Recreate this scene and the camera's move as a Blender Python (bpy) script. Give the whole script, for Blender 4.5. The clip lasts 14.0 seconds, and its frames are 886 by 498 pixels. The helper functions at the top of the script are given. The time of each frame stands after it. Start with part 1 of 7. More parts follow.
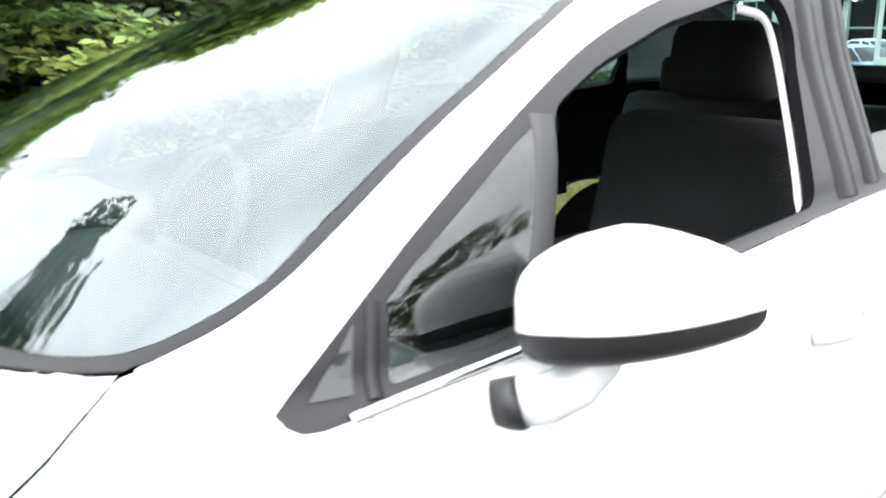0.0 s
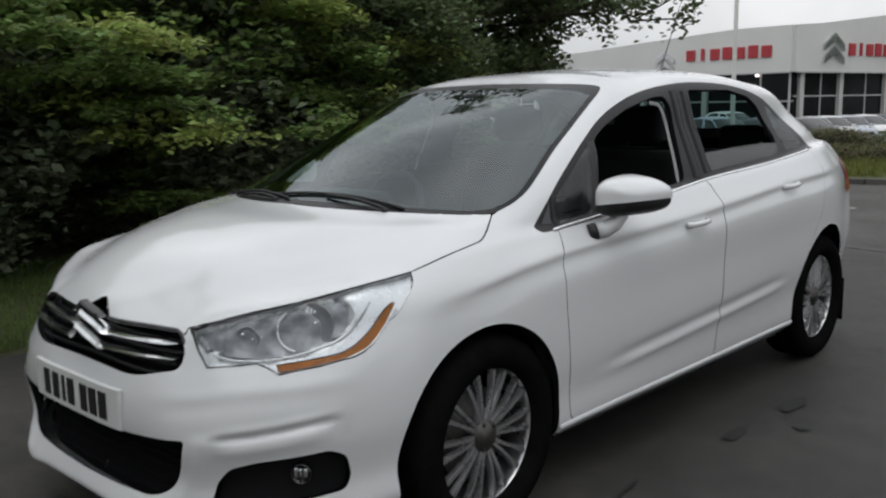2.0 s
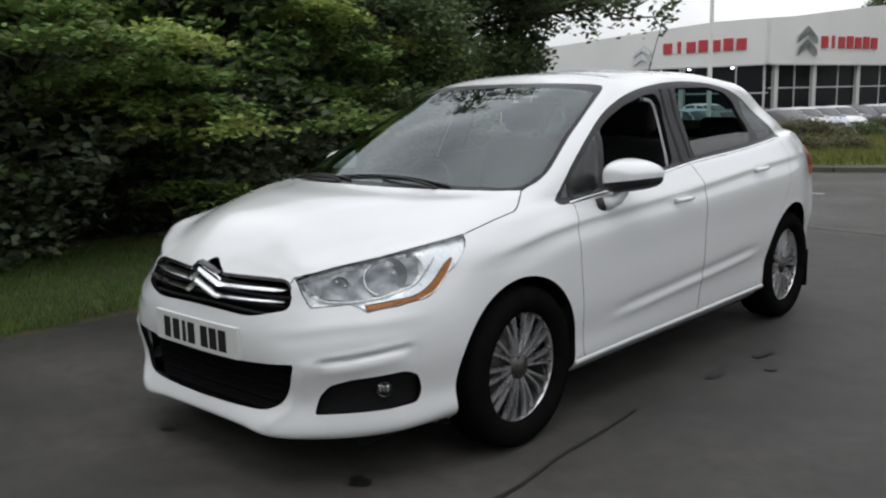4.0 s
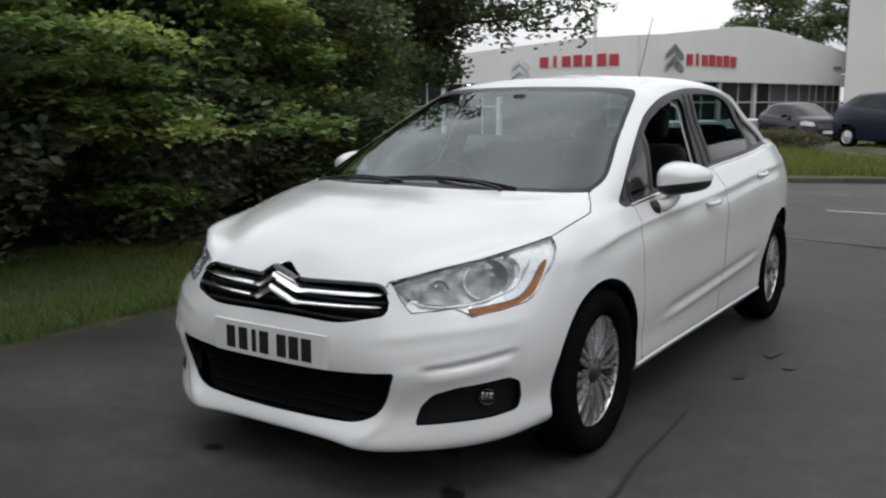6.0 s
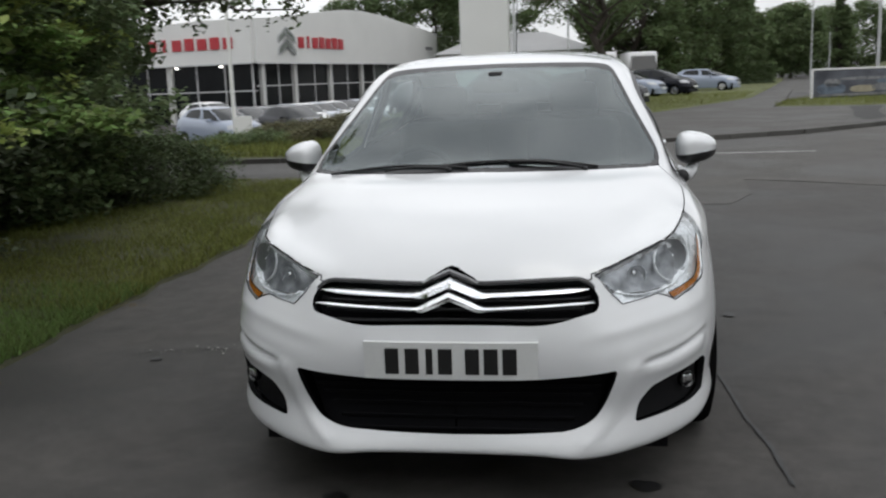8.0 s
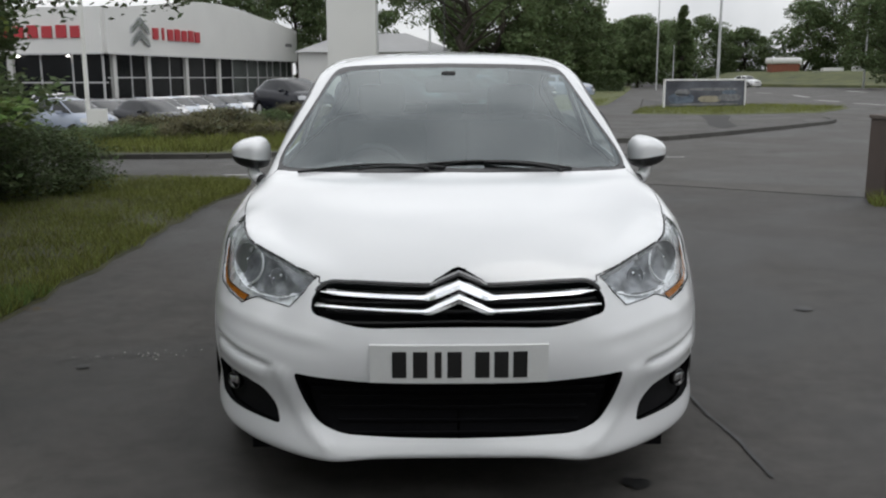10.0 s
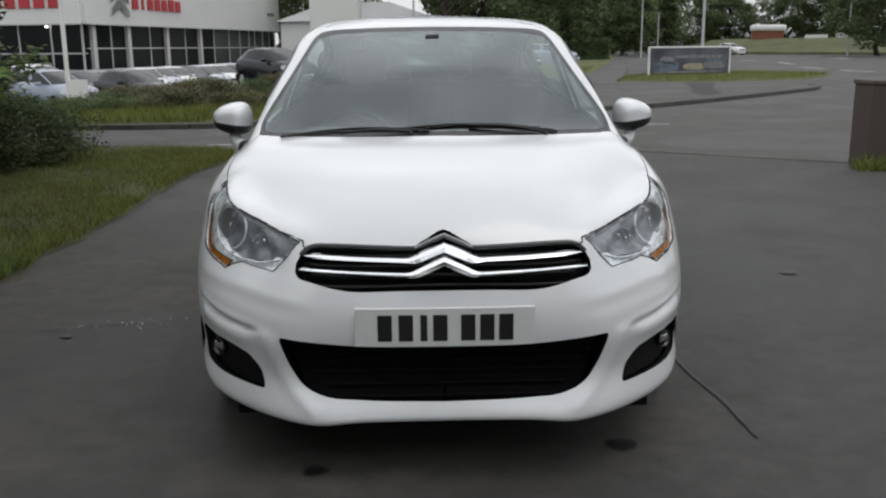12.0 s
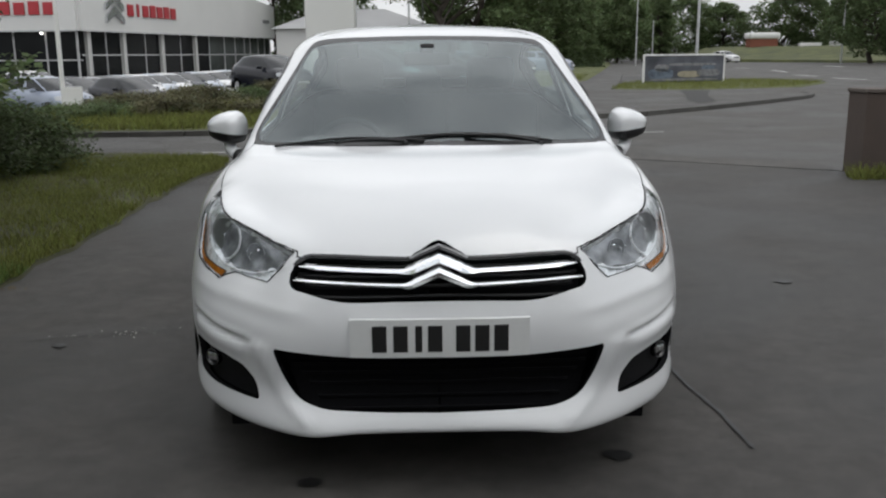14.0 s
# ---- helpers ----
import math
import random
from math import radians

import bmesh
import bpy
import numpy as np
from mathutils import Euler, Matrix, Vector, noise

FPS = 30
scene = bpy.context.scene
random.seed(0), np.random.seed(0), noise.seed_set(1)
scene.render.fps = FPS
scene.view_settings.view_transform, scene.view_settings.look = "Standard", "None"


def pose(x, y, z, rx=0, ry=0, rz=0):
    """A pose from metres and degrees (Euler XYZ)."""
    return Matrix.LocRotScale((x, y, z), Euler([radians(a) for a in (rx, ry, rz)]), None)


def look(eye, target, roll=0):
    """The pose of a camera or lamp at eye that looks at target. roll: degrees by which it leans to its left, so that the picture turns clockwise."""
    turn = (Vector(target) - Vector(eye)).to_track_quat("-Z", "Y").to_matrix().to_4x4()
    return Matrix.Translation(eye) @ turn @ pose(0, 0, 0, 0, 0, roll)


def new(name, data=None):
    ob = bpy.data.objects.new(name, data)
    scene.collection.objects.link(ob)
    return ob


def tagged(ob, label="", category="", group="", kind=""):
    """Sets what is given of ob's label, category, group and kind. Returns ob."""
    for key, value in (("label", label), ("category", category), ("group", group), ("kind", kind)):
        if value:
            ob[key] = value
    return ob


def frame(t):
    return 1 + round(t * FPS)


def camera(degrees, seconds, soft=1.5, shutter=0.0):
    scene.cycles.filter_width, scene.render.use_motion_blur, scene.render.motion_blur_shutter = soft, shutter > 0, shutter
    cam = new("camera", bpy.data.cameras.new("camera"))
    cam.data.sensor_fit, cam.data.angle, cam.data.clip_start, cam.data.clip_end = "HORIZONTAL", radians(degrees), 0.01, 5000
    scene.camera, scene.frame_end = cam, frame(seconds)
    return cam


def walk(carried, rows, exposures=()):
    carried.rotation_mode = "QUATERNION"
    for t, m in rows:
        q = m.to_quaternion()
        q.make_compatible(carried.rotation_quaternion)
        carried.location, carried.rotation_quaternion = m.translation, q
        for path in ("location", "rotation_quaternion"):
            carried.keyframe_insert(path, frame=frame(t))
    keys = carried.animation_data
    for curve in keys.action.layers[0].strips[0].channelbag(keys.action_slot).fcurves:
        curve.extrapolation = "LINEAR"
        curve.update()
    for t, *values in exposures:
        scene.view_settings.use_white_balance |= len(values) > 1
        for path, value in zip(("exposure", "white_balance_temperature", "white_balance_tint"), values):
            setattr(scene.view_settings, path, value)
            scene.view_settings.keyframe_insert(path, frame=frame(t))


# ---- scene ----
cam = camera(52.5, 14.0, soft=2.2, shutter=0.3)
PATH = [
    (0, (1.495, -1.312, 1.29), (-0.007, -0.083, 0.807), -0.1),
    (0.5, (1.785, -1.821, 1.292), (0.267, -0.579, 0.899), -1.6),
    (1, (1.993, -2.337, 1.332), (0.552, -0.997, 0.974), 0.3),
    (1.5, (2.296, -2.756, 1.349), (0.893, -1.37, 1.02), -0.9),
    (2, (2.542, -3.227, 1.327), (1.185, -1.794, 1.006), -0.9),
    (2.5, (2.723, -3.511, 1.331), (1.364, -2.083, 0.996), -0.1),
    (3, (2.868, -3.709, 1.353), (1.526, -2.268, 1.004), -0.8),
    (5.5, (2.562, -4.137, 1.33), (1.339, -2.584, 1.025), -0.2),
    (6, (2.178, -4.3, 1.318), (1.082, -2.658, 0.999), -0.1),
    (6.5, (1.73, -4.44, 1.328), (0.802, -2.704, 0.969), 0.0),
    (7, (1.269, -4.624, 1.332), (0.496, -2.821, 0.943), -0.3),
    (7.5, (0.856, -4.612, 1.337), (0.267, -2.741, 0.947), -3.2),
    (8, (0.387, -4.687, 1.333), (0.087, -2.744, 0.964), -2.1),
    (8.5, (0.114, -4.67, 1.305), (-0.03, -2.713, 0.918), -1.2),
    (9, (-0.061, -4.671, 1.336), (-0.039, -2.706, 0.963), 0.1),
    (11.5, (-0.076, -4.653, 1.315), (-0.063, -2.692, 0.918), -0.6),
    (12, (-0.07, -4.651, 1.307), (-0.019, -2.7, 0.868), -0.5),
    (12.5, (-0.07, -4.65, 1.313), (-0.013, -2.696, 0.886), -0.7),
    (13, (-0.075, -4.651, 1.313), (-0.023, -2.697, 0.889), -0.4),
    (13.5, (-0.067, -4.654, 1.315), (-0.011, -2.698, 0.896), -0.3),
    (14, (-0.069, -4.64, 1.316), (-0.007, -2.687, 0.892), -0.4),
]
walk(cam, [(t, look(eye, target, roll)) for t, eye, target, roll in PATH],
     [(0.0, 2.25), (0.5, 1.28), (1.0, 0.55), (1.5, -0.13), (2.0, -0.4), (2.5, -0.2), (3.0, -0.08), (5.5, -0.15), (7.5, -0.14), (9.0, -0.14), (11.5, -0.2), (14.0, -0.18)])

# ---------------------------------------------------------------- sky and light
world = bpy.data.worlds.new("sky")
scene.world = world
world.use_nodes = True
wn, wl = world.node_tree.nodes, world.node_tree.links
wn.clear()
sky = wn.new("ShaderNodeTexSky")
sky.sky_type, sky.sun_disc, sky.sun_elevation, sky.sun_rotation = "NISHITA", False, radians(66), radians(124)
dim = wn.new("ShaderNodeVectorMath")
dim.operation = "SCALE"
dim.inputs["Scale"].default_value = 0.10
coord = wn.new("ShaderNodeTexCoord")
cloud = wn.new("ShaderNodeTexNoise")
cloud.inputs["Scale"].default_value, cloud.inputs["Detail"].default_value, cloud.inputs["Distortion"].default_value = 2.6, 7, 0.4
ramp = wn.new("ShaderNodeValToRGB")
ramp.color_ramp.elements[0].position, ramp.color_ramp.elements[1].position = 0.36, 0.66
ramp.color_ramp.elements[0].color, ramp.color_ramp.elements[1].color = (0.76, 0.785, 0.82, 1), (1.42, 1.43, 1.45, 1)
mix = wn.new("ShaderNodeMix")
mix.data_type = "RGBA"
mix.inputs["Factor"].default_value = 0.9
back, outw = wn.new("ShaderNodeBackground"), wn.new("ShaderNodeOutputWorld")
back.inputs["Strength"].default_value = 1.0
wl.new(sky.outputs["Color"], dim.inputs[0])
wl.new(coord.outputs["Generated"], cloud.inputs["Vector"])
wl.new(cloud.outputs["Fac"], ramp.inputs["Fac"])
wl.new(dim.outputs["Vector"], mix.inputs["A"])
wl.new(ramp.outputs["Color"], mix.inputs["B"])
zen, rise = wn.new("ShaderNodeSeparateXYZ"), wn.new("ShaderNodeMapRange")
rise.inputs["From Min"].default_value, rise.inputs["From Max"].default_value = 0.0, 0.9
rise.inputs["To Min"].default_value, rise.inputs["To Max"].default_value = 0.85, 1.46
lift_up = wn.new("ShaderNodeVectorMath")
lift_up.operation = "SCALE"
wl.new(coord.outputs["Generated"], zen.inputs[0])
wl.new(zen.outputs["Z"], rise.inputs["Value"])
wl.new(mix.outputs["Result"], lift_up.inputs[0])
wl.new(rise.outputs["Result"], lift_up.inputs["Scale"])
wl.new(lift_up.outputs["Vector"], back.inputs["Color"])
wl.new(back.outputs["Background"], outw.inputs["Surface"])
sun = new("sun", bpy.data.lights.new("sun", "SUN"))
sun.data.energy, sun.data.angle, sun.data.color = 0.4, radians(30), (1.0, 0.97, 0.92)
sun.matrix_world = look((6, -4, 16), (0, 0, 0))


# ---------------------------------------------------------------- materials
def mat(name, col, rough=0.5, metal=0.0, var=0.12, scale=3.0, bump=0.0, grain=90.0, coat=0.0, random_by="", rand=0.3, emit=0.0, col2=None, spec=0.5):
    """A surface with coarse and fine variation of colour and roughness, and fine relief, at real size."""
    m = bpy.data.materials.new(name)
    m.use_nodes = True
    n, l = m.node_tree.nodes, m.node_tree.links
    b = n["Principled BSDF"]
    b.inputs["Metallic"].default_value, b.inputs["Coat Weight"].default_value = metal, coat
    b.inputs["Coat Roughness"].default_value, b.inputs["Specular IOR Level"].default_value = 0.04, spec
    geo = n.new("ShaderNodeNewGeometry")
    big, fine = n.new("ShaderNodeTexNoise"), n.new("ShaderNodeTexNoise")
    for t, s, d in ((big, scale, 4), (fine, grain, 3)):
        t.inputs["Scale"].default_value, t.inputs["Detail"].default_value = s, d
        l.new(geo.outputs["Position"], t.inputs["Vector"])
    both_n = n.new("ShaderNodeMath")
    both_n.operation = "MULTIPLY_ADD"
    both_n.inputs[1].default_value = 0.45
    l.new(fine.outputs["Fac"], both_n.inputs[0])
    half = n.new("ShaderNodeMath")
    half.operation = "MULTIPLY"
    half.inputs[1].default_value = 0.55
    l.new(big.outputs["Fac"], half.inputs[0])
    l.new(half.outputs[0], both_n.inputs[2])
    r = n.new("ShaderNodeValToRGB")
    r.color_ramp.elements[0].position, r.color_ramp.elements[1].position = 0.3, 0.7
    c2 = col2 or col
    r.color_ramp.elements[0].color = (*[c * (1 - var) for c in col], 1)
    r.color_ramp.elements[1].color = (*[min(c * (1 + var), 1) for c in c2], 1)
    l.new(both_n.outputs[0], r.inputs["Fac"])
    colour = r.outputs["Color"]
    if random_by:
        src = geo.outputs["Random Per Island"]
        if random_by == "object":
            src = n.new("ShaderNodeObjectInfo").outputs["Random"]
        hsv = n.new("ShaderNodeHueSaturation")
        mr, mh = n.new("ShaderNodeMapRange"), n.new("ShaderNodeMapRange")
        mr.inputs["To Min"].default_value, mr.inputs["To Max"].default_value = 1 - rand, 1 + rand
        mh.inputs["To Min"].default_value, mh.inputs["To Max"].default_value = 0.5 - 0.05 * rand, 0.5 + 0.05 * rand
        l.new(src, mr.inputs["Value"])
        l.new(src, mh.inputs["Value"])
        l.new(mr.outputs["Result"], hsv.inputs["Value"])
        l.new(mh.outputs["Result"], hsv.inputs["Hue"])
        l.new(colour, hsv.inputs["Color"])
        colour = hsv.outputs["Color"]
    l.new(colour, b.inputs["Base Color"])
    rr = n.new("ShaderNodeMapRange")
    rr.inputs["To Min"].default_value, rr.inputs["To Max"].default_value = rough * 0.8, min(rough * 1.2, 1)
    l.new(big.outputs["Fac"], rr.inputs["Value"])
    l.new(rr.outputs["Result"], b.inputs["Roughness"])
    if bump:
        bp = n.new("ShaderNodeBump")
        bp.inputs["Strength"].default_value, bp.inputs["Distance"].default_value = bump, 0.01
        l.new(fine.outputs["Fac"], bp.inputs["Height"])
        l.new(bp.outputs["Normal"], b.inputs["Normal"])
    if emit:
        b.inputs["Emission Color"].default_value, b.inputs["Emission Strength"].default_value = (*col, 1), emit
    return m


def thin_glass(name, tint, ior=1.5, rough=0.0, sheen=(0.8, 0.8, 0.8)):
    """A thin pane: it lets light straight through, tinted, and mirrors more at a glancing angle."""
    m = bpy.data.materials.new(name)
    m.use_nodes = True
    n, l = m.node_tree.nodes, m.node_tree.links
    n.clear()
    o, mx, fr = n.new("ShaderNodeOutputMaterial"), n.new("ShaderNodeMixShader"), n.new("ShaderNodeLayerWeight")
    tr, gl = n.new("ShaderNodeBsdfTransparent"), n.new("ShaderNodeBsdfGlossy")
    steep, rise_ = n.new("ShaderNodeMath"), n.new("ShaderNodeMath")
    steep.operation, rise_.operation = "POWER", "MULTIPLY_ADD"
    least = ((ior - 1) / (ior + 1)) ** 2
    steep.inputs[1].default_value, rise_.inputs[1].default_value, rise_.inputs[2].default_value = 5.0, 1 - least, least
    l.new(fr.outputs["Facing"], steep.inputs[0])
    l.new(steep.outputs[0], rise_.inputs[0])
    tr.inputs["Color"].default_value = (*tint, 1)
    gl.inputs["Roughness"].default_value, gl.inputs["Color"].default_value = rough, (*sheen, 1)
    l.new(rise_.outputs[0], mx.inputs[0])
    l.new(tr.outputs[0], mx.inputs[1])
    l.new(gl.outputs[0], mx.inputs[2])
    l.new(mx.outputs[0], o.inputs["Surface"])
    return m


def leaf_mat(name, col, rand=0.45):
    """Leaf: dull gloss, some light through it, each leaf of its own shade."""
    m = mat(name, col, rough=0.65, var=0.25, scale=1.2, grain=40, random_by="island", rand=rand, spec=0.3)
    n, l = m.node_tree.nodes, m.node_tree.links
    b, o = n["Principled BSDF"], n["Material Output"]
    t, mx = n.new("ShaderNodeBsdfTranslucent"), n.new("ShaderNodeMixShader")
    mx.inputs[0].default_value = 0.38
    src = b.inputs["Base Color"].links[0].from_socket
    l.new(src, t.inputs["Color"])
    l.new(b.outputs[0], mx.inputs[1])
    l.new(t.outputs[0], mx.inputs[2])
    l.new(mx.outputs[0], o.inputs["Surface"])
    return m


M = {}
M["paint"] = mat("white_paint", (0.73, 0.74, 0.75), rough=0.24, var=0.0, scale=1.0, grain=3, coat=0.8)
M["black_plastic"] = mat("black_plastic", (0.012, 0.012, 0.013), rough=0.45, var=0.3, bump=0.15, grain=400)
M["gloss_black"] = mat("gloss_black", (0.008, 0.008, 0.009), rough=0.12, var=0.2, coat=0.6)
M["lamp_dark"] = mat("lamp_chamber", (0.33, 0.335, 0.35), rough=0.34, metal=0.5, var=0.45, scale=30, grain=50)
M["bowl"] = mat("lamp_bowl_chrome", (0.55, 0.56, 0.58), rough=0.30, metal=0.8, var=0.05, scale=20, grain=24)
M["surround"] = mat("surround_black", (0.012, 0.0115, 0.013), rough=0.36, var=0.2, spec=0.28)
M["frit"] = mat("glass_border", (0.008, 0.008, 0.009), rough=0.30, var=0.1, spec=0.25)
# near-black for unlit insides: their shade is put into the colour
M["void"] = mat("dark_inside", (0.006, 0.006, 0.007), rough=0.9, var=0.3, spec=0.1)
M["rubber"] = mat("tyre_rubber", (0.007, 0.007, 0.007), rough=0.95, spec=0.0, var=0.3, scale=20, bump=0.4, grain=200)
M["alloy"] = mat("alloy_silver", (0.55, 0.55, 0.56), rough=0.28, metal=0.9, var=0.15, scale=12)
M["disc"] = mat("brake_iron", (0.10, 0.095, 0.09), rough=0.5, metal=0.8, var=0.4, scale=25)
M["recess"] = mat("recess_black", (0.009, 0.009, 0.010), rough=0.55, var=0.3, spec=0.18, bump=0.1, grain=300)
M["chrome"] = mat("chrome", (0.90, 0.91, 0.92), rough=0.17, metal=1.0, var=0.03)
M["lamp_chrome"] = mat("lamp_chrome", (0.90, 0.91, 0.92), rough=0.28, metal=0.35, var=0.06, scale=30)
M["lamp_grey"] = mat("lamp_grey", (0.40, 0.41, 0.42), rough=0.3, metal=0.5, var=0.45, scale=30, grain=90)
M["lens"] = thin_glass("lamp_lens", (0.93, 0.95, 0.96), 1.45)
M["amber"] = mat("amber_lens", (0.37, 0.125, 0.016), rough=0.22, var=0.5, scale=26, coat=0.0, spec=0.12)
M["red_lens"] = mat("red_lens", (0.5, 0.02, 0.02), rough=0.15, var=0.2, coat=0.5)
M["glass"] = thin_glass("windscreen_glass", (0.56, 0.66, 0.65), 2.15, 0.0, (0.78, 0.84, 0.85))
M["side_glass"] = thin_glass("side_glass", (0.70, 0.80, 0.78), 1.9)
M["rear_glass"] = thin_glass("privacy_glass", (0.30, 0.44, 0.43), 1.8)
M["seat"] = mat("seat_cloth", (0.012, 0.012, 0.014), rough=0.9, var=0.3, bump=0.4, grain=300)
M["dash"] = mat("dash_plastic", (0.028, 0.028, 0.03), rough=0.7, var=0.1, scale=2, grain=20)
M["grey_trim"] = mat("grey_trim", (0.42, 0.42, 0.42), rough=0.7, var=0.08)
M["plate"] = mat("plate_white", (0.68, 0.69, 0.68), rough=0.3, var=0.03)
M["plate_ink"] = mat("plate_ink", (0.012, 0.012, 0.012), rough=0.4)


# ---------------------------------------------------------------- building blocks
def part(name, bm_, material, parent=None, label="", smooth=False):
    me = bpy.data.meshes.new(name)
    bm_.normal_update()
    bm_.to_mesh(me)
    bm_.free()
    if smooth:
        me.polygons.foreach_set("use_smooth", [True] * len(me.polygons))
    me.materials.append(material)
    ob = new(name, me)
    if parent is not None:
        ob.parent = parent
    if label:
        tagged(ob, label)
    return ob


def box(bm_, x0, x1, y0, y1, z0, z1, m=None, bevel=0.0):
    """A box, with its edges bevelled if asked, into bm_."""
    vs = [bm_.verts.new((x, y, z)) for z in (z0, z1) for y in (y0, y1) for x in (x0, x1)]
    fs = [bm_.faces.new([vs[i] for i in q]) for q in ((0, 2, 3, 1), (4, 5, 7, 6), (0, 1, 5, 4), (2, 6, 7, 3), (0, 4, 6, 2), (1, 3, 7, 5))]
    if bevel:
        es = list({e for f in fs for e in f.edges})
        r = bmesh.ops.bevel(bm_, geom=es, offset=bevel, segments=2, affect="EDGES", profile=0.5)
        vs = list({v for f in r["faces"] for v in f.verts} | {v for v in vs if v.is_valid})
    if m is not None:
        bmesh.ops.transform(bm_, matrix=m, verts=[v for v in vs if v.is_valid])
    return bm_


def tube(bm_, pts, r, n=8, taper=None):
    """A round bar along points; taper: radius at the end."""
    pts = [Vector(p) for p in pts]
    rings = []
    for i, p in enumerate(pts):
        d = (pts[min(i + 1, len(pts) - 1)] - pts[max(i - 1, 0)]).normalized()
        a = d.orthogonal().normalized() if abs(d.z) > 0.9 else d.cross(Vector((0, 0, 1))).normalized()
        b = d.cross(a)
        rad = r if taper is None else r + (taper - r) * i / (len(pts) - 1)
        rings.append([bm_.verts.new(p + (a * math.cos(t) + b * math.sin(t)) * rad) for t in (2 * math.pi * k / n for k in range(n))])
    for q, s in zip(rings, rings[1:]):
        for k in range(n):
            bm_.faces.new((q[k], q[(k + 1) % n], s[(k + 1) % n], s[k]))
    bm_.faces.new(rings[0][::-1])
    bm_.faces.new(rings[-1])
    return bm_


def lathe(bm_, profile, n, m=None):
    """A profile of (radius, along) turned round the x axis."""
    rings = []
    for r, x in profile:
        rings.append([bm_.verts.new((x, r * math.cos(t), r * math.sin(t))) for t in (2 * math.pi * k / n for k in range(n))])
    for q, s in zip(rings, rings[1:]):
        for k in range(n):
            bm_.faces.new((q[k], s[k], s[(k + 1) % n], q[(k + 1) % n]))
    if m is not None:
        bmesh.ops.transform(bm_, matrix=m, verts=[v for r in rings for v in r])
    return bm_


def sheet(bm_, poly, z0, z1):
    """A flat slab with the outline poly (x, y), from z0 to z1."""
    lo = [bm_.verts.new((x, y, z0)) for x, y in poly]
    hi = [bm_.verts.new((x, y, z1)) for x, y in poly]
    bm_.faces.new(hi)
    bm_.faces.new(lo[::-1])
    for i in range(len(poly)):
        j = (i + 1) % len(poly)
        bm_.faces.new((lo[i], lo[j], hi[j], hi[i]))
    return bm_


def array_mesh(name, verts, faces, material, parent=None, label=""):
    """A mesh from numpy arrays of corners and of equal-sided faces."""
    me = bpy.data.meshes.new(name)
    k = faces.shape[1]
    me.vertices.add(len(verts))
    me.vertices.foreach_set("co", np.ascontiguousarray(verts, np.float32).ravel())
    me.loops.add(faces.size)
    me.loops.foreach_set("vertex_index", np.ascontiguousarray(faces, np.int32).ravel())
    me.polygons.add(len(faces))
    me.polygons.foreach_set("loop_start", np.arange(0, faces.size, k, dtype=np.int32))
    me.update(calc_edges=True)
    me.validate()
    me.materials.append(material)
    ob = new(name, me)
    if parent is not None:
        ob.parent = parent
    if label:
        tagged(ob, label)
    return ob


def inside(poly, a, b):
    hit = False
    for (x0, y0), (x1, y1) in zip(poly, poly[1:] + poly[:1]):
        if (y0 > b) != (y1 > b) and a < (x1 - x0) * (b - y0) / (y1 - y0) + x0:
            hit = not hit
    return hit

# ---------------------------------------------------------------- ground, verges, kerbs
def smooth01(t):
    t = np.clip(t, 0, 1)
    return t * t * (3 - 2 * t)


def height(x, y):
    """The ground: level round the car, falling away towards the showroom's forecourt."""
    return -1.02 * smooth01((y - 11) / 17) * smooth01((-3.0 - x) / 9)


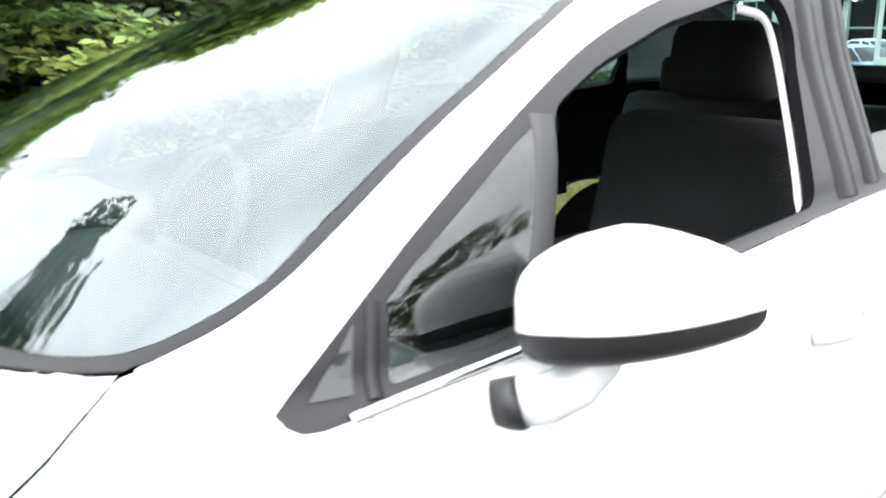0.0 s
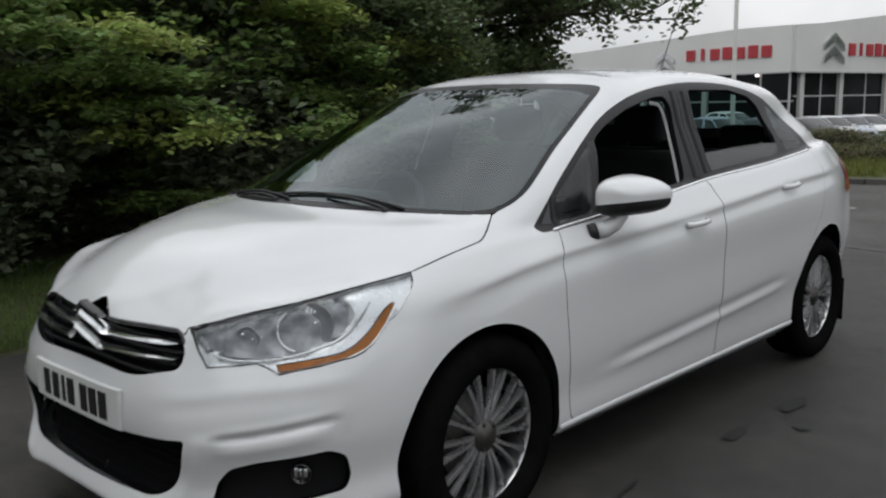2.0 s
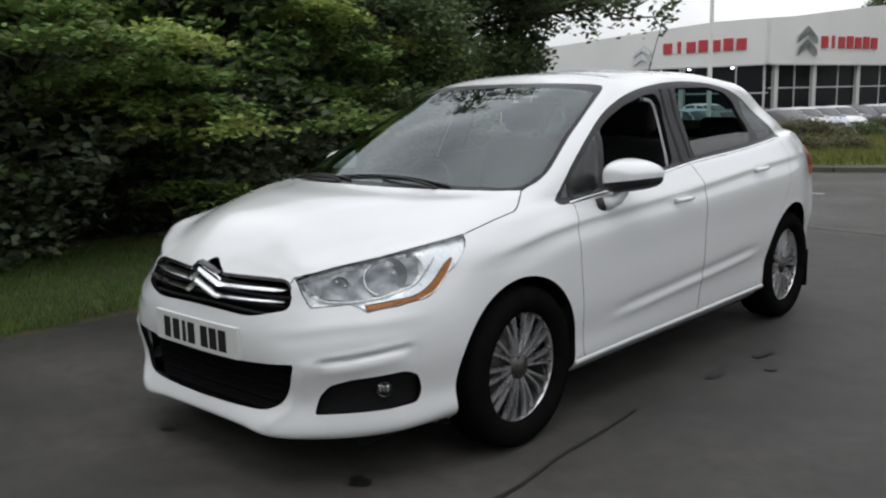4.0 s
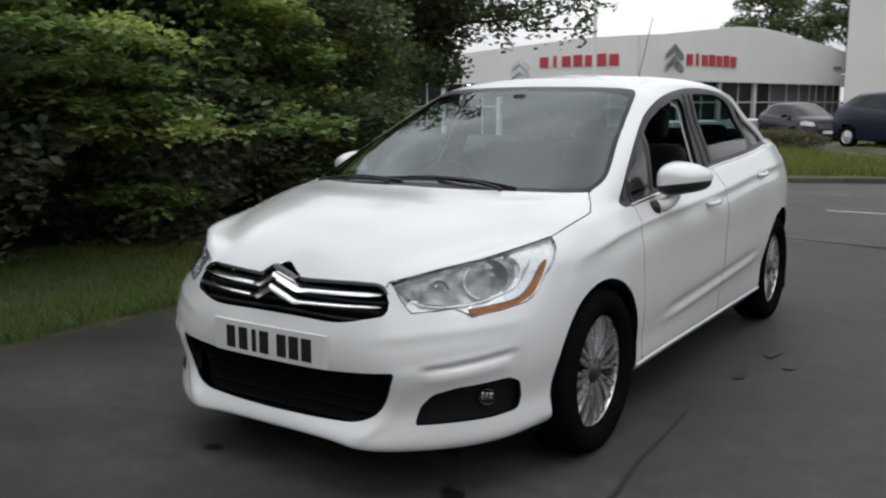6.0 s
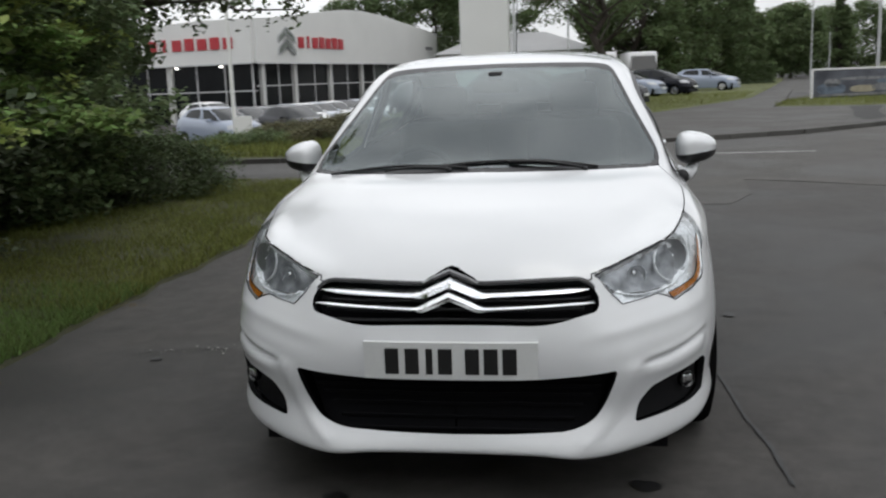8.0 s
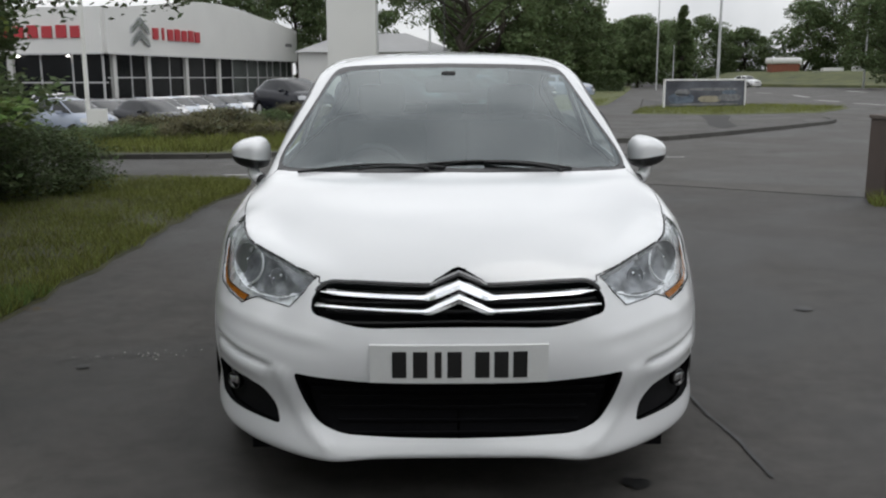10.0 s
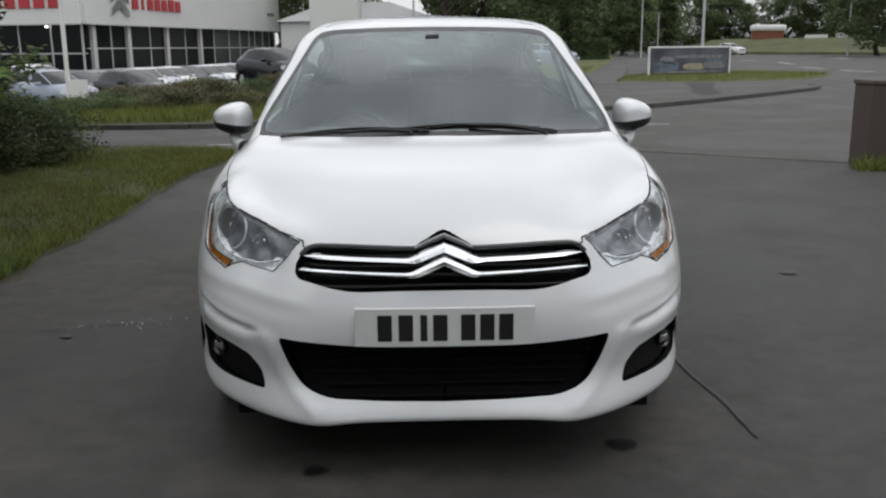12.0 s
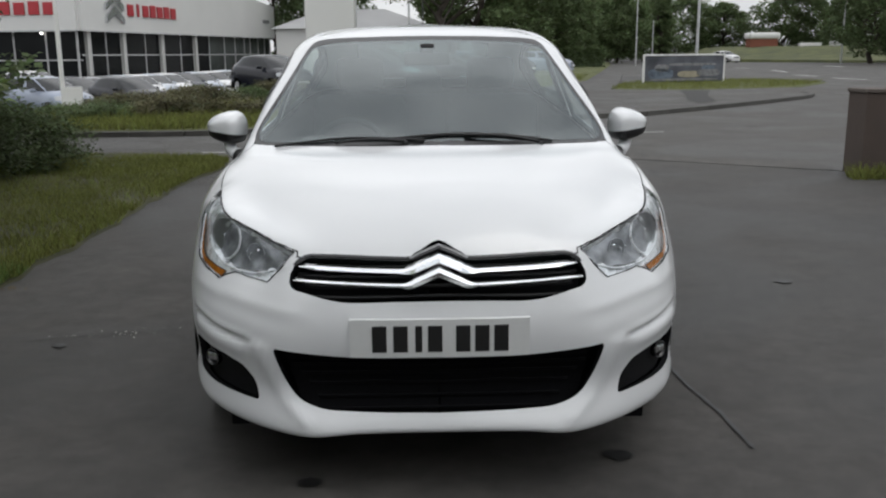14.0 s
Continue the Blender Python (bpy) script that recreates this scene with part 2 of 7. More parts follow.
def asphalt_mat(name, col, low, high):
    """Worn asphalt: broad damp patches, finer blotches and grit."""
    m = mat(name, col, rough=0.6, var=0.30, scale=1.6, bump=0.55, grain=220)
    n, l = m.node_tree.nodes, m.node_tree.links
    b_ = n["Principled BSDF"]
    geo = n.new("ShaderNodeNewGeometry")
    wet = n.new("ShaderNodeTexNoise")
    wet.inputs["Scale"].default_value, wet.inputs["Detail"].default_value, wet.inputs["Distortion"].default_value = 0.5, 9, 1.0
    l.new(geo.outputs["Position"], wet.inputs["Vector"])
    rr = n.new("ShaderNodeMapRange")
    rr.inputs["From Min"].default_value, rr.inputs["From Max"].default_value = 0.38, 0.62
    rr.inputs["To Min"].default_value, rr.inputs["To Max"].default_value = 0.58, 0.82
    l.new(wet.outputs["Fac"], rr.inputs["Value"])
    l.new(rr.outputs["Result"], b_.inputs["Roughness"])
    damp = n.new("ShaderNodeMix")
    damp.data_type, damp.blend_type = "RGBA", "MULTIPLY"
    shade = n.new("ShaderNodeMapRange")
    shade.inputs["From Min"].default_value, shade.inputs["From Max"].default_value = 0.35, 0.65
    shade.inputs["To Min"].default_value, shade.inputs["To Max"].default_value = low, high
    l.new(wet.outputs["Fac"], shade.inputs["Value"])
    damp.inputs["Factor"].default_value = 1.0
    grit, worn, both_w = n.new("ShaderNodeTexNoise"), n.new("ShaderNodeMapRange"), n.new("ShaderNodeMath")
    grit.inputs["Scale"].default_value, grit.inputs["Detail"].default_value, grit.inputs["Roughness"].default_value = 7.0, 9, 0.72
    worn.inputs["From Min"].default_value, worn.inputs["From Max"].default_value = 0.32, 0.68
    worn.inputs["To Min"].default_value, worn.inputs["To Max"].default_value = 0.70, 1.30
    both_w.operation = "MULTIPLY"
    l.new(geo.outputs["Position"], grit.inputs["Vector"])
    l.new(grit.outputs["Fac"], worn.inputs["Value"])
    l.new(worn.outputs["Result"], both_w.inputs[0])
    l.new(shade.outputs["Result"], both_w.inputs[1])
    src = b_.inputs["Base Color"].links[0].from_socket
    l.new(src, damp.inputs["A"])
    l.new(both_w.outputs[0], damp.inputs["B"])
    l.new(damp.outputs["Result"], b_.inputs["Base Color"])
    return m


M["asphalt"] = asphalt_mat("wet_asphalt", (0.0465, 0.0430, 0.0395), 0.52, 1.32)
M["asphalt_pale"] = asphalt_mat("pale_tarmac", (0.061, 0.057, 0.051), 0.66, 1.25)
M["tar"] = mat("tar_stain", (0.012, 0.012, 0.012), rough=0.5, var=0.4, scale=9, bump=0.4, grain=150)
M["tar_dull"] = mat("dull_stain", (0.026, 0.025, 0.023), rough=0.8, var=0.45, scale=4, bump=0.3, grain=150)
M["line"] = mat("worn_road_paint", (0.42, 0.42, 0.40), rough=0.8, var=0.35, scale=5, bump=0.3)
M["lane"] = mat("lane_paint", (0.46, 0.46, 0.44), rough=0.8, var=0.2, scale=5)
M["kerb"] = mat("kerb_concrete", (0.075, 0.072, 0.066), rough=0.85, var=0.3, scale=3, bump=0.5, random_by="object", rand=0.2)
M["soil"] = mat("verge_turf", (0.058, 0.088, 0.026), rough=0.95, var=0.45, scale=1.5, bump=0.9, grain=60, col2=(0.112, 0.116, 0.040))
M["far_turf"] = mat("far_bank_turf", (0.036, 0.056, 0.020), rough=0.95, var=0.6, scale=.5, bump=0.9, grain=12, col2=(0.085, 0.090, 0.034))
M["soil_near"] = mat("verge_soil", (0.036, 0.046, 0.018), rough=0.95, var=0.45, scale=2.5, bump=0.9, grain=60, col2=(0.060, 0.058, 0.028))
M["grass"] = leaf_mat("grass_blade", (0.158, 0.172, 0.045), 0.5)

axis_x = np.concatenate([[-1500, -700, -350, -180, -110], np.arange(-80, 80.1, 2.0), [110, 180, 350, 700, 1500]])
axis_y = np.concatenate([[-800, -300, -120, -60, -30], np.arange(-16, 110.1, 2.0), [140, 200, 350, 700, 1600]])
gx, gy = np.meshgrid(axis_x, axis_y)
gv = np.stack([gx, gy, height(gx, gy)], -1).reshape(-1, 3)
w_ = len(axis_x)
quad = np.array([(i * w_ + j, i * w_ + j + 1, (i + 1) * w_ + j + 1, (i + 1) * w_ + j) for i in range(len(axis_y) - 1) for j in range(w_ - 1)])
tagged(array_mesh("ground", gv, quad, M["asphalt"]), "dark damp asphalt with stains and patches", "ground", kind="structure")


def verge(name, poly, label, raise_=0.05, step=0.6, material="soil"):
    """A turf slab over the ground within the outline."""
    b_ = bmesh.new()
    b_.faces.new([b_.verts.new((x, y, 0)) for x, y in poly])
    for a in (0, 1):
        lo, hi = min(p[a] for p in poly), max(p[a] for p in poly)
        t = lo + step
        while t < hi:
            bmesh.ops.bisect_plane(b_, geom=b_.verts[:] + b_.edges[:] + b_.faces[:], plane_co=(t, t, 0), plane_no=(1, 0, 0) if a == 0 else (0, 1, 0))
            t += step
    for v in b_.verts:
        v.co.z = float(height(v.co.x, v.co.y)) + (raise_ + 0.03 * noise.noise((v.co.x * .9, v.co.y * .9, 0)) if not v.is_boundary else .3 * raise_)
    edge = [e for e in b_.edges if e.is_boundary]
    r = bmesh.ops.extrude_edge_only(b_, edges=edge)
    for v in r["geom"]:
        if isinstance(v, bmesh.types.BMVert):
            v.co.z -= raise_ + .08
    bmesh.ops.recalc_face_normals(b_, faces=b_.faces)
    return tagged(part(name, b_, M[material], None, "", True), label, "grass verge", kind="structure")


def within(poly, xy):
    """Which of the points (n, 2) lie inside the outline."""
    hit = np.zeros(len(xy), bool)
    for (x0, y0), (x1, y1) in zip(poly, list(poly[1:]) + list(poly[:1])):
        if y0 != y1:
            hit ^= ((y0 > xy[:, 1]) != (y1 > xy[:, 1])) & (xy[:, 0] < (x1 - x0) * (xy[:, 1] - y0) / (y1 - y0) + x0)
    return hit


def blades(name, poly, count, tall, label, seed, raise_=0.05, material="grass"):
    """Grass blades over an outline, more and longer in tufts."""
    rng = np.random.default_rng(seed)
    lo, hi = np.min(poly, 0), np.max(poly, 0)
    pts = np.zeros((0, 2))
    while len(pts) < count:
        c = rng.uniform(lo, hi, (20000, 2))
        c = c[within(poly, c)]
        tuft = np.array([noise.noise((x * 1.3, y * 1.3, 3)) for x, y in c])
        pts = np.concatenate([pts, c[tuft > rng.uniform(-.9, .25, len(c))]])
    pts = pts[:count]
    k = len(pts)
    h = tall * rng.uniform(.4, 1.2, k)
    ang = rng.uniform(0, 2 * np.pi, k)
    lean = rng.normal(0, .45, (k, 2)) * h[:, None]
    w = rng.uniform(.003, .007, k) * (tall / .07) ** .6
    z = height(pts[:, 0], pts[:, 1]) + raise_ - .01
    base = np.c_[pts, z]
    side = np.c_[np.cos(ang) * w, np.sin(ang) * w, 0 * w]
    tip = base + np.c_[lean, h]
    v = np.stack([base - side, base + side, tip], 1).reshape(-1, 3)
    f = np.arange(3 * k).reshape(-1, 3)
    return tagged(array_mesh(name, v, f, M[material]), label, "grass", kind="stuff")


left_verge = [(-2.42, -9), (-2.43, -2), (-2.46, -.7), (-2.49, .6), (-2.45, 2.2), (-2.49, 3.7), (-2.46, 4.9), (-2.32, 6.1), (-2.42, 6.9), (-2.75, 7.25), (-4.2, 7.5), (-7, 7.8), (-14, 8.0), (-40, 8), (-40, -9)]
ragged = []
for (x0, y0), (x1, y1) in zip(left_verge[:9], left_verge[1:10]):
    k_ = max(2, int(math.hypot(x1 - x0, y1 - y0) / .12))
    for t_ in range(k_):
        x_, y_ = x0 + (x1 - x0) * t_ / k_, y0 + (y1 - y0) * t_ / k_
        ragged.append((x_ + .07 * noise.noise((x_ * 2, y_ * 2.2, 5)) + .04 * noise.noise((x_ * 7, y_ * 7, 6)), y_ + .03 * noise.noise((x_ * 5, y_ * 5, 8))))
left_verge = ragged + left_verge[9:]
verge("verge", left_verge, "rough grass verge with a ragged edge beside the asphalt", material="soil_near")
far_verge = [(-40, 10.5), (-8.0, 10.65), (-5.4, 10.68), (-3.65, 10.75), (-2.0, 11.3), (-.8, 11.9), (.4, 12.55), (.5, 15.5), (-.3, 18.5), (-2.0, 21.5), (-6, 24), (-14, 27), (-40, 29)]
verge("verge", far_verge, "grass bank with low shrubs beyond the access road", .10, 1.2)
island = [(6.9, 27.3), (9.6, 26.4), (13.5, 27.8), (17.5, 33.5), (16, 37.5), (11, 37), (8.6, 33)]
verge("verge", island, "trimmed grass island round the roadside board", .08, 1.2)
back_lawn = [(.5, 21.8), (2.8, 25.6), (8.0, 38), (14.5, 65), (22, 97), (28, 125), (-4, 125), (-5, 60), (-5, 33), (-3.0, 25)]
verge("verge", back_lawn, "lawn strip beside the parked cars", .06, 2.5)


def bank_height(x, y):
    """The far bank: a low kerbed edge, then rising away from the road."""
    d = (x - 38) * .857 + (y - 124) * .514
    return .42 - .012 * max(0, x - 38) + 1.9 * float(smooth01(d / 16))


b = bmesh.new()
rows = []
for i in range(26):
    rows.append([])
    for j in range(16):
        s_, d_ = -6 + 4.6 * i, 60 * (j / 15) ** 1.5
        x, y = 38 + .514 * s_ + .857 * d_, 124 - .857 * s_ + .514 * d_
        rows[-1].append(b.verts.new((x, y, bank_height(x, y) + (.12 * noise.noise((x * .3, y * .3, 1)) if j else 0))))
    rows[-1].insert(0, b.verts.new((rows[-1][0].co.x, rows[-1][0].co.y, -.1)))
for q, r in zip(rows, rows[1:]):
    for j in range(16):
        b.faces.new((q[j], r[j], r[j + 1], q[j + 1]))
bmesh.ops.recalc_face_normals(b, faces=b.faces)
tagged(part("verge", b, M["far_turf"], None, "", True), "grass bank rising beyond the far road", "grass verge", kind="structure")

# greener blades by the shrubs, with some hedge shade put into the colour
M["grass_shaded"] = leaf_mat("shaded_grass_blade", (0.118, 0.172, 0.048), 0.5)
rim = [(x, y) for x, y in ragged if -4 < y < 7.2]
blades("grass_tufts", [q for q in rim if q[1] < .9] + [(-5.2, .9), (-4.8, -4)], 66000, .068, "short green grass beside the shrubs, some shade in its colour", 5, .035, "grass_shaded")
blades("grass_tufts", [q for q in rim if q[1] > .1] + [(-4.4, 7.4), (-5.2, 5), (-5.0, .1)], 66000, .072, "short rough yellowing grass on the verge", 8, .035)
blades("grass_tufts", [(-9, 10.8), (-3.65, 10.9), (-2.0, 11.45), (-.8, 12.05), (.2, 12.6), (.2, 16), (-3, 20), (-10, 17)], 30000, .19, "long grass on the bank", 6, .1)
blades("grass_tufts", [(-2.8, 25.2), (.5, 22.0), (2.7, 25.8), (7.8, 38), (10.5, 50), (2, 50), (-3, 36)], 16000, .13, "grass of the lawn under the parked cars", 10, .06)
blades("grass_tufts", [p for p in island], 9000, .14, "grass on the island", 7, .08)


def kerb_row(points, wide, high, label, length=0.9):
    """Kerb stones along a line, each with bevelled edges."""
    line = np.array(points, float)
    seg = np.r_[0, np.cumsum(np.hypot(*np.diff(line, axis=0).T))]
    holder = tagged(new("kerb"), label, "kerb", kind="structure")
    proto = bmesh.new()
    box(proto, 0, length - .012, -wide / 2, wide / 2, -.12, high, None, .012)
    me = bpy.data.meshes.new("kerbstone")
    proto.to_mesh(me)
    proto.free()
    me.materials.append(M["kerb"])
    d = 0.0
    while d < seg[-1] - length:
        p = np.array([np.interp(d, seg, line[:, k]) for k in (0, 1)])
        q = np.array([np.interp(d + length, seg, line[:, k]) for k in (0, 1)])
        ob = new("kerbstone", me)
        ob.parent = holder
        ob.matrix_basis = pose(p[0], p[1], float(height(*p)), 0, 0, math.degrees(math.atan2(q[1] - p[1], q[0] - p[0])))
        d += length
    return holder


kerb_row([(-30, 10.4), (-8.0, 10.55), (-5.4, 10.58), (-3.65, 10.65), (-2.0, 11.2), (-.8, 11.8), (.8, 12.65), (2.5, 13.3)], .16, .09, "dark concrete kerb along the access road")
kerb_row([(2.5, 13.3), (4.8, 14.5), (7.0, 16.6), (9.2, 18.9), (11.3, 21.2), (12.0, 22.5), (12.2, 24.0)], .16, .10, "dark concrete kerb round the footway's corner")
foot = bmesh.new()
sheet(foot, [(.45, 12.55), (.8, 12.75), (2.5, 13.4), (4.8, 14.6), (6.95, 16.7), (9.15, 19.0), (11.2, 21.3), (11.9, 22.6), (13.6, 27.4), (9.6, 26.0), (6.8, 26.9), (8.5, 33), (13.0, 52), (12.0, 52), (8.3, 38), (3.0, 25.4), (.5, 21.7), (-1.9, 21.4), (-.25, 18.5), (.55, 15.5)], -.05, .075)
tagged(part("pavement", foot, M["asphalt_pale"]), "grey tarmac footway inside the kerb", "pavement", kind="structure")


road = bmesh.new()
sheet(road, [(-2.3, 5.3), (.3, 4.86), (1.9, 4.62), (2.25, 5.4), (2.4, 6.75), (3.0, 6.44), (4.36, 5.5), (5.6, 4.7), (30, -6), (150, -30), (150, 120), (60, 140), (20, 140), (12.3, 50), (12.3, 24), (12.1, 22.5), (11.4, 21.1), (9.3, 18.8), (7.05, 16.5), (4.85, 14.4), (2.5, 13.2), (.8, 12.55), (-.8, 11.7), (-2.0, 11.1), (-3.65, 10.55), (-8, 10.45), (-40, 10.3), (-40, 7.9), (-7, 7.7), (-4.2, 7.4), (-2.9, 7.1), (-2.5, 6.6)], -.02, .004)
tagged(part("road", road, M["asphalt_pale"]), "paler brown-grey worn road surface", "road", kind="structure")


def decal(name, poly, material, label, cat, z=.0075):
    b_ = bmesh.new()
    vs = [b_.verts.new((x, y, float(height(x, y)) + z)) for x, y in poly]
    f = b_.faces.new(vs)
    f.normal_update()
    if f.normal.z < 0:
        f.normal_flip()
    return tagged(part(name, b_, material), label, cat, kind="structure")


def blob(cx, cy, rx, ry, seed, n=22):
    rng = np.random.default_rng(seed)
    k = rng.uniform(.65, 1.2, n)
    k = (k + np.roll(k, 1)) / 2
    return [(cx + rx * k[i] * math.cos(2 * math.pi * i / n), cy + ry * k[i] * math.sin(2 * math.pi * i / n)) for i in range(n)]


def crack(points, wide, seed):
    rng = np.random.default_rng(seed)
    p = [(x, y) for x, y in spline2(points, 8)]
    a = [(x + rng.uniform(.3, 1) * wide, y + rng.normal(0, .004)) for x, y in p]
    b_ = [(x - rng.uniform(.3, 1) * wide, y + rng.normal(0, .004)) for x, y in p]
    return a + b_[::-1]


def spline2(points, n):
    out = []
    for (x0, y0), (x1, y1) in zip(points, points[1:]):
        out += [(x0 + (x1 - x0) * t, y0 + (y1 - y0) * t) for t in np.linspace(0, 1, n, endpoint=False)]
    return out + [points[-1]]


decal("tar_seam", crack([(.98, -.6), (1.01, -.95), (1.02, -1.25), (1.06, -1.55), (1.065, -1.84)], .011, 3), M["tar"], "black tar seam in the asphalt", "crack")
decal("tar_seam", crack([(.3, 4.86), (1.2, 4.66), (1.9, 4.60)][::-1], .02, 4), M["tar"], "dark joint across the asphalt", "crack")
decal("tar_seam", crack([(2.4, 6.75), (3.0, 6.44), (4.36, 5.5), (5.6, 4.7)], .022, 8), M["tar"], "thin dark joint across the asphalt", "crack")
decal("tar_seam", crack([(2.2, 3.6), (2.5, 3.5), (3.3, 3.3), (4.0, 3.0), (5.0, 2.6)], .016, 12), M["tar"], "thin dark joint across the asphalt", "crack")
# oil spots; the long marks beside the doors are painted shade streaks
for i, (x, y, rx, ry) in enumerate(((.60, -1.88, .055, .045), (-.41, -2.03, .04, .03), (1.03, .05, .035, .10), (1.06, .55, .045, .13), (2.08, .38, .05, .05), (-1.72, -.60, .035, .03), (1.20, .30, .03, .05), (-.05, -1.6, .05, .04))):
    decal("oil_shade_mark", blob(x, y, rx, ry, 20 + i), M["tar"], "small black asphalt mark: oil spots and painted shade streaks", "stain")
decal("tar_stain", [(7.0, 17.6), (7.75, 18.5), (8.5, 21.6), (9.75, 25.2), (9.3, 25.5), (8.85, 25.6), (7.95, 21.9), (7.2, 19.2)], M["tar_dull"], "dull dark stain across the footway", "stain", .083)
for x0, x1, y, w in ((.0, 1.75, 7.52, .05), (2.3, 4.15, 10.45, .05), (-3, -1.2, 7.9, .05)):
    decal("road_line", [(x0, y - w), (x1, y - w), (x1, y + w), (x0, y + w)], M["line"], "worn white road line", "road marking", .009)
for xa, ya, xb, yb, w in ((21.0, 40.6, 21.2, 37.6, .16), (21.9, 47.4, 21.7, 44.0, .16), (38.6, 80.4, 36.8, 72.5, .22), (26.0, 60.9, 24.5, 54.7, .16), (27.5, 72.8, 27.1, 68.4, .16), (21.4, 34.5, 21.6, 31.5, .16)):
    decal("road_line", [(xa - w, ya), (xa + w, ya), (xb + w, yb), (xb - w, yb)], M["lane"], "white lane dash on the far road", "road marking", .009)

decal("tar_seam", crack([(-1.22, -.34), (-1.45, -.42), (-1.68, -.45), (-1.95, -.52)], .008, 11), M["tar"], "fine dark joint in the asphalt", "crack")


def chips(name, spots, size, material, label, seed):
    """Loose grit: small uneven stones scattered about the spots (x, y, spread, count)."""
    rng = np.random.default_rng(seed)
    base = np.array([(1, 0, 0), (-.5, .9, 0), (-.5, -.9, 0), (0, 0, .8)])
    vs, fs = [], []
    for x, y, spread, count in spots:
        for _ in range(count):
            k = size * rng.uniform(.35, 1.3)
            a = rng.uniform(0, 6.28)
            p = base * rng.uniform(.6, 1.3, (4, 3)) * k
            c, s = math.cos(a), math.sin(a)
            o = len(vs)
            vs += [(x + q[0] * c - q[1] * s + 0, y + q[0] * s + q[1] * c, .003 + q[2]) for q in p + 0]
            dx, dy = rng.normal(0, spread), rng.normal(0, spread * .35)
            vs[o:] = [(q[0] + dx, q[1] + dy, q[2]) for q in vs[o:]]
            fs += [(o, o + 1, o + 3), (o + 1, o + 2, o + 3), (o + 2, o, o + 3)]
    return tagged(array_mesh(name, np.array(vs), np.array(fs), material), label, "grit", kind="stuff")


M["chip"] = mat("pale_chip", (0.34, 0.33, 0.31), rough=.8, var=.3, scale=20)
M["litter"] = mat("leaf_litter", (0.10, 0.075, 0.04), rough=.9, var=.5, scale=12)
chips("grit", [(-1.45, -.42, .10, 20), (-1.72, -.46, .05, 8)], .0065, M["chip"], "pale stone chips scattered along a joint", 15)
chips("grit", [(-2.50, .5, .06, 40), (-2.42, -1.0, .06, 40), (-2.54, 2.5, .06, 40)], .011, M["litter"], "brown bits of leaf litter on the asphalt", 16)

# low wall by the entrance
M["wall"] = mat("brown_render", (0.085, 0.064, 0.054), rough=0.9, var=0.25, scale=2.5, bump=0.7, grain=120)
M["coping"] = mat("coping_stone", (0.11, 0.09, 0.078), rough=0.85, var=0.25, scale=4, bump=0.5)
wall = bmesh.new()
box(wall, 4.745, 9.5, 4.85, 5.27, -.05, .88, None, .012)
wall_ob = tagged(part("wall_entrance", wall, M["wall"]), "low brown rendered wall with a flat top", "wall", kind="structure")
b = bmesh.new()
box(b, 4.73, 9.52, 4.835, 5.285, .88, .925, None, .01)
part("coping", b, M["coping"], wall_ob, "weathered coping")
blades("grass_tufts", [(4.5, 4.55), (6.8, 4.4), (6.8, 4.85), (4.6, 4.85)], 1800, .17, "weeds at the foot of the wall", 9, 0)

# ---------------------------------------------------------------- showroom
M["clad"] = mat("white_cladding", (0.69, 0.69, 0.67), rough=0.55, var=0.06, scale=0.4, grain=20)
M["column"] = mat("column_paint", (0.55, 0.55, 0.53), rough=0.6, var=0.08, scale=0.8)
M["mullion"] = mat("mullion_grey", (0.48, 0.48, 0.48), rough=0.5, var=0.1)
M["showroom_glass"] = mat("showroom_glass", (0.009, 0.010, 0.011), rough=0.15, var=0.5, scale=.6, spec=.14)
M["pale_glass"] = mat("pale_showroom_glass", (0.075, 0.085, 0.080), rough=0.12, var=0.8, scale=.5, spec=.3)
M["sign_red"] = mat("sign_red", (0.42, 0.03, 0.04), rough=0.4, var=0.08)
M["sign_metal"] = mat("sign_metal", (0.62, 0.63, 0.64), rough=0.22, metal=1.0, var=0.3, scale=2)
M["lamp_glow"] = mat("lamp_glow", (1.0, 0.97, 0.9), emit=6.0)
M["roof_grey"] = mat("roof_grey", (0.2, 0.2, 0.2), rough=0.8)
FLOOR = -1.25
CORNER, END_B, END_A = Vector((-20.6, 53.0, 0)), Vector((-13.4, 84.0, 0)), Vector((-64.8, 61.4, 0))
showroom = tagged(new("showroom"), "white car showroom with dark glazing under a deep fascia", "building")


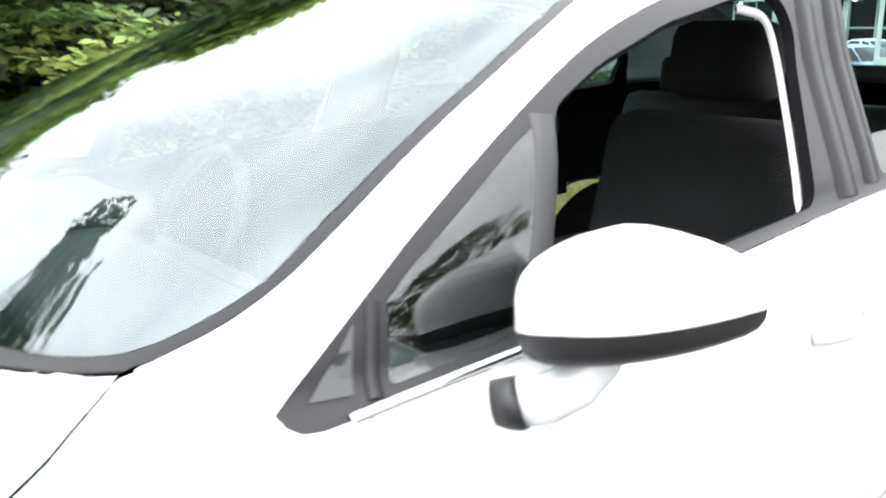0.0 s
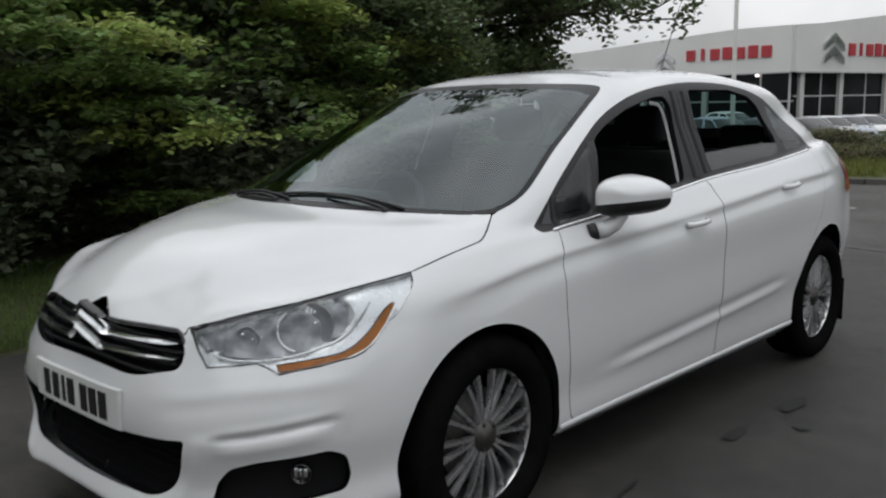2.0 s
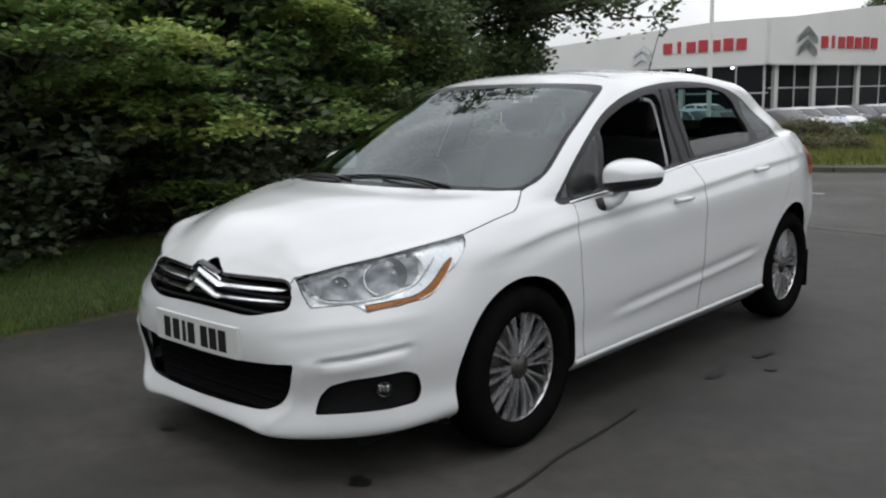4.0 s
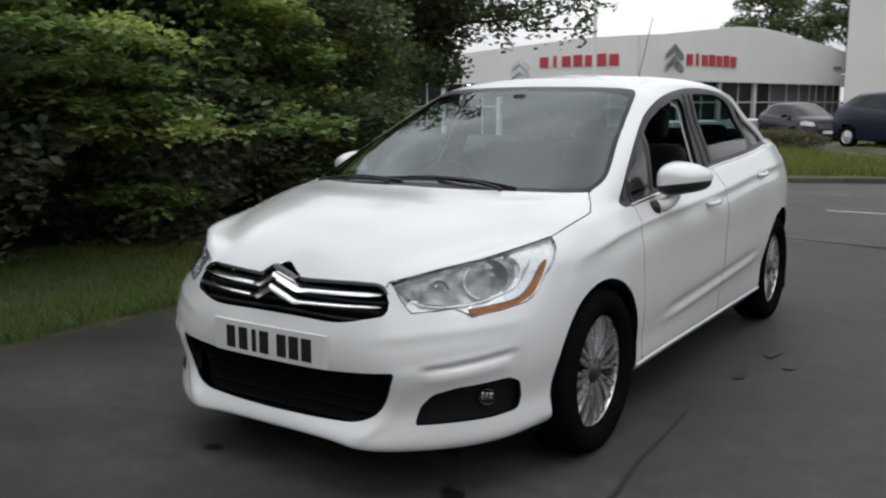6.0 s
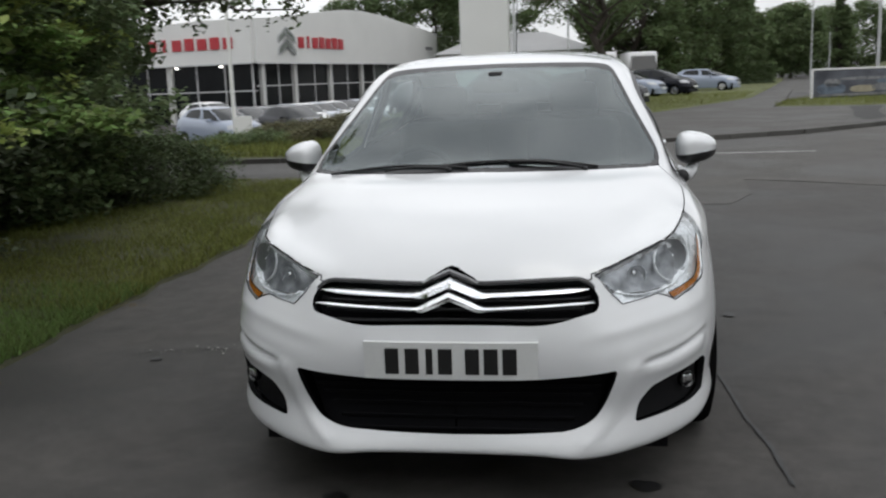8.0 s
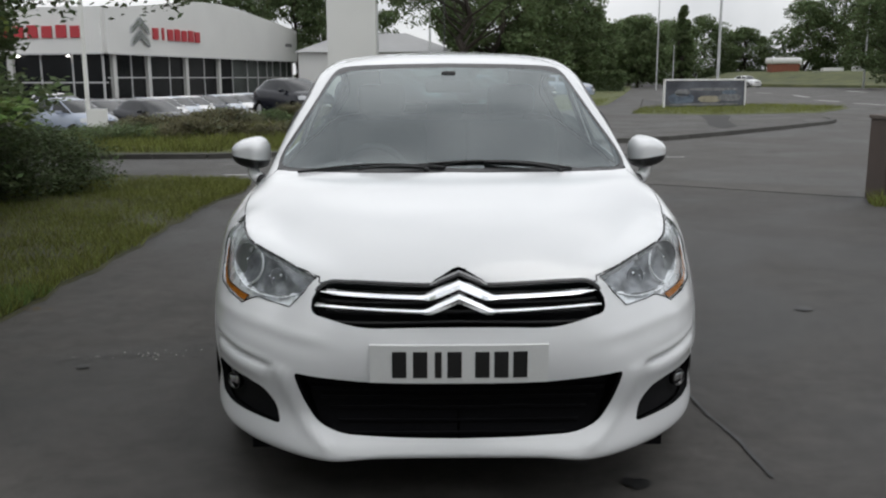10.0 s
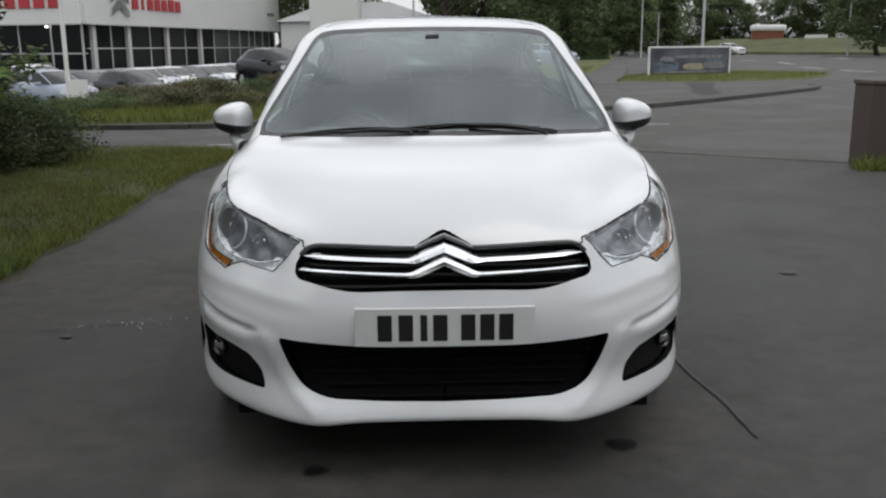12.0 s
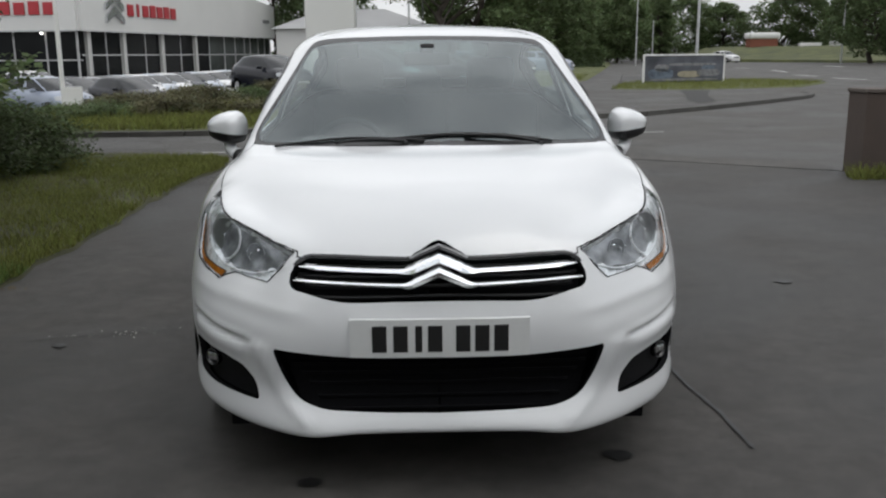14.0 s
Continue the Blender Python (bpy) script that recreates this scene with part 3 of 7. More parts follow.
def facade(start, end, name, tops, columns, mullions, beam, pale_from=2.0):
    """A fascia with a shaped top over columns, mullions and panes, set out along it from 0 to 1; returns the pose with x along it and -y outwards."""
    d = end - start
    m = Matrix.Translation(start) @ pose(0, 0, 0, 0, 0, math.degrees(math.atan2(d.y, d.x)))
    if d.x < 0:
        m = Matrix.Translation(end) @ pose(0, 0, 0, 0, 0, math.degrees(math.atan2(-d.y, -d.x)))
        columns, mullions = [1 - u for u in columns], [1 - u for u in mullions]
    wide = d.length
    b_ = bmesh.new()
    outline = [(0, 2.90), (wide, 2.90)] + [(wide * u, z) for u, z in tops]
    f0 = [b_.verts.new((x, -.25, z)) for x, z in outline]
    f1 = [b_.verts.new((x, .35, z)) for x, z in outline]
    b_.faces.new(f0)
    b_.faces.new(f1[::-1])
    for i in range(len(outline)):
        j = (i + 1) % len(outline)
        b_.faces.new((f0[j], f0[i], f1[i], f1[j]))
    bmesh.ops.transform(b_, matrix=m, verts=b_.verts)
    bmesh.ops.recalc_face_normals(b_, faces=b_.faces)
    part(name, b_, M["clad"], showroom, "white clad fascia")
    b_ = bmesh.new()
    box(b_, .05, wide - .05, -.28, -.251, 2.84, 2.93, m)
    part("fascia_edge", b_, M["mullion"], showroom, "dark grey drip edge")
    for u in columns:
        b_ = bmesh.new()
        box(b_, wide * u - .20, wide * u + .20, 0, .45, FLOOR, 2.9, m, .02)
        part("column", b_, M["column"], showroom, "white column")
    for u in mullions:
        b_ = bmesh.new()
        box(b_, wide * u - .045, wide * u + .045, .18, .30, FLOOR, 2.9, m)
        part("mullion", b_, M["mullion"], showroom)
    stops = sorted([(0.0, .05)] + [(u, .21) for u in columns] + [(u, .05) for u in mullions] + [(1.0, .05)])
    for (ua, ga), (ub, gb) in zip(stops, stops[1:]):
        xa, xb = wide * ua + ga, wide * ub - gb
        if xb - xa < .15:
            continue
        for za, zb in ((FLOOR, beam), (beam, 2.9)):
            b_ = bmesh.new()
            box(b_, xa, xb, .24, .27, za + .05, zb - .05, m)
            # panes past this share of the facade take the paler colour
            part("pane", b_, M["pale_glass" if ua > pale_from else "showroom_glass"], showroom)
        b_ = bmesh.new()
        box(b_, xa - .03, xb + .03, .19, .29, beam - .045, beam + .045, m)
        part("transom", b_, M["mullion"], showroom)
    return m


mb = facade(CORNER, END_B, "fascia", [(1, 5.75), (.86, 6.2), (.72, 6.58), (.60, 6.9), (.5, 7.05), (.40, 6.98), (.28, 6.6), (.18, 6.26), (.08, 5.92), (0, 5.75)],
            [.034, .165, .33, .497], [.004, .103, .26, .425, .58, .671, .74, .802, .843, .90, .949, .99], 1.4, .52)
ma = facade(CORNER, END_A, "fascia", [(1, 5.75), (.91, 5.76), (.73, 5.36), (.60, 5.03), (.49, 4.84), (.25, 4.7), (0.0, 4.65)],
            [.148, .27, .40, .53, .66, .79, .92], [.006, .053, .102, .19, .23, .31, .355, .445, .49, .575, .62, .705, .75, .835, .88, .99], 1.1)
b = bmesh.new()
deck = [(CORNER.x, CORNER.y + .3), (END_B.x - .2, END_B.y), (END_B.x - 44, END_B.y + 9), (END_A.x, END_A.y + .3)]
sheet(b, deck, 4.4, 4.6)
part("roof", b, M["roof_grey"], showroom)
# solid block whose near-black colour stands for the showroom's shade
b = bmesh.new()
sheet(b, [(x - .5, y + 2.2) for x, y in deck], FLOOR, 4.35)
part("inner_block", b, M["void"], showroom, "near-black block in place of the unlit showroom")
LA, LB = (END_A - CORNER).length, (END_B - CORNER).length
for k in range(6):
    b = bmesh.new()
    box(b, -.08, .08, -.08, .08, -.08, .02, ma @ pose(LA - 2.5 - 4.6 * k + 1.1 * (k % 2), -.02, 2.78), .03)
    part("downlight", b, M["lamp_glow"], showroom, "lit downlight under the fascia")


def sign_bars(m, x0, x1, z0, z1, count, label):
    """A brand sign as plain red blocks."""
    s = tagged(new("wall_sign"), label, "sign")
    w = (x1 - x0) / count
    for k in range(count):
        b_ = bmesh.new()
        thin = .13 if k == 1 else .36
        c = x0 + w * (k + .5)
        box(b_, c - w * thin, c + w * thin, -.36, -.26, z0, z1 - (.0 if k % 2 else .06), m, .02)
        part("block", b_, M["sign_red"], s)
    return s


def chevrons(m, x, z, wide, high, label):
    """Two chevrons one above the other, in grey metal."""
    s = tagged(new("wall_emblem"), label, "sign")
    for dz in (0, high * .42):
        b_ = bmesh.new()
        pts = [(-wide, 0), (-wide * .95, high * .22), (0, high * .58), (wide * .95, high * .22), (wide, 0), (0, high * .30)]
        f0 = [b_.verts.new((x + px, -.42, z + dz + pz)) for px, pz in pts]
        f1 = [b_.verts.new((x + px * 1.02, -.26, z + dz + pz)) for px, pz in pts]
        b_.faces.new(f0)
        for i in range(6):
            j = (i + 1) % 6
            b_.faces.new((f0[j], f0[i], f1[i], f1[j]))
        bmesh.ops.transform(b_, matrix=m, verts=b_.verts)
        bmesh.ops.recalc_face_normals(b_, faces=b_.faces)
        part("chevron", b_, M["sign_metal"], s)
    return s


sign_bars(ma, LA - 8.1, LA - 1.2, 3.85, 4.65, 7, "red block lettering on the showroom fascia")
chevrons(ma, LA - 9.8, 3.15, .80, 1.45, "grey metal double chevron on the fascia")
sign_bars(mb, 5.24, 12.2, 3.95, 4.78, 7, "smaller red block lettering on the showroom fascia")
chevrons(mb, 3.7, 3.4, 1.1, 1.95, "grey metal double chevron on the fascia")
b = bmesh.new()
box(b, LB - 2.9, LB - 1.5, -.34, -.25, 4.2, 4.5, mb, .01)
tagged(part("wall_vent", b, M["roof_grey"]), "small grey louvre on the fascia", "vent")

# ---------------------------------------------------------------- the white hatchback
def spline(pts, n, closed_x=False):
    """Centripetal Catmull-Rom through rows of points; n samples in each span."""
    p = np.asarray(pts, float)
    lead, tail = 2 * p[0] - p[1], 2 * p[-1] - p[-2]
    if closed_x:
        lead, tail = p[1] * (-1, 1, 1), p[-2] * (-1, 1, 1)
    p = np.vstack([lead, p, tail])
    out = []
    for i in range(1, len(p) - 2):
        p0, p1, p2, p3 = p[i - 1:i + 3]
        t0 = 0.0
        t1 = t0 + max(np.linalg.norm(p1 - p0), 1e-5) ** 0.5
        t2 = t1 + max(np.linalg.norm(p2 - p1), 1e-5) ** 0.5
        t3 = t2 + max(np.linalg.norm(p3 - p2), 1e-5) ** 0.5
        for t in np.linspace(t1, t2, n, endpoint=False):
            a1 = p0 * (t1 - t) / (t1 - t0) + p1 * (t - t0) / (t1 - t0)
            a2 = p1 * (t2 - t) / (t2 - t1) + p2 * (t - t1) / (t2 - t1)
            a3 = p2 * (t3 - t) / (t3 - t2) + p3 * (t - t2) / (t3 - t2)
            b1 = a1 * (t2 - t) / (t2 - t0) + a2 * (t - t0) / (t2 - t0)
            b2 = a2 * (t3 - t) / (t3 - t1) + a3 * (t - t1) / (t3 - t1)
            out.append(b1 * (t2 - t) / (t2 - t1) + b2 * (t - t1) / (t2 - t1))
    out.append(p[-2])
    return np.array(out)


# Rings round the half car from the front's middle over the wing and doors to the tail's middle, from the lip up to the roof.
RINGS = []


def ring(x, y, z):
    RINGS.append(np.array((x, y, z), float).T)


ring((0, 0.28, 0.45, 0.7, 0.8, 0.8, 0.8, 0.8, 0.8, 0.8, 0.7, 0.4, 0),
     (-2.02, -2.01, -1.95, -1.76, -1.6, -1.22, -0.87, 0.1, 0.9, 1.38, 1.93, 2.08, 2.1),
     (0.195, 0.195, 0.19, 0.19, 0.2, 0.2, 0.2, 0.2, 0.2, 0.22, 0.25, 0.26, 0.26))
ring((0, 0.25, 0.41, 0.745, 0.855, 0.87, 0.852, 0.845, 0.845, 0.855, 0.74, 0.42, 0),
     (-2.13, -2.13, -2.118, -1.885, -1.62, -1.22, -0.87, 0.1, 0.9, 1.38, 2, 2.15, 2.165),
     (0.213, 0.211, 0.199, 0.220, 0.25, 0.25, 0.25, 0.245, 0.25, 0.28, 0.32, 0.33, 0.33))
ring((0, 0.28, 0.49, 0.728, 0.848, 0.875, 0.86, 0.864, 0.86, 0.86, 0.76, 0.44, 0),
     (-2.09, -2.08, -2.055, -1.895, -1.63, -1.22, -0.87, 0.1, 0.9, 1.38, 2.03, 2.155, 2.17),
     (0.32, 0.32, 0.33, 0.33, 0.34, 0.36, 0.36, 0.38, 0.4, 0.42, 0.46, 0.46, 0.46))
ring((0, 0.28, 0.5, 0.737, 0.866, 0.886, 0.874, 0.882, 0.88, 0.875, 0.78, 0.45, 0),
     (-2.125, -2.113, -2.072, -1.915, -1.62, -1.22, -0.87, 0.1, 0.9, 1.38, 2.04, 2.16, 2.175),
     (0.46, 0.46, 0.46, 0.47, 0.48, 0.5, 0.48, 0.5, 0.52, 0.54, 0.58, 0.58, 0.58))
ring((0, 0.28, 0.47, 0.728, 0.856, 0.886, 0.876, 0.886, 0.886, 0.88, 0.78, 0.46, 0),
     (-2.1, -2.1, -2.058, -1.892, -1.6, -1.22, -0.87, 0.1, 0.9, 1.38, 2.03, 2.14, 2.155),
     (0.58, 0.58, 0.58, 0.6, 0.63, 0.66, 0.62, 0.66, 0.68, 0.7, 0.72, 0.72, 0.72))
ring((0, 0.28, 0.43, 0.663, 0.825, 0.862, 0.862, 0.884, 0.884, 0.87, 0.76, 0.45, 0),
     (-2.045, -2.022, -1.97, -1.772, -1.55, -1.22, -0.87, 0.1, 0.9, 1.38, 1.98, 2.1, 2.12),
     (0.735, 0.732, 0.733, 0.766, 0.765, 0.79, 0.8, 0.85, 0.885, 0.905, 0.93, 0.93, 0.93))
ring((0, 0.28, 0.46, 0.655, 0.765, 0.806, 0.805, 0.812, 0.81, 0.785, 0.68, 0.44, 0),
     (-1.86, -1.83, -1.74, -1.55, -1.42, -1.19, -0.88, 0.1, 0.9, 1.38, 1.9, 2.02, 2.04),
     (0.872, 0.87, 0.866, 0.868, 0.864, 0.882, 0.898, 0.972, 1.015, 1.06, 1.08, 1.08, 1.08))
ring((0, 0.28, 0.48, 0.62, 0.71, 0.757, 0.775, 0.775, 0.765, 0.735, 0.63, 0.42, 0),
     (-1.58, -1.55, -1.45, -1.32, -1.22, -1.08, -0.87, 0.1, 0.9, 1.38, 1.86, 1.97, 1.99),
     (0.953, 0.951, 0.946, 0.945, 0.936, 0.932, 0.932, 1.003, 1.045, 1.09, 1.1, 1.1, 1.1))
ring((0, 0.28, 0.48, 0.62, 0.692, 0.737, 0.764, 0.757, 0.747, 0.71, 0.6, 0.4, 0),
     (-1.31, -1.275, -1.19, -1.105, -1.055, -1, -0.83, 0.1, 0.9, 1.38, 1.8, 1.9, 1.92),
     (0.995, 0.992, 0.985, 0.98, 0.975, 0.966, 0.966, 1.05, 1.08, 1.13, 1.15, 1.15, 1.15))
ring((0, 0.27, 0.45, 0.56, 0.612, 0.664, 0.706, 0.69, 0.67, 0.63, 0.53, 0.36, 0),
     (-0.75, -0.73, -0.68, -0.625, -0.58, -0.535, -0.45, 0.12, 0.88, 1.32, 1.66, 1.74, 1.76),
     (1.222, 1.219, 1.21, 1.202, 1.198, 1.192, 1.178, 1.22, 1.23, 1.23, 1.25, 1.27, 1.28))
ring((0, 0.26, 0.42, 0.505, 0.545, 0.592, 0.622, 0.622, 0.605, 0.57, 0.49, 0.34, 0),
     (-0.2, -0.2, -0.195, -0.185, -0.17, -0.125, -0.02, 0.25, 0.85, 1.2, 1.42, 1.48, 1.5),
     (1.405, 1.402, 1.394, 1.386, 1.38, 1.374, 1.374, 1.396, 1.388, 1.365, 1.37, 1.4, 1.42))
ring((0, 0.24, 0.37, 0.45, 0.49, 0.507, 0.518, 0.525, 0.51, 0.48, 0.43, 0.3, 0),
     (-0.09, -0.09, -0.08, -0.06, -0.03, 0.04, 0.13, 0.3, 0.83, 1.12, 1.33, 1.39, 1.41),
     (1.44, 1.437, 1.43, 1.422, 1.416, 1.42, 1.43, 1.44, 1.435, 1.41, 1.405, 1.425, 1.44))
ring((0, 0, 0, 0, 0, 0, 0, 0, 0, 0, 0, 0, 0),
     (0.1, 0.12, 0.14, 0.16, 0.18, 0.2, 0.26, 0.42, 0.8, 1, 1.15, 1.24, 1.3),
     (1.462, 1.463, 1.464, 1.466, 1.467, 1.469, 1.472, 1.478, 1.474, 1.468, 1.46, 1.456, 1.452))


def half_surface(nu, nv, soft=4):
    """Grid of points of the half body, rings by meridians."""
    rings = [spline(r, nu, True) for r in RINGS]
    cols = [spline([ring[i] for ring in rings], nv) for i in range(len(rings[0]))]
    g = np.array(cols).transpose(1, 0, 2)
    for _ in range(soft):
        e = np.concatenate([g[:, 1:2] * (-1, 1, 1), g, g[:, -2:-1] * (-1, 1, 1)], 1)
        s = g.copy()
        s[1:-1] = 0.25 * (e[:-2, 1:-1] + e[2:, 1:-1] + e[1:-1, :-2] + e[1:-1, 2:])
        g[1:-1] = 0.5 * g[1:-1] + 0.5 * s[1:-1]
        g[:, 0, 0] = g[:, -1, 0] = 0
    # pressed shapes: the shoulder line, the hollow above the sill, the step over each fog lamp
    t = np.clip((g[..., 1] - 1.42) / .42, 0, 1)
    g[..., 0] *= 1 - .058 * t * t * (3 - 2 * t)
    t = np.clip((-1.05 - g[..., 1]) / .4, 0, 1) * np.clip((.88 - g[..., 2]) / .15, 0, 1) * np.clip((g[..., 0] - .45) / .3, 0, 1)
    g[..., 0] -= .022 * t
    x, y, z = g[..., 0].copy(), g[..., 1], g[..., 2]
    on_side = np.clip((x - 0.70) / 0.1, 0, 1)
    along = np.clip((y + 1.46) / 0.25, 0, 1) * np.clip((1.7 - y) / 0.5, 0, 1)
    d = (z - np.interp(y, (-1.5, -1.4, -1.1, -.8, 0, .9, 1.6), (.76, .778, .822, .845, .885, .945, .97))) / 0.016
    g[..., 0] += on_side * along * 0.009 * np.where(d > 0, np.exp(-(d / 2.2) ** 2), np.exp(-(d / 0.9) ** 2) - 0.55 * np.exp(-((d + 2.6) / 2.2) ** 2))
    along = np.clip((y + 0.60) / 0.12, 0, 1) * np.clip((0.86 - y) / 0.12, 0, 1)
    d = (z - (0.412 + 0.052 * (y + 0.55))) / 0.012
    g[..., 0] += on_side * along * (0.006 * np.exp(-((d + 1.5) / 1.6) ** 2) - 0.007 * np.exp(-((d - 1.2) / 2.0) ** 2))
    s = 0.8 * x + 0.6 * y
    front = np.clip((-1.62 - y) / 0.05, 0, 1) * np.clip((s + 0.765) / 0.05, 0, 1) * np.clip((-0.445 - s) / 0.02, 0, 1)
    d = z - (0.474 + 0.15 * (s + 0.745))
    step = front * (0.004 * np.exp(-((d - 0.014) / 0.010) ** 2) - 0.014 * np.exp(-((d + 0.003) / 0.008) ** 2) + 0.007 * np.exp(-((d + 0.036) / 0.022) ** 2))
    # its outer end, turned down
    e = s + 0.452
    step -= 0.008 * np.clip((-1.62 - y) / 0.05, 0, 1) * np.exp(-(e / 0.010) ** 2) * np.clip((0.518 - z) / 0.01, 0, 1) * np.clip((z - 0.445) / 0.03, 0, 1)
    # the soft ledge below the headlight that runs in under the grille
    cheek = np.clip((-1.70 - y) / 0.1, 0, 1) * np.clip((x - 0.36) / 0.12, 0, 1)
    d = z - np.interp(x, (.40, .43, .52, .62, .74, .85), (.560, .567, .578, .597, .609, .612))
    step += 0.0025 * cheek * (np.exp(-(d / 0.016) ** 2) - 0.8 * np.exp(-((d + 0.035) / 0.022) ** 2))
    # the raised fold that runs down beside the lower intake
    fold = ((.560, .480), (.545, .462), (.525, .420), (.495, .350), (.455, .290), (.400, .245))
    near = np.full(x.shape, 9.0)
    for (a0, b0), (a1, b1) in zip(fold, fold[1:]):
        t = np.clip(((x - a0) * (a1 - a0) + (z - b0) * (b1 - b0)) / ((a1 - a0) ** 2 + (b1 - b0) ** 2), 0, 1)
        near = np.minimum(near, np.hypot(x - a0 - t * (a1 - a0), z - b0 - t * (b1 - b0)))
    step += 0.010 * np.clip((-1.75 - y) / 0.05, 0, 1) * np.clip((0.49 - z) / 0.03, 0, 1) * np.exp(-(near / 0.020) ** 2)
    g[..., 0] += 0.6 * step
    g[..., 1] -= 0.8 * step
    # the ridge where the bonnet meets each headlight: foot of the ridge and its rise
    crest = np.array([(.38, -2.00, .715, .006), (.423, -1.975, .730, .017), (.516, -1.900, .749, .032), (.612, -1.799, .772, .042), (.642, -1.763, .779, .047),
                      (.673, -1.710, .792, .044), (.694, -1.668, .802, .036), (.731, -1.573, .825, .018), (.752, -1.474, .852, 0)])
    best, rise_by = np.full(x.shape, 9.0), np.zeros(x.shape)
    for p, q in zip(crest, crest[1:]):
        e = q[:3] - p[:3]
        t = np.clip(((g - p[:3]) @ e) / (e @ e), 0, 1)
        near = np.linalg.norm(g - p[:3] - t[..., None] * e, axis=-1)
        rise_by = np.where(near < best, p[3] + t * (q[3] - p[3]), rise_by)
        best = np.minimum(best, near)
    rise_by = rise_by * np.exp(-(best / .068) ** 2)
    g += rise_by[..., None] * np.array((.421, -.621, .661))
    return g


def rounded(poly, r, n=4):
    """The outline with its corners rounded by r."""
    out = []
    k = len(poly)
    for i in range(k):
        p, q, s = (Vector(poly[(i + j) % k]) for j in (-1, 0, 1))
        d0, d1 = p - q, s - q
        rr = min(r, d0.length * 0.45, d1.length * 0.45)
        a, b = q + d0.normalized() * rr, q + d1.normalized() * rr
        for j in range(n + 1):
            t = j / n
            c = a * (1 - t) ** 2 + q * 2 * t * (1 - t) + b * t ** 2
            out.append((c.x, c.y))
    return out


def smooth_line(pts, n=5):
    return [(p[0], p[1]) for p in spline([(a, b, 0) for a, b in pts], n)]


PLANES = {  # two axes read from a point, and the way along which the outline cuts
    "side": (lambda c: (c.y, c.z), Vector((1, 0, 0))),
    "front": (lambda c: (c.x, c.z), Vector((0, 1, 0))),
    "top": (lambda c: (c.x, c.y), Vector((0, 0, 1))),
    "corner": (lambda c: (0.8 * c.x + 0.6 * c.y, c.z), Vector((-0.6, 0.8, 0))),
}


def lift(plane, a, b):
    return {"side": Vector((0, a, b)), "front": Vector((a, 0, b)), "top": Vector((a, b, 0)), "corner": Vector((0.8 * a, 0.6 * a, b))}[plane]


def cut_region(bm, tag, label, poly, plane, keep, over=None):
    """Cut the outline into the surface and give the faces inside it the label."""
    read, way = PLANES[plane]
    lo = [min(p[i] for p in poly) for i in (0, 1)]
    hi = [max(p[i] for p in poly) for i in (0, 1)]
    near = []
    for f in bm.faces:
        c = read(f.calc_center_median())
        if lo[0] - .06 < c[0] < hi[0] + .06 and lo[1] - .06 < c[1] < hi[1] + .06 and keep(f.calc_center_median(), f[tag]):
            near.append(f)
    pool = set(near)
    for (a0, b0), (a1, b1) in zip(poly, poly[1:] + poly[:1]):
        d = Vector((a1 - a0, b1 - b0))
        if d.length < 1e-5:
            continue
        x0, x1, y0, y1 = min(a0, a1) - 1e-4, max(a0, a1) + 1e-4, min(b0, b1) - 1e-4, max(b0, b1) + 1e-4
        faces = []
        for f in pool:
            uv = [read(v.co) for v in f.verts]
            if max(u[0] for u in uv) > x0 and min(u[0] for u in uv) < x1 and max(u[1] for u in uv) > y0 and min(u[1] for u in uv) < y1:
                faces.append(f)
        if not faces:
            continue
        co = lift(plane, a0, b0)
        no = (lift(plane, a1, b1) - co).cross(way).normalized()
        geom = set(faces)
        for f in faces:
            geom.update(f.edges)
            geom.update(f.verts)
        for f in faces:
            pool.discard(f)
        res = bmesh.ops.bisect_plane(bm, geom=list(geom), plane_co=co, plane_no=no, dist=2e-5)
        pool.update(f for f in res["geom"] if isinstance(f, bmesh.types.BMFace))
    for f in bm.faces:
        c = f.calc_center_median()
        a, b = read(c)
        if lo[0] <= a <= hi[0] and lo[1] <= b <= hi[1] and keep(c, f[tag]) and (over is None or f[tag] in over) and inside(poly, a, b):
            f[tag] = label


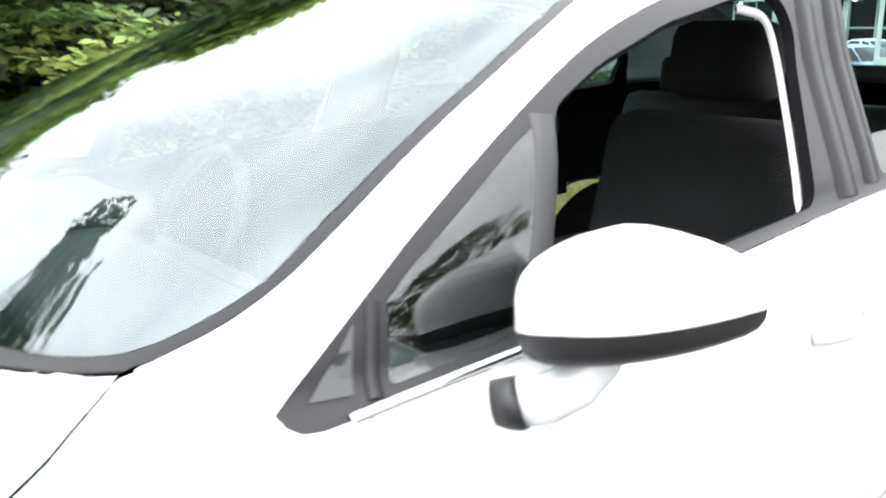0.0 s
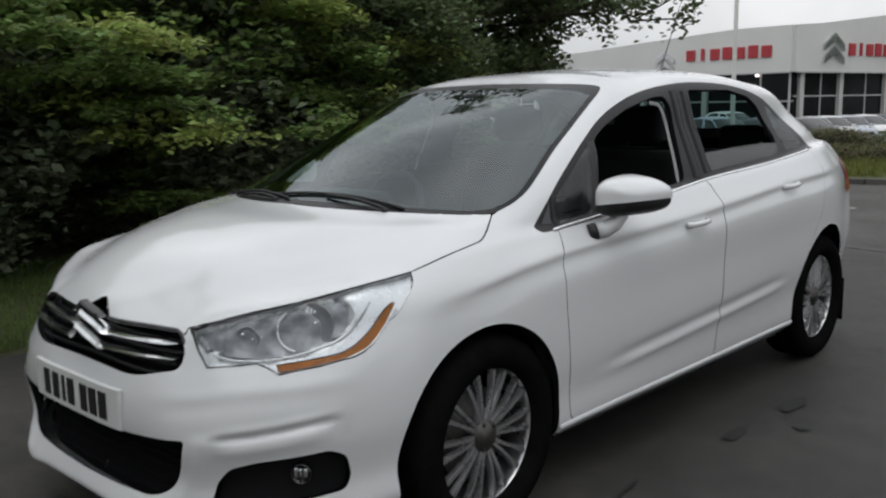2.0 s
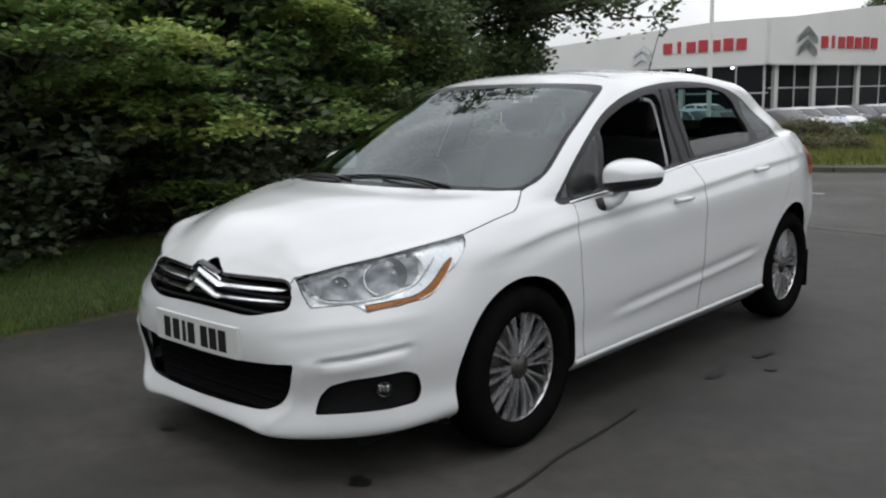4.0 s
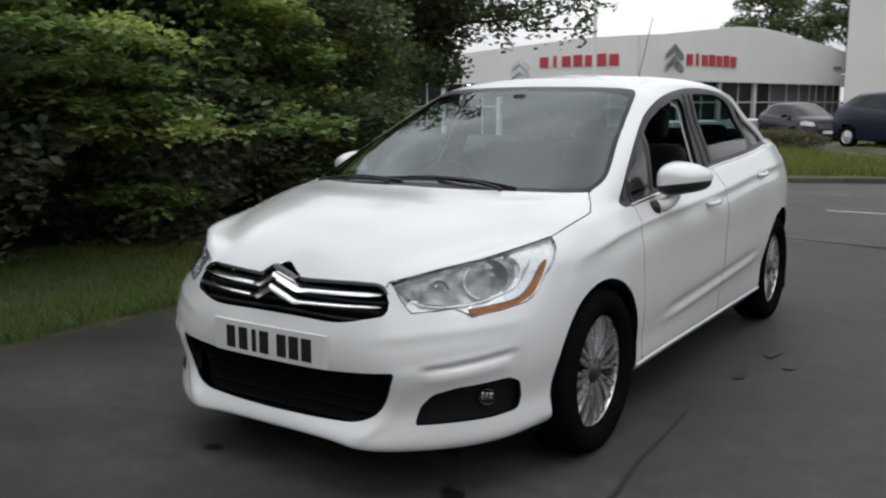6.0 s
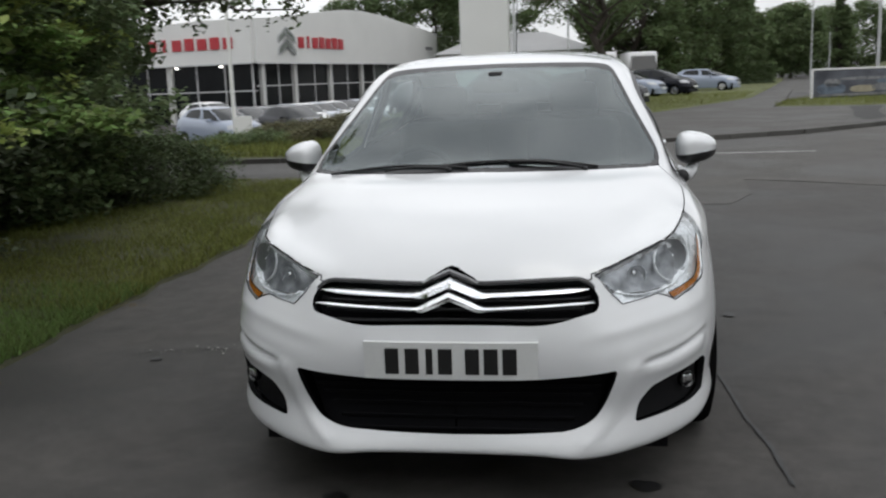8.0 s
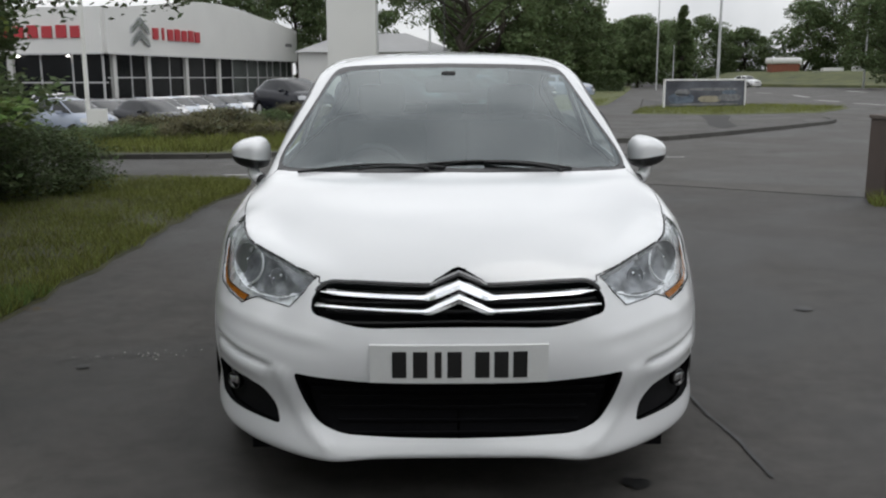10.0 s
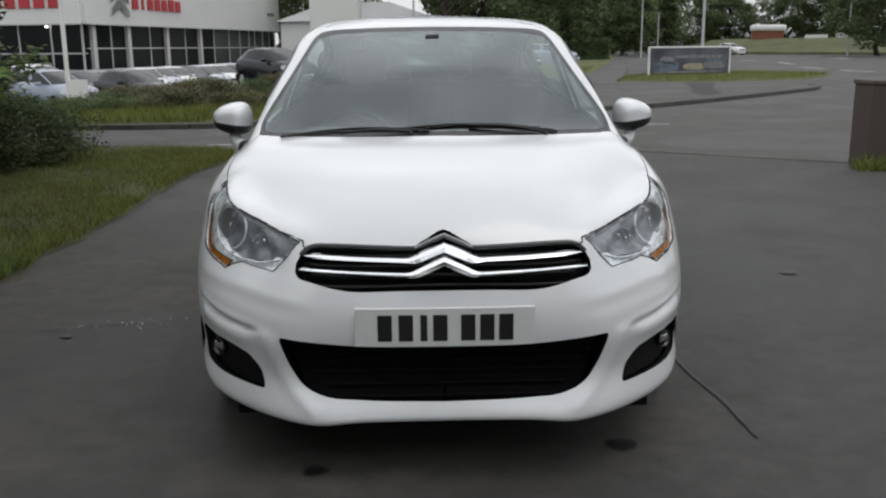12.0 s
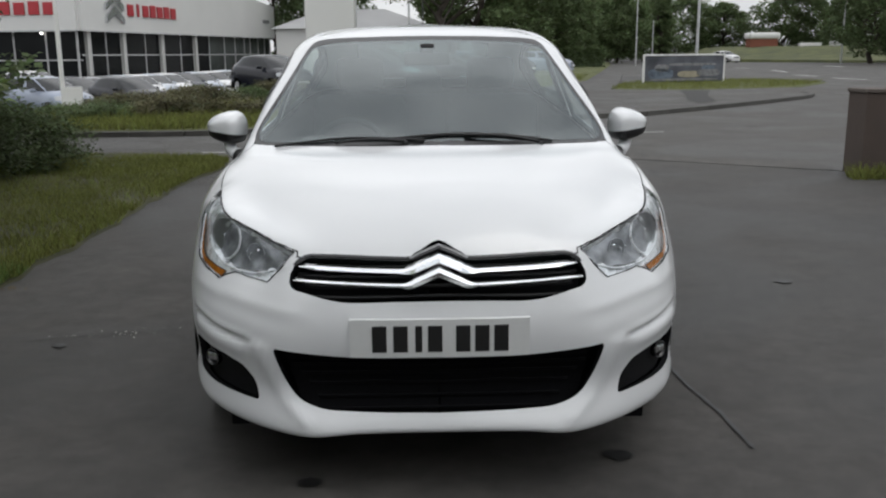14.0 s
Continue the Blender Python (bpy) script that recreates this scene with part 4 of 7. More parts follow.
def split(bm, tag, label, gap=0.0026, depth=0.007):
    """The faces of one label as a bmesh of their own, drawn back by the gap, with an edge turned inwards."""
    out = bmesh.new()
    made = {}
    for f in bm.faces:
        if f[tag] == label:
            vs = []
            for v in f.verts:
                if v not in made:
                    made[v] = out.verts.new(v.co)
                    made[v].normal = v.normal
                vs.append(made[v])
            try:
                out.faces.new(vs).smooth = True
            except ValueError:
                pass
    shown = set(made.values())
    normals = {n: (Vector((0, o.normal.y, o.normal.z)).normalized() if abs(o.co.x) < 1e-5 else o.normal.copy()) for o, n in made.items()}
    edge = [e for e in out.edges if len(e.link_faces) == 1 and not all(abs(v.co.x) < 1e-5 for v in e.verts)]
    shift = {}
    for e in edge:
        a, b = e.verts
        d = (b.co - a.co).normalized()
        c = e.link_faces[0].calc_center_median() - a.co
        c -= d * c.dot(d)
        for v in (a, b):
            w = c - normals[v] * c.dot(normals[v])
            shift[v] = shift.get(v, Vector()) + w.normalized() * e.calc_length()
    for v, c in shift.items():
        if abs(v.co.x) < 1e-5:
            c.x = 0
        shift[v] = c.normalized() * gap
    for v, c in shift.items():
        v.co += c
    if depth:
        lower = {v: out.verts.new(v.co - normals[v] * depth) for v in shift}
        for v, w in lower.items():
            normals[w] = normals[v]
        for e in edge:
            a, b = e.verts
            if e.link_faces[0].loops[0].edge is None:
                continue
            for lp in e.link_faces[0].loops:
                if lp.edge == e:
                    a, b = lp.vert, lp.link_loop_next.vert
            try:
                out.faces.new((b, a, lower[a], lower[b])).smooth = True
            except ValueError:
                pass
    out.verts.index_update()
    # turned-in edges take the near-black slot, painted shade for the shut lines
    for f in out.faces:
        f.material_index = 1 if any(v not in shown for v in f.verts) else 0
    return out, {v.index: n for v, n in normals.items()}


def panel(name, halves, material, parent, label=""):
    """A mesh of a part out of half-body pieces [(bmesh, normals, mirrored)], with the body's own smooth normals."""
    verts, faces, norms, slot = [], [], [], []
    for bm, normals, flip in halves:
        base = len(verts)
        for v in bm.verts:
            c, n = v.co, normals[v.index]
            verts.append((-c.x, c.y, c.z) if flip else tuple(c))
            norms.append((-n.x, n.y, n.z) if flip else tuple(n))
        for f in bm.faces:
            ids = [base + v.index for v in f.verts]
            faces.append(ids[::-1] if flip else ids)
            slot.append(f.material_index)
    me = bpy.data.meshes.new(name)
    me.from_pydata(verts, [], faces)
    me.polygons.foreach_set("use_smooth", [True] * len(faces))
    me.normals_split_custom_set_from_vertices(norms)
    me.materials.append(material)
    # near-black that darkens the panel gaps
    me.materials.append(M["void"])
    me.polygons.foreach_set("material_index", slot)
    ob = new(name, me)
    ob.parent = parent
    if label:
        tagged(ob, label)
    return ob


def body_mesh(g):
    """The half surface as a bmesh with a label layer and smooth normals."""
    bm = bmesh.new()
    tag = bm.faces.layers.int.new("panel")
    nr, nc = g.shape[:2]
    vs = [[bm.verts.new(g[i, j]) for j in range(nc)] for i in range(nr - 1)]
    ridge = [bm.verts.new(g[nr - 1, j]) for j in range(nc)]
    vs.append(ridge)
    for i in range(nr - 1):
        for j in range(nc - 1):
            bm.faces.new((vs[i][j], vs[i][j + 1], vs[i + 1][j + 1], vs[i + 1][j])).smooth = True
    return bm, tag


BODY, WINDSCREEN, BONNET, HEADLIGHT, GRILLE, APRON, FOG, ARCH, FRONT_DOOR, REAR_DOOR, BUMPER, WING, GLASS_F, GLASS_Q, GLASS_R, GLASS_C, FRAME, REAR_GLASS, FRIT, TAIL, ROOF = range(21)
SIDE = lambda c, f: c.x > 0.45
GREEN = lambda c, f: c.x > 0.45 and c.z > 0.88

arch_f = [(-1.260 + .356 * math.cos(a), .312 + .366 * math.sin(a)) for a in np.linspace(math.radians(-40), math.radians(220), 40)]
arch_r = [(1.357 + .370 * math.cos(a), .322 + .374 * math.sin(a)) for a in np.linspace(math.radians(-40), math.radians(220), 40)]
dlo = smooth_line([(-.920, .934), (-.85, .982), (-.72, 1.070), (-.52, 1.186), (-.32, 1.284), (-.11, 1.350), (.16, 1.388), (.45, 1.399), (.80, 1.381), (1.08, 1.328), (1.24, 1.250), (1.33, 1.170), (1.385, 1.098)]) + \
    smooth_line([(1.385, 1.075), (.85, 1.037), (.2, 1.003), (-.4, .948), (-.82, .910), (-.895, .906)]) + [(-.915, .908), (-.928, .915), (-.934, .926)]
quarter = rounded([(-.800, .926), (-.612, .942), (-.573, 1.031), (-.517, 1.168), (-.562, 1.143), (-.672, 1.076), (-.747, 1.030), (-.780, 1.006)], .008)
pane_f = rounded([(-.560, .950), (.062, 1.006), (.120, 1.285), (.085, 1.342), (-.02, 1.336), (-.215, 1.294), (-.368, 1.240), (-.478, 1.186), (-.529, 1.045)], .03)
pane_r = rounded([(.290, 1.028), (.985, 1.062), (1.035, 1.140), (.990, 1.286), (.90, 1.336), (.70, 1.366), (.30, 1.366)], .03)
pane_c = rounded([(1.098, 1.074), (1.315, 1.092), (1.295, 1.165), (1.19, 1.248), (1.105, 1.294), (1.085, 1.18)], .015)
door_f = smooth_line([(-.90, .938), (-.838, .908), (-.876, .832), (-.887, .70), (-.864, .47), (-.840, .285)]) + [(-.82, .262), (.19, .262), (.20, .30), (.20, 1.380), (-.10, 1.340), (-.34, 1.265), (-.54, 1.165), (-.74, 1.045)]
door_r = [(.204, .30), (.214, .262), (.98, .27), (1.00, .47), (1.12, .63), (1.22, .76), (1.30, .95), (1.31, 1.075), (1.20, 1.19), (1.08, 1.27), (.88, 1.33), (.6, 1.36), (.204, 1.365)]
grille = [(-.01, .770), (0, .770), (.019, .764), (.053, .744), (.083, .727)] + smooth_line([(.10, .726), (.2, .728), (.338, .730), (.393, .727), (.420, .713), (.443, .678)]) + smooth_line([(.446, .654), (.436, .638), (.394, .627), (.288, .606), (.15, .606), (0, .606)]) + [(-.01, .606)]
apron = [(-.01, .441)] + smooth_line([(0, .441), (.25, .443), (.40, .453), (.492, .461)]) + smooth_line([(.497, .452), (.487, .420), (.462, .358), (.427, .310), (.36, .280), (.25, .270), (0, .265)]) + [(-.01, .265)]
fogrec = rounded([(-.778, .285), (-.758, .348), (-.718, .392), (-.640, .414), (-.462, .431), (-.424, .410), (-.416, .350), (-.430, .311), (-.520, .299), (-.644, .293)], .016)
lamp = smooth_line([(-.848, .736), (-.729, .770), (-.591, .800), (-.447, .828), (-.280, .853)]) + smooth_line([(-.272, .838), (-.272, .818), (-.300, .762), (-.326, .739), (-.362, .688), (-.402, .666)]) + [(-.49, .650), (-.588, .636), (-.616, .651), (-.650, .662), (-.70, .656), (-.786, .648), (-.818, .688)]
bonnet = [(-.01, -2.07)] + smooth_line([(0, -2.046), (.28, -2.023), (.43, -1.988)]) + smooth_line([(.44, -1.982), (.533, -1.922), (.604, -1.862), (.666, -1.792), (.705, -1.714), (.741, -1.586), (.752, -1.470)]) + [(.763, -1.40), (.768, -1.342), (.772, -1.26), (.772, -1.195), (.766, -1.172), (.746, -1.128), (.702, -1.052), (.70, -1.0), (.5, -1.0), (-.01, -1.1)]
screen_edge = [(-.01, .990)] + smooth_line([(0, .990), (.28, .986), (.49, .980), (.58, .977), (.66, .975), (.698, .976)], 6) + smooth_line([(.703, .982), (.708, 1.003), (.704, 1.031), (.690, 1.066), (.646, 1.156), (.606, 1.245), (.575, 1.315), (.552, 1.358), (.530, 1.378), (.49, 1.388), (.30, 1.398), (0, 1.403)], 6) + [(-.01, 1.403)]
screen = [(-.01, 1.001)] + smooth_line([(0, 1.001), (.28, .997), (.48, .990), (.58, .986), (.650, .984), (.684, .992), (.691, 1.030), (.672, 1.070), (.628, 1.16), (.588, 1.25), (.556, 1.318), (.536, 1.348), (.508, 1.355), (.47, 1.366), (.30, 1.377), (0, 1.383)], 6) + [(-.01, 1.383)]
lower_lip = [(-2.3, .1), (-1.0, .1), (-1.0, .60), (-1.64, .625), (-1.78, .628), (-1.86, .63), (-2.3, .63)]

car = tagged(new("car"), "white five-door hatchback parked on wet asphalt, front window open", "car")
NV, NU = 16, 11
surf = half_surface(NU, NV, 7)
bm, tag = body_mesh(surf)
bm.faces.ensure_lookup_table()
bm.normal_update()
nc = surf.shape[1]
bm.faces.ensure_lookup_table()
for i in range(surf.shape[0] - 1):
    for j in range(nc - 1):
        f = bm.faces[i * (nc - 1) + j]
        if 8 * NV <= i < 10 * NV and j >= 10 * NU + NU // 2:
            f[tag] = REAR_GLASS
cut_region(bm, tag, FRIT, screen_edge, "front", lambda c, f: -1.4 < c.y < -.12 and c.z > .94, {BODY})
cut_region(bm, tag, WINDSCREEN, screen, "front", lambda c, f: f == FRIT, {FRIT})
cut_region(bm, tag, BONNET, bonnet, "top", lambda c, f: c.z > .70 and f == BODY and c.y < -1.0)
cut_region(bm, tag, HEADLIGHT, lamp, "corner", lambda c, f: c.x > .35 and c.y < -1.2 and .6 < c.z < .87, {BODY, BONNET})
cut_region(bm, tag, GRILLE, grille, "front", lambda c, f: c.y < -1.85 and c.z > .5)
cut_region(bm, tag, APRON, apron, "front", lambda c, f: c.y < -1.9 and c.z < .5)
cut_region(bm, tag, FOG, fogrec, "corner", lambda c, f: c.y < -1.5 and c.x > .4 and c.z < .5)
cut_region(bm, tag, ARCH, arch_f, "side", lambda c, f: c.x > .5 and c.y < -.7 and c.z < .8)
cut_region(bm, tag, ARCH, arch_r, "side", lambda c, f: c.x > .5 and c.y > .8 and c.z < .8)
cut_region(bm, tag, FRONT_DOOR, door_f, "side", SIDE, {BODY})
cut_region(bm, tag, REAR_DOOR, door_r, "side", SIDE, {BODY})
cut_region(bm, tag, FRAME, dlo, "side", GREEN, {BODY, FRONT_DOOR, REAR_DOOR})
cut_region(bm, tag, GLASS_Q, quarter, "side", GREEN, {FRAME})
cut_region(bm, tag, GLASS_F, pane_f, "side", GREEN, {FRAME})
cut_region(bm, tag, GLASS_R, pane_r, "side", GREEN, {FRAME})
cut_region(bm, tag, GLASS_C, pane_c, "side", GREEN, {FRAME})
cut_region(bm, tag, BUMPER, lower_lip, "side", lambda c, f: c.y < -1.25 and c.z < .66, {BODY})
for f in bm.faces:
    c = f.calc_center_median()
    if f[tag] == BODY and c.y < -.80 and c.z < .99 and c.x > .55:
        f[tag] = WING
    elif f[tag] == BODY and c.y < -1.6 and c.z < .80:
        f[tag] = BUMPER
    if f[tag] in (BUMPER, BODY, WING) and c.x < .425 and c.y < -1.85 and .722 < c.z < .80:
        f[tag] = BONNET
bm.normal_update()
bm.verts.ensure_lookup_table()


def both(name, label_id, material, label="", gap=.0028, depth=.007):
    """A pair of parts, one a side, mirror images of one another."""
    b, n = split(bm, tag, label_id, gap, depth)
    return [panel(name, [(b, n, flip)], material, car, label) for flip in (False, True)]


def whole(name, label_id, material, label="", gap=.0028, depth=.007):
    """A part that crosses the middle of the car."""
    b, n = split(bm, tag, label_id, gap, depth)
    return panel(name, [(b, n, False), (b, n, True)], material, car, label)

bumper = whole("front_bumper", BUMPER, M["paint"], "white painted front bumper", gap=0, depth=.02)
whole("bonnet", BONNET, M["paint"], gap=.0050)
both("front_wing", WING, M["paint"], gap=0, depth=.02)
whole("body_shell", BODY, M["paint"], gap=0)
doors = both("front_door", FRONT_DOOR, M["paint"], gap=.0034) + both("rear_door", REAR_DOOR, M["paint"], gap=.0014)
both("window_surround", FRAME, M["surround"], "black window surround with pillar trims", gap=0, depth=.02)
both("quarter_window", GLASS_Q, M["side_glass"], gap=0, depth=0)
both("rear_quarter_window", GLASS_C, M["rear_glass"], gap=0, depth=0)
windscreen = whole("windscreen", WINDSCREEN, M["glass"], "tinted windscreen mirroring the cloudy sky", gap=0, depth=0)
whole("windscreen_border", FRIT, M["frit"], gap=.0015, depth=.01)
whole("rear_window", REAR_GLASS, M["rear_glass"], gap=0, depth=0)
lens = both("headlight", HEADLIGHT, M["lens"], "clear headlight with chrome bowls and amber indicator", gap=.003, depth=0)

# the rear door's glass, wound half down
cut_region(bm, tag, 99, [(.20, 1.098), (.55, 1.112), (.85, 1.118), (1.10, 1.112), (1.10, 1.42), (.20, 1.42)], "side", GREEN, {GLASS_R})
both("rear_door_glass", GLASS_R, M["side_glass"], "door glass wound more than half down", gap=0, depth=0)

# ray casting on the smooth half body, to lay trim on it
from mathutils.bvhtree import BVHTree
skin = BVHTree.FromPolygons([tuple(v) for v in surf.reshape(-1, 3)], [(i * nc + j, i * nc + j + 1, (i + 1) * nc + j + 1, (i + 1) * nc + j) for i in range(surf.shape[0] - 1) for j in range(nc - 1)])


def on_skin(plane, a, b, out=0.0):
    """The point of the left half's skin under the outline's point, raised by out."""
    start = lift(plane, a, b) - PLANES[plane][1] * (3 if plane != "side" else -3)
    if plane == "top":
        start = Vector((a, b, 3))
    way = {"side": Vector((-1, 0, 0)), "front": Vector((0, 1, 0)), "top": Vector((0, 0, -1)), "corner": Vector((-.6, .8, 0))}[plane]
    p, n, _, _ = skin.ray_cast(start, way)
    if plane == "corner":
        k = 0
        while (p is None or p.y > -1.38 or p.x < .3) and k < 20:
            k += 1
            p, n, _, _ = skin.ray_cast(start - Vector((0, 0, .003 * k)), way)
        if p is not None and k:
            p = p + Vector((0, 0, .003 * k))
    if p is None:
        p, n, _, _ = skin.find_nearest(start + way * (3 - 0.8))
    if n.dot(way) > 0:
        n = -n
    return p + n * out, n


def strip(bm_, plane, line, width, out, flip=False, thick=0.004):
    """A band of trim along a line on the skin."""
    pts = [on_skin(plane, a, b, out) for a, b in line]
    rows = []
    for i, (p, n) in enumerate(pts):
        d = (pts[min(i + 1, len(pts) - 1)][0] - pts[max(i - 1, 0)][0]).normalized()
        s = n.cross(d).normalized() * width / 2
        row = [p - s - n * thick, p - s * .8 + n * thick * .3, p + s * .8 + n * thick * .3, p + s - n * thick]
        rows.append([bm_.verts.new((-c.x, c.y, c.z) if flip else c) for c in row])
    for q, r in zip(rows, rows[1:]):
        for k in range(3):
            bm_.faces.new((q[k], q[k + 1], r[k + 1], r[k]) if flip else (q[k], r[k], r[k + 1], q[k + 1]))
    return bm_


def patch(bm_, plane, poly, out, flip=False, step=0.012, sink=None):
    """A skin-hugging patch with the outline poly, raised by out."""
    tmp = bmesh.new()
    lo = [min(p[i] for p in poly) for i in (0, 1)]
    hi = [max(p[i] for p in poly) for i in (0, 1)]
    vs = [tmp.verts.new((a, b, 0)) for a, b in poly]
    tmp.faces.new(vs)
    for axis in (0, 1):
        t = lo[axis] + step
        while t < hi[axis]:
            bmesh.ops.bisect_plane(tmp, geom=tmp.verts[:] + tmp.edges[:] + tmp.faces[:], plane_co=(t, t, 0), plane_no=(1, 0, 0) if axis == 0 else (0, 1, 0))
            t += step
    made = {}
    for v in tmp.verts:
        o = out if sink is None else out + sink(v.co.x, v.co.y)
        p, n = on_skin(plane, v.co.x, v.co.y, o)
        made[v] = bm_.verts.new((-p.x, p.y, p.z) if flip else p)
    for f in tmp.faces:
        ids = [made[v] for v in f.verts]
        c = sum((v.co for v in ids), Vector()) / len(ids)
        try:
            q = bm_.faces.new(ids)
        except ValueError:
            continue
        q.normal_update()
        want = Vector((-1 if flip else 1, 0, 0)) if plane == "side" else Vector((0, -1, 0))
        if q.normal.dot(want) < 0:
            q.normal_flip()
        q.smooth = True
    tmp.free()
    return bm_


# near-black liner behind the panels, shade put into its colour: engine bay, door insides and wheel housings
liner_bm = bmesh.new()
for flip in (1, -1):
    vs = {}
    for i in range(0, 7 * NV + 1, 4):
        for j in range(0, nc, 3):
            p = surf[i, j] * (0.955, 0.978, 1) + (0, 0, -0.012 if i > 4 * NV else 0.01)
            vs[i, j] = liner_bm.verts.new((flip * p[0], p[1], p[2]))
    for i in range(0, 7 * NV - 3, 4):
        for j in range(0, nc - 3, 3):
            q = (vs[i, j], vs[i, j + 3], vs[i + 4, j + 3], vs[i + 4, j])
            c = sum((v.co for v in q), Vector()) / 4
            if min(math.hypot(c.y + 1.262, c.z - .325), math.hypot(c.y - 1.363, c.z - .325)) < .40:
                continue
            if c.y < -1.80 and c.z < .76 and abs(c.x) < .80:
                continue
            liner_bm.faces.new(q if flip == 1 else q[::-1])
part("body_liner", liner_bm, M["void"], car, "near-black liner added to darken the panel gaps")
b = bmesh.new()
box(b, -.80, .80, -.85, .95, .19, .23)
box(b, -.66, .66, -1.93, 2.0, .165, .24)
box(b, -.55, .55, -1.95, -1.0, .20, .60)
part("underbody", b, M["void"], car)
for s in (1, -1):
    for y in (-1.262, 1.360):
        b = bmesh.new()
        lathe(b, [(.376, .80), (.395, .78), (.395, .50), (.05, .50)], 40, Matrix.Translation((0, y, .31)))
        if s < 0:
            bmesh.ops.transform(b, matrix=Matrix.Diagonal((-1, 1, 1, 1)), verts=b.verts)
        bmesh.ops.delete(b, geom=[f for f in b.faces if f.calc_center_median().z < .19], context="FACES")
        part("wheel_housing", b, M["void"], car)

# chrome line under the side windows, sill moulding
for flip in (False, True):
    b = bmesh.new()
    strip(b, "side", smooth_line([(-.86, .909), (-.4, .944), (.2, .998), (.85, 1.032), (1.30, 1.068)], 8), .014, .004, flip)
    part("window_trim", b, M["chrome"], car, "chrome strip under the side windows", True)
    b = bmesh.new()
    strip(b, "side", [(y, .252) for y in np.linspace(-.90, 1.0, 24)], .030, .003, flip, .012)
    part("sill_moulding", b, M["paint"], car, "", True)
    # frame of the front window's pillar bar
    b = bmesh.new()
    strip(b, "side", smooth_line([(-.590, .944), (-.551, 1.038), (-.497, 1.180)], 6), .036, .003, flip)
    part("quarter_bar", b, M["black_plastic"], car, "", True)
    b = bmesh.new()
    strip(b, "side", [(-.824 + .026 * t, .919 + .090 * t) for t in np.linspace(0, 1, 6)], .018, .003, flip)
    part("quarter_post", b, M["surround"], car, "", True)
    b = bmesh.new()
    patch(b, "side", [(-.896, .929), (-.846, .926), (-.826, .992), (-.85, .968)], .002, flip, .02)
    part("corner_trim", b, M["gloss_black"], car, "glossy black corner trim", True)
    b = bmesh.new()
    strip(b, "side", [(.165, z) for z in np.linspace(1.008, 1.36, 8)], .060, .003, flip)
    strip(b, "side", [(.255, z) for z in np.linspace(1.022, 1.36, 8)], .050, .003, flip)
    part("centre_pillar_trim", b, M["surround"], car, "", True)
    b = bmesh.new()
    strip(b, "side", smooth_line([(.050, 1.004), (.078, 1.14), (.092, 1.25), (.072, 1.305), (-.01, 1.326)], 8), .016, -.022, flip)
    part("window_channel", b, M["grey_trim"], car, "pale grey window channel", True)

# grille: dark mesh, two chrome bars rising to a double chevron
b = bmesh.new()
for flip in (False, True):
    patch(b, "front", [p for p in grille if p[0] >= 0], -.045, flip, .03)
part("grille_back", b, M["void"], car, "", True)
for k in range(4):
    z = .622 + .030 * k
    b = bmesh.new()
    pts = []
    for x in np.linspace(-.43 + .02 * abs(k - 2), .43 - .02 * abs(k - 2), 25):
        p, n = on_skin("front", max(abs(x), .002), z + .02 * 0, -.028)
        pts.append((math.copysign(p.x, x), p.y, p.z))
    tube(b, pts, .006, 6)
    part("grille_slat", b, M["black_plastic"], car, "", True)


def bar_with_chevron(name, z_end, z_flat, z_peak, x_out, half, wide, out, material, label):
    """A bar across the grille that rises to a pointed chevron in the middle."""
    line = [(0.0, z_peak), (half * .88, z_flat * .87 + z_peak * .13), (half * .98, z_flat + .0030), (half * 1.10, z_flat + .0010), (half * 1.3, z_flat + .0012), (x_out, z_end)]
    line = [q_ for q_ in line if q_[0] <= x_out]
    dense = [(a + (d - a) * t, c + (e - c) * t) for (a, c), (d, e) in zip(line, line[1:]) for t in np.linspace(0, 1, 6, endpoint=False)] + line[-1:]
    z_mid = min(.71, (z_flat + z_end) / 2)
    depth = np.polyfit([0, .08, .16, .24, .32, .40], [on_skin("front", max(q_, .0015), z_mid)[0].y for q_ in (0, .08, .16, .24, .32, .40)], 3)
    b_ = bmesh.new()
    for flip in (False, True):
        rows = []
        for a, c in dense:
            mid = max(0, 1 - a / (half * 1.3))
            w = wide * (1 + 1.0 * float(smooth01(2.2 * mid))) * (1 - .6 * max(0, (a - x_out + .04) / .04) ** 2)
            p = Vector((a, float(np.polyval(depth, a)) - out - .020 * mid, c))
            rows.append([b_.verts.new((-q.x, q.y, q.z) if flip else q) for q in (p + Vector((0, .02, -w / 2)), p + Vector((0, 0, -w / 2 + .001)), p + Vector((0, -.30 * w, .05 * w)), p + Vector((0, -.001, w / 2 - .001)), p + Vector((0, .02, w / 2)))])
        for q, r in zip(rows, rows[1:]):
            for k in range(4):
                b_.faces.new((q[k], q[k + 1], r[k + 1], r[k]) if flip else (q[k], r[k], r[k + 1], q[k + 1]))
    return part(name, b_, material, car, label, False)


bar_with_chevron("grille_bar", .7005, .691, .735, .416, .092, .0145, .004, M["chrome"], "chrome grille bar with a chevron")
bar_with_chevron("grille_bar", .663, .651, .697, .432, .092, .0145, .006, M["chrome"], "chrome grille bar with a chevron")
bar_with_chevron("chevron_surround", .730, .727, .767, .086, .083, .008, .010, M["gloss_black"], "black pointed surround above the grille bars")

for flip in (False, True):
    b = bmesh.new()
    strip(b, "front", [q_ for q_ in grille if q_[0] >= .075 and q_[1] > .70], .013, .0015, flip, .003)
    part("grille_rim", b, M["gloss_black"], car, "", True)

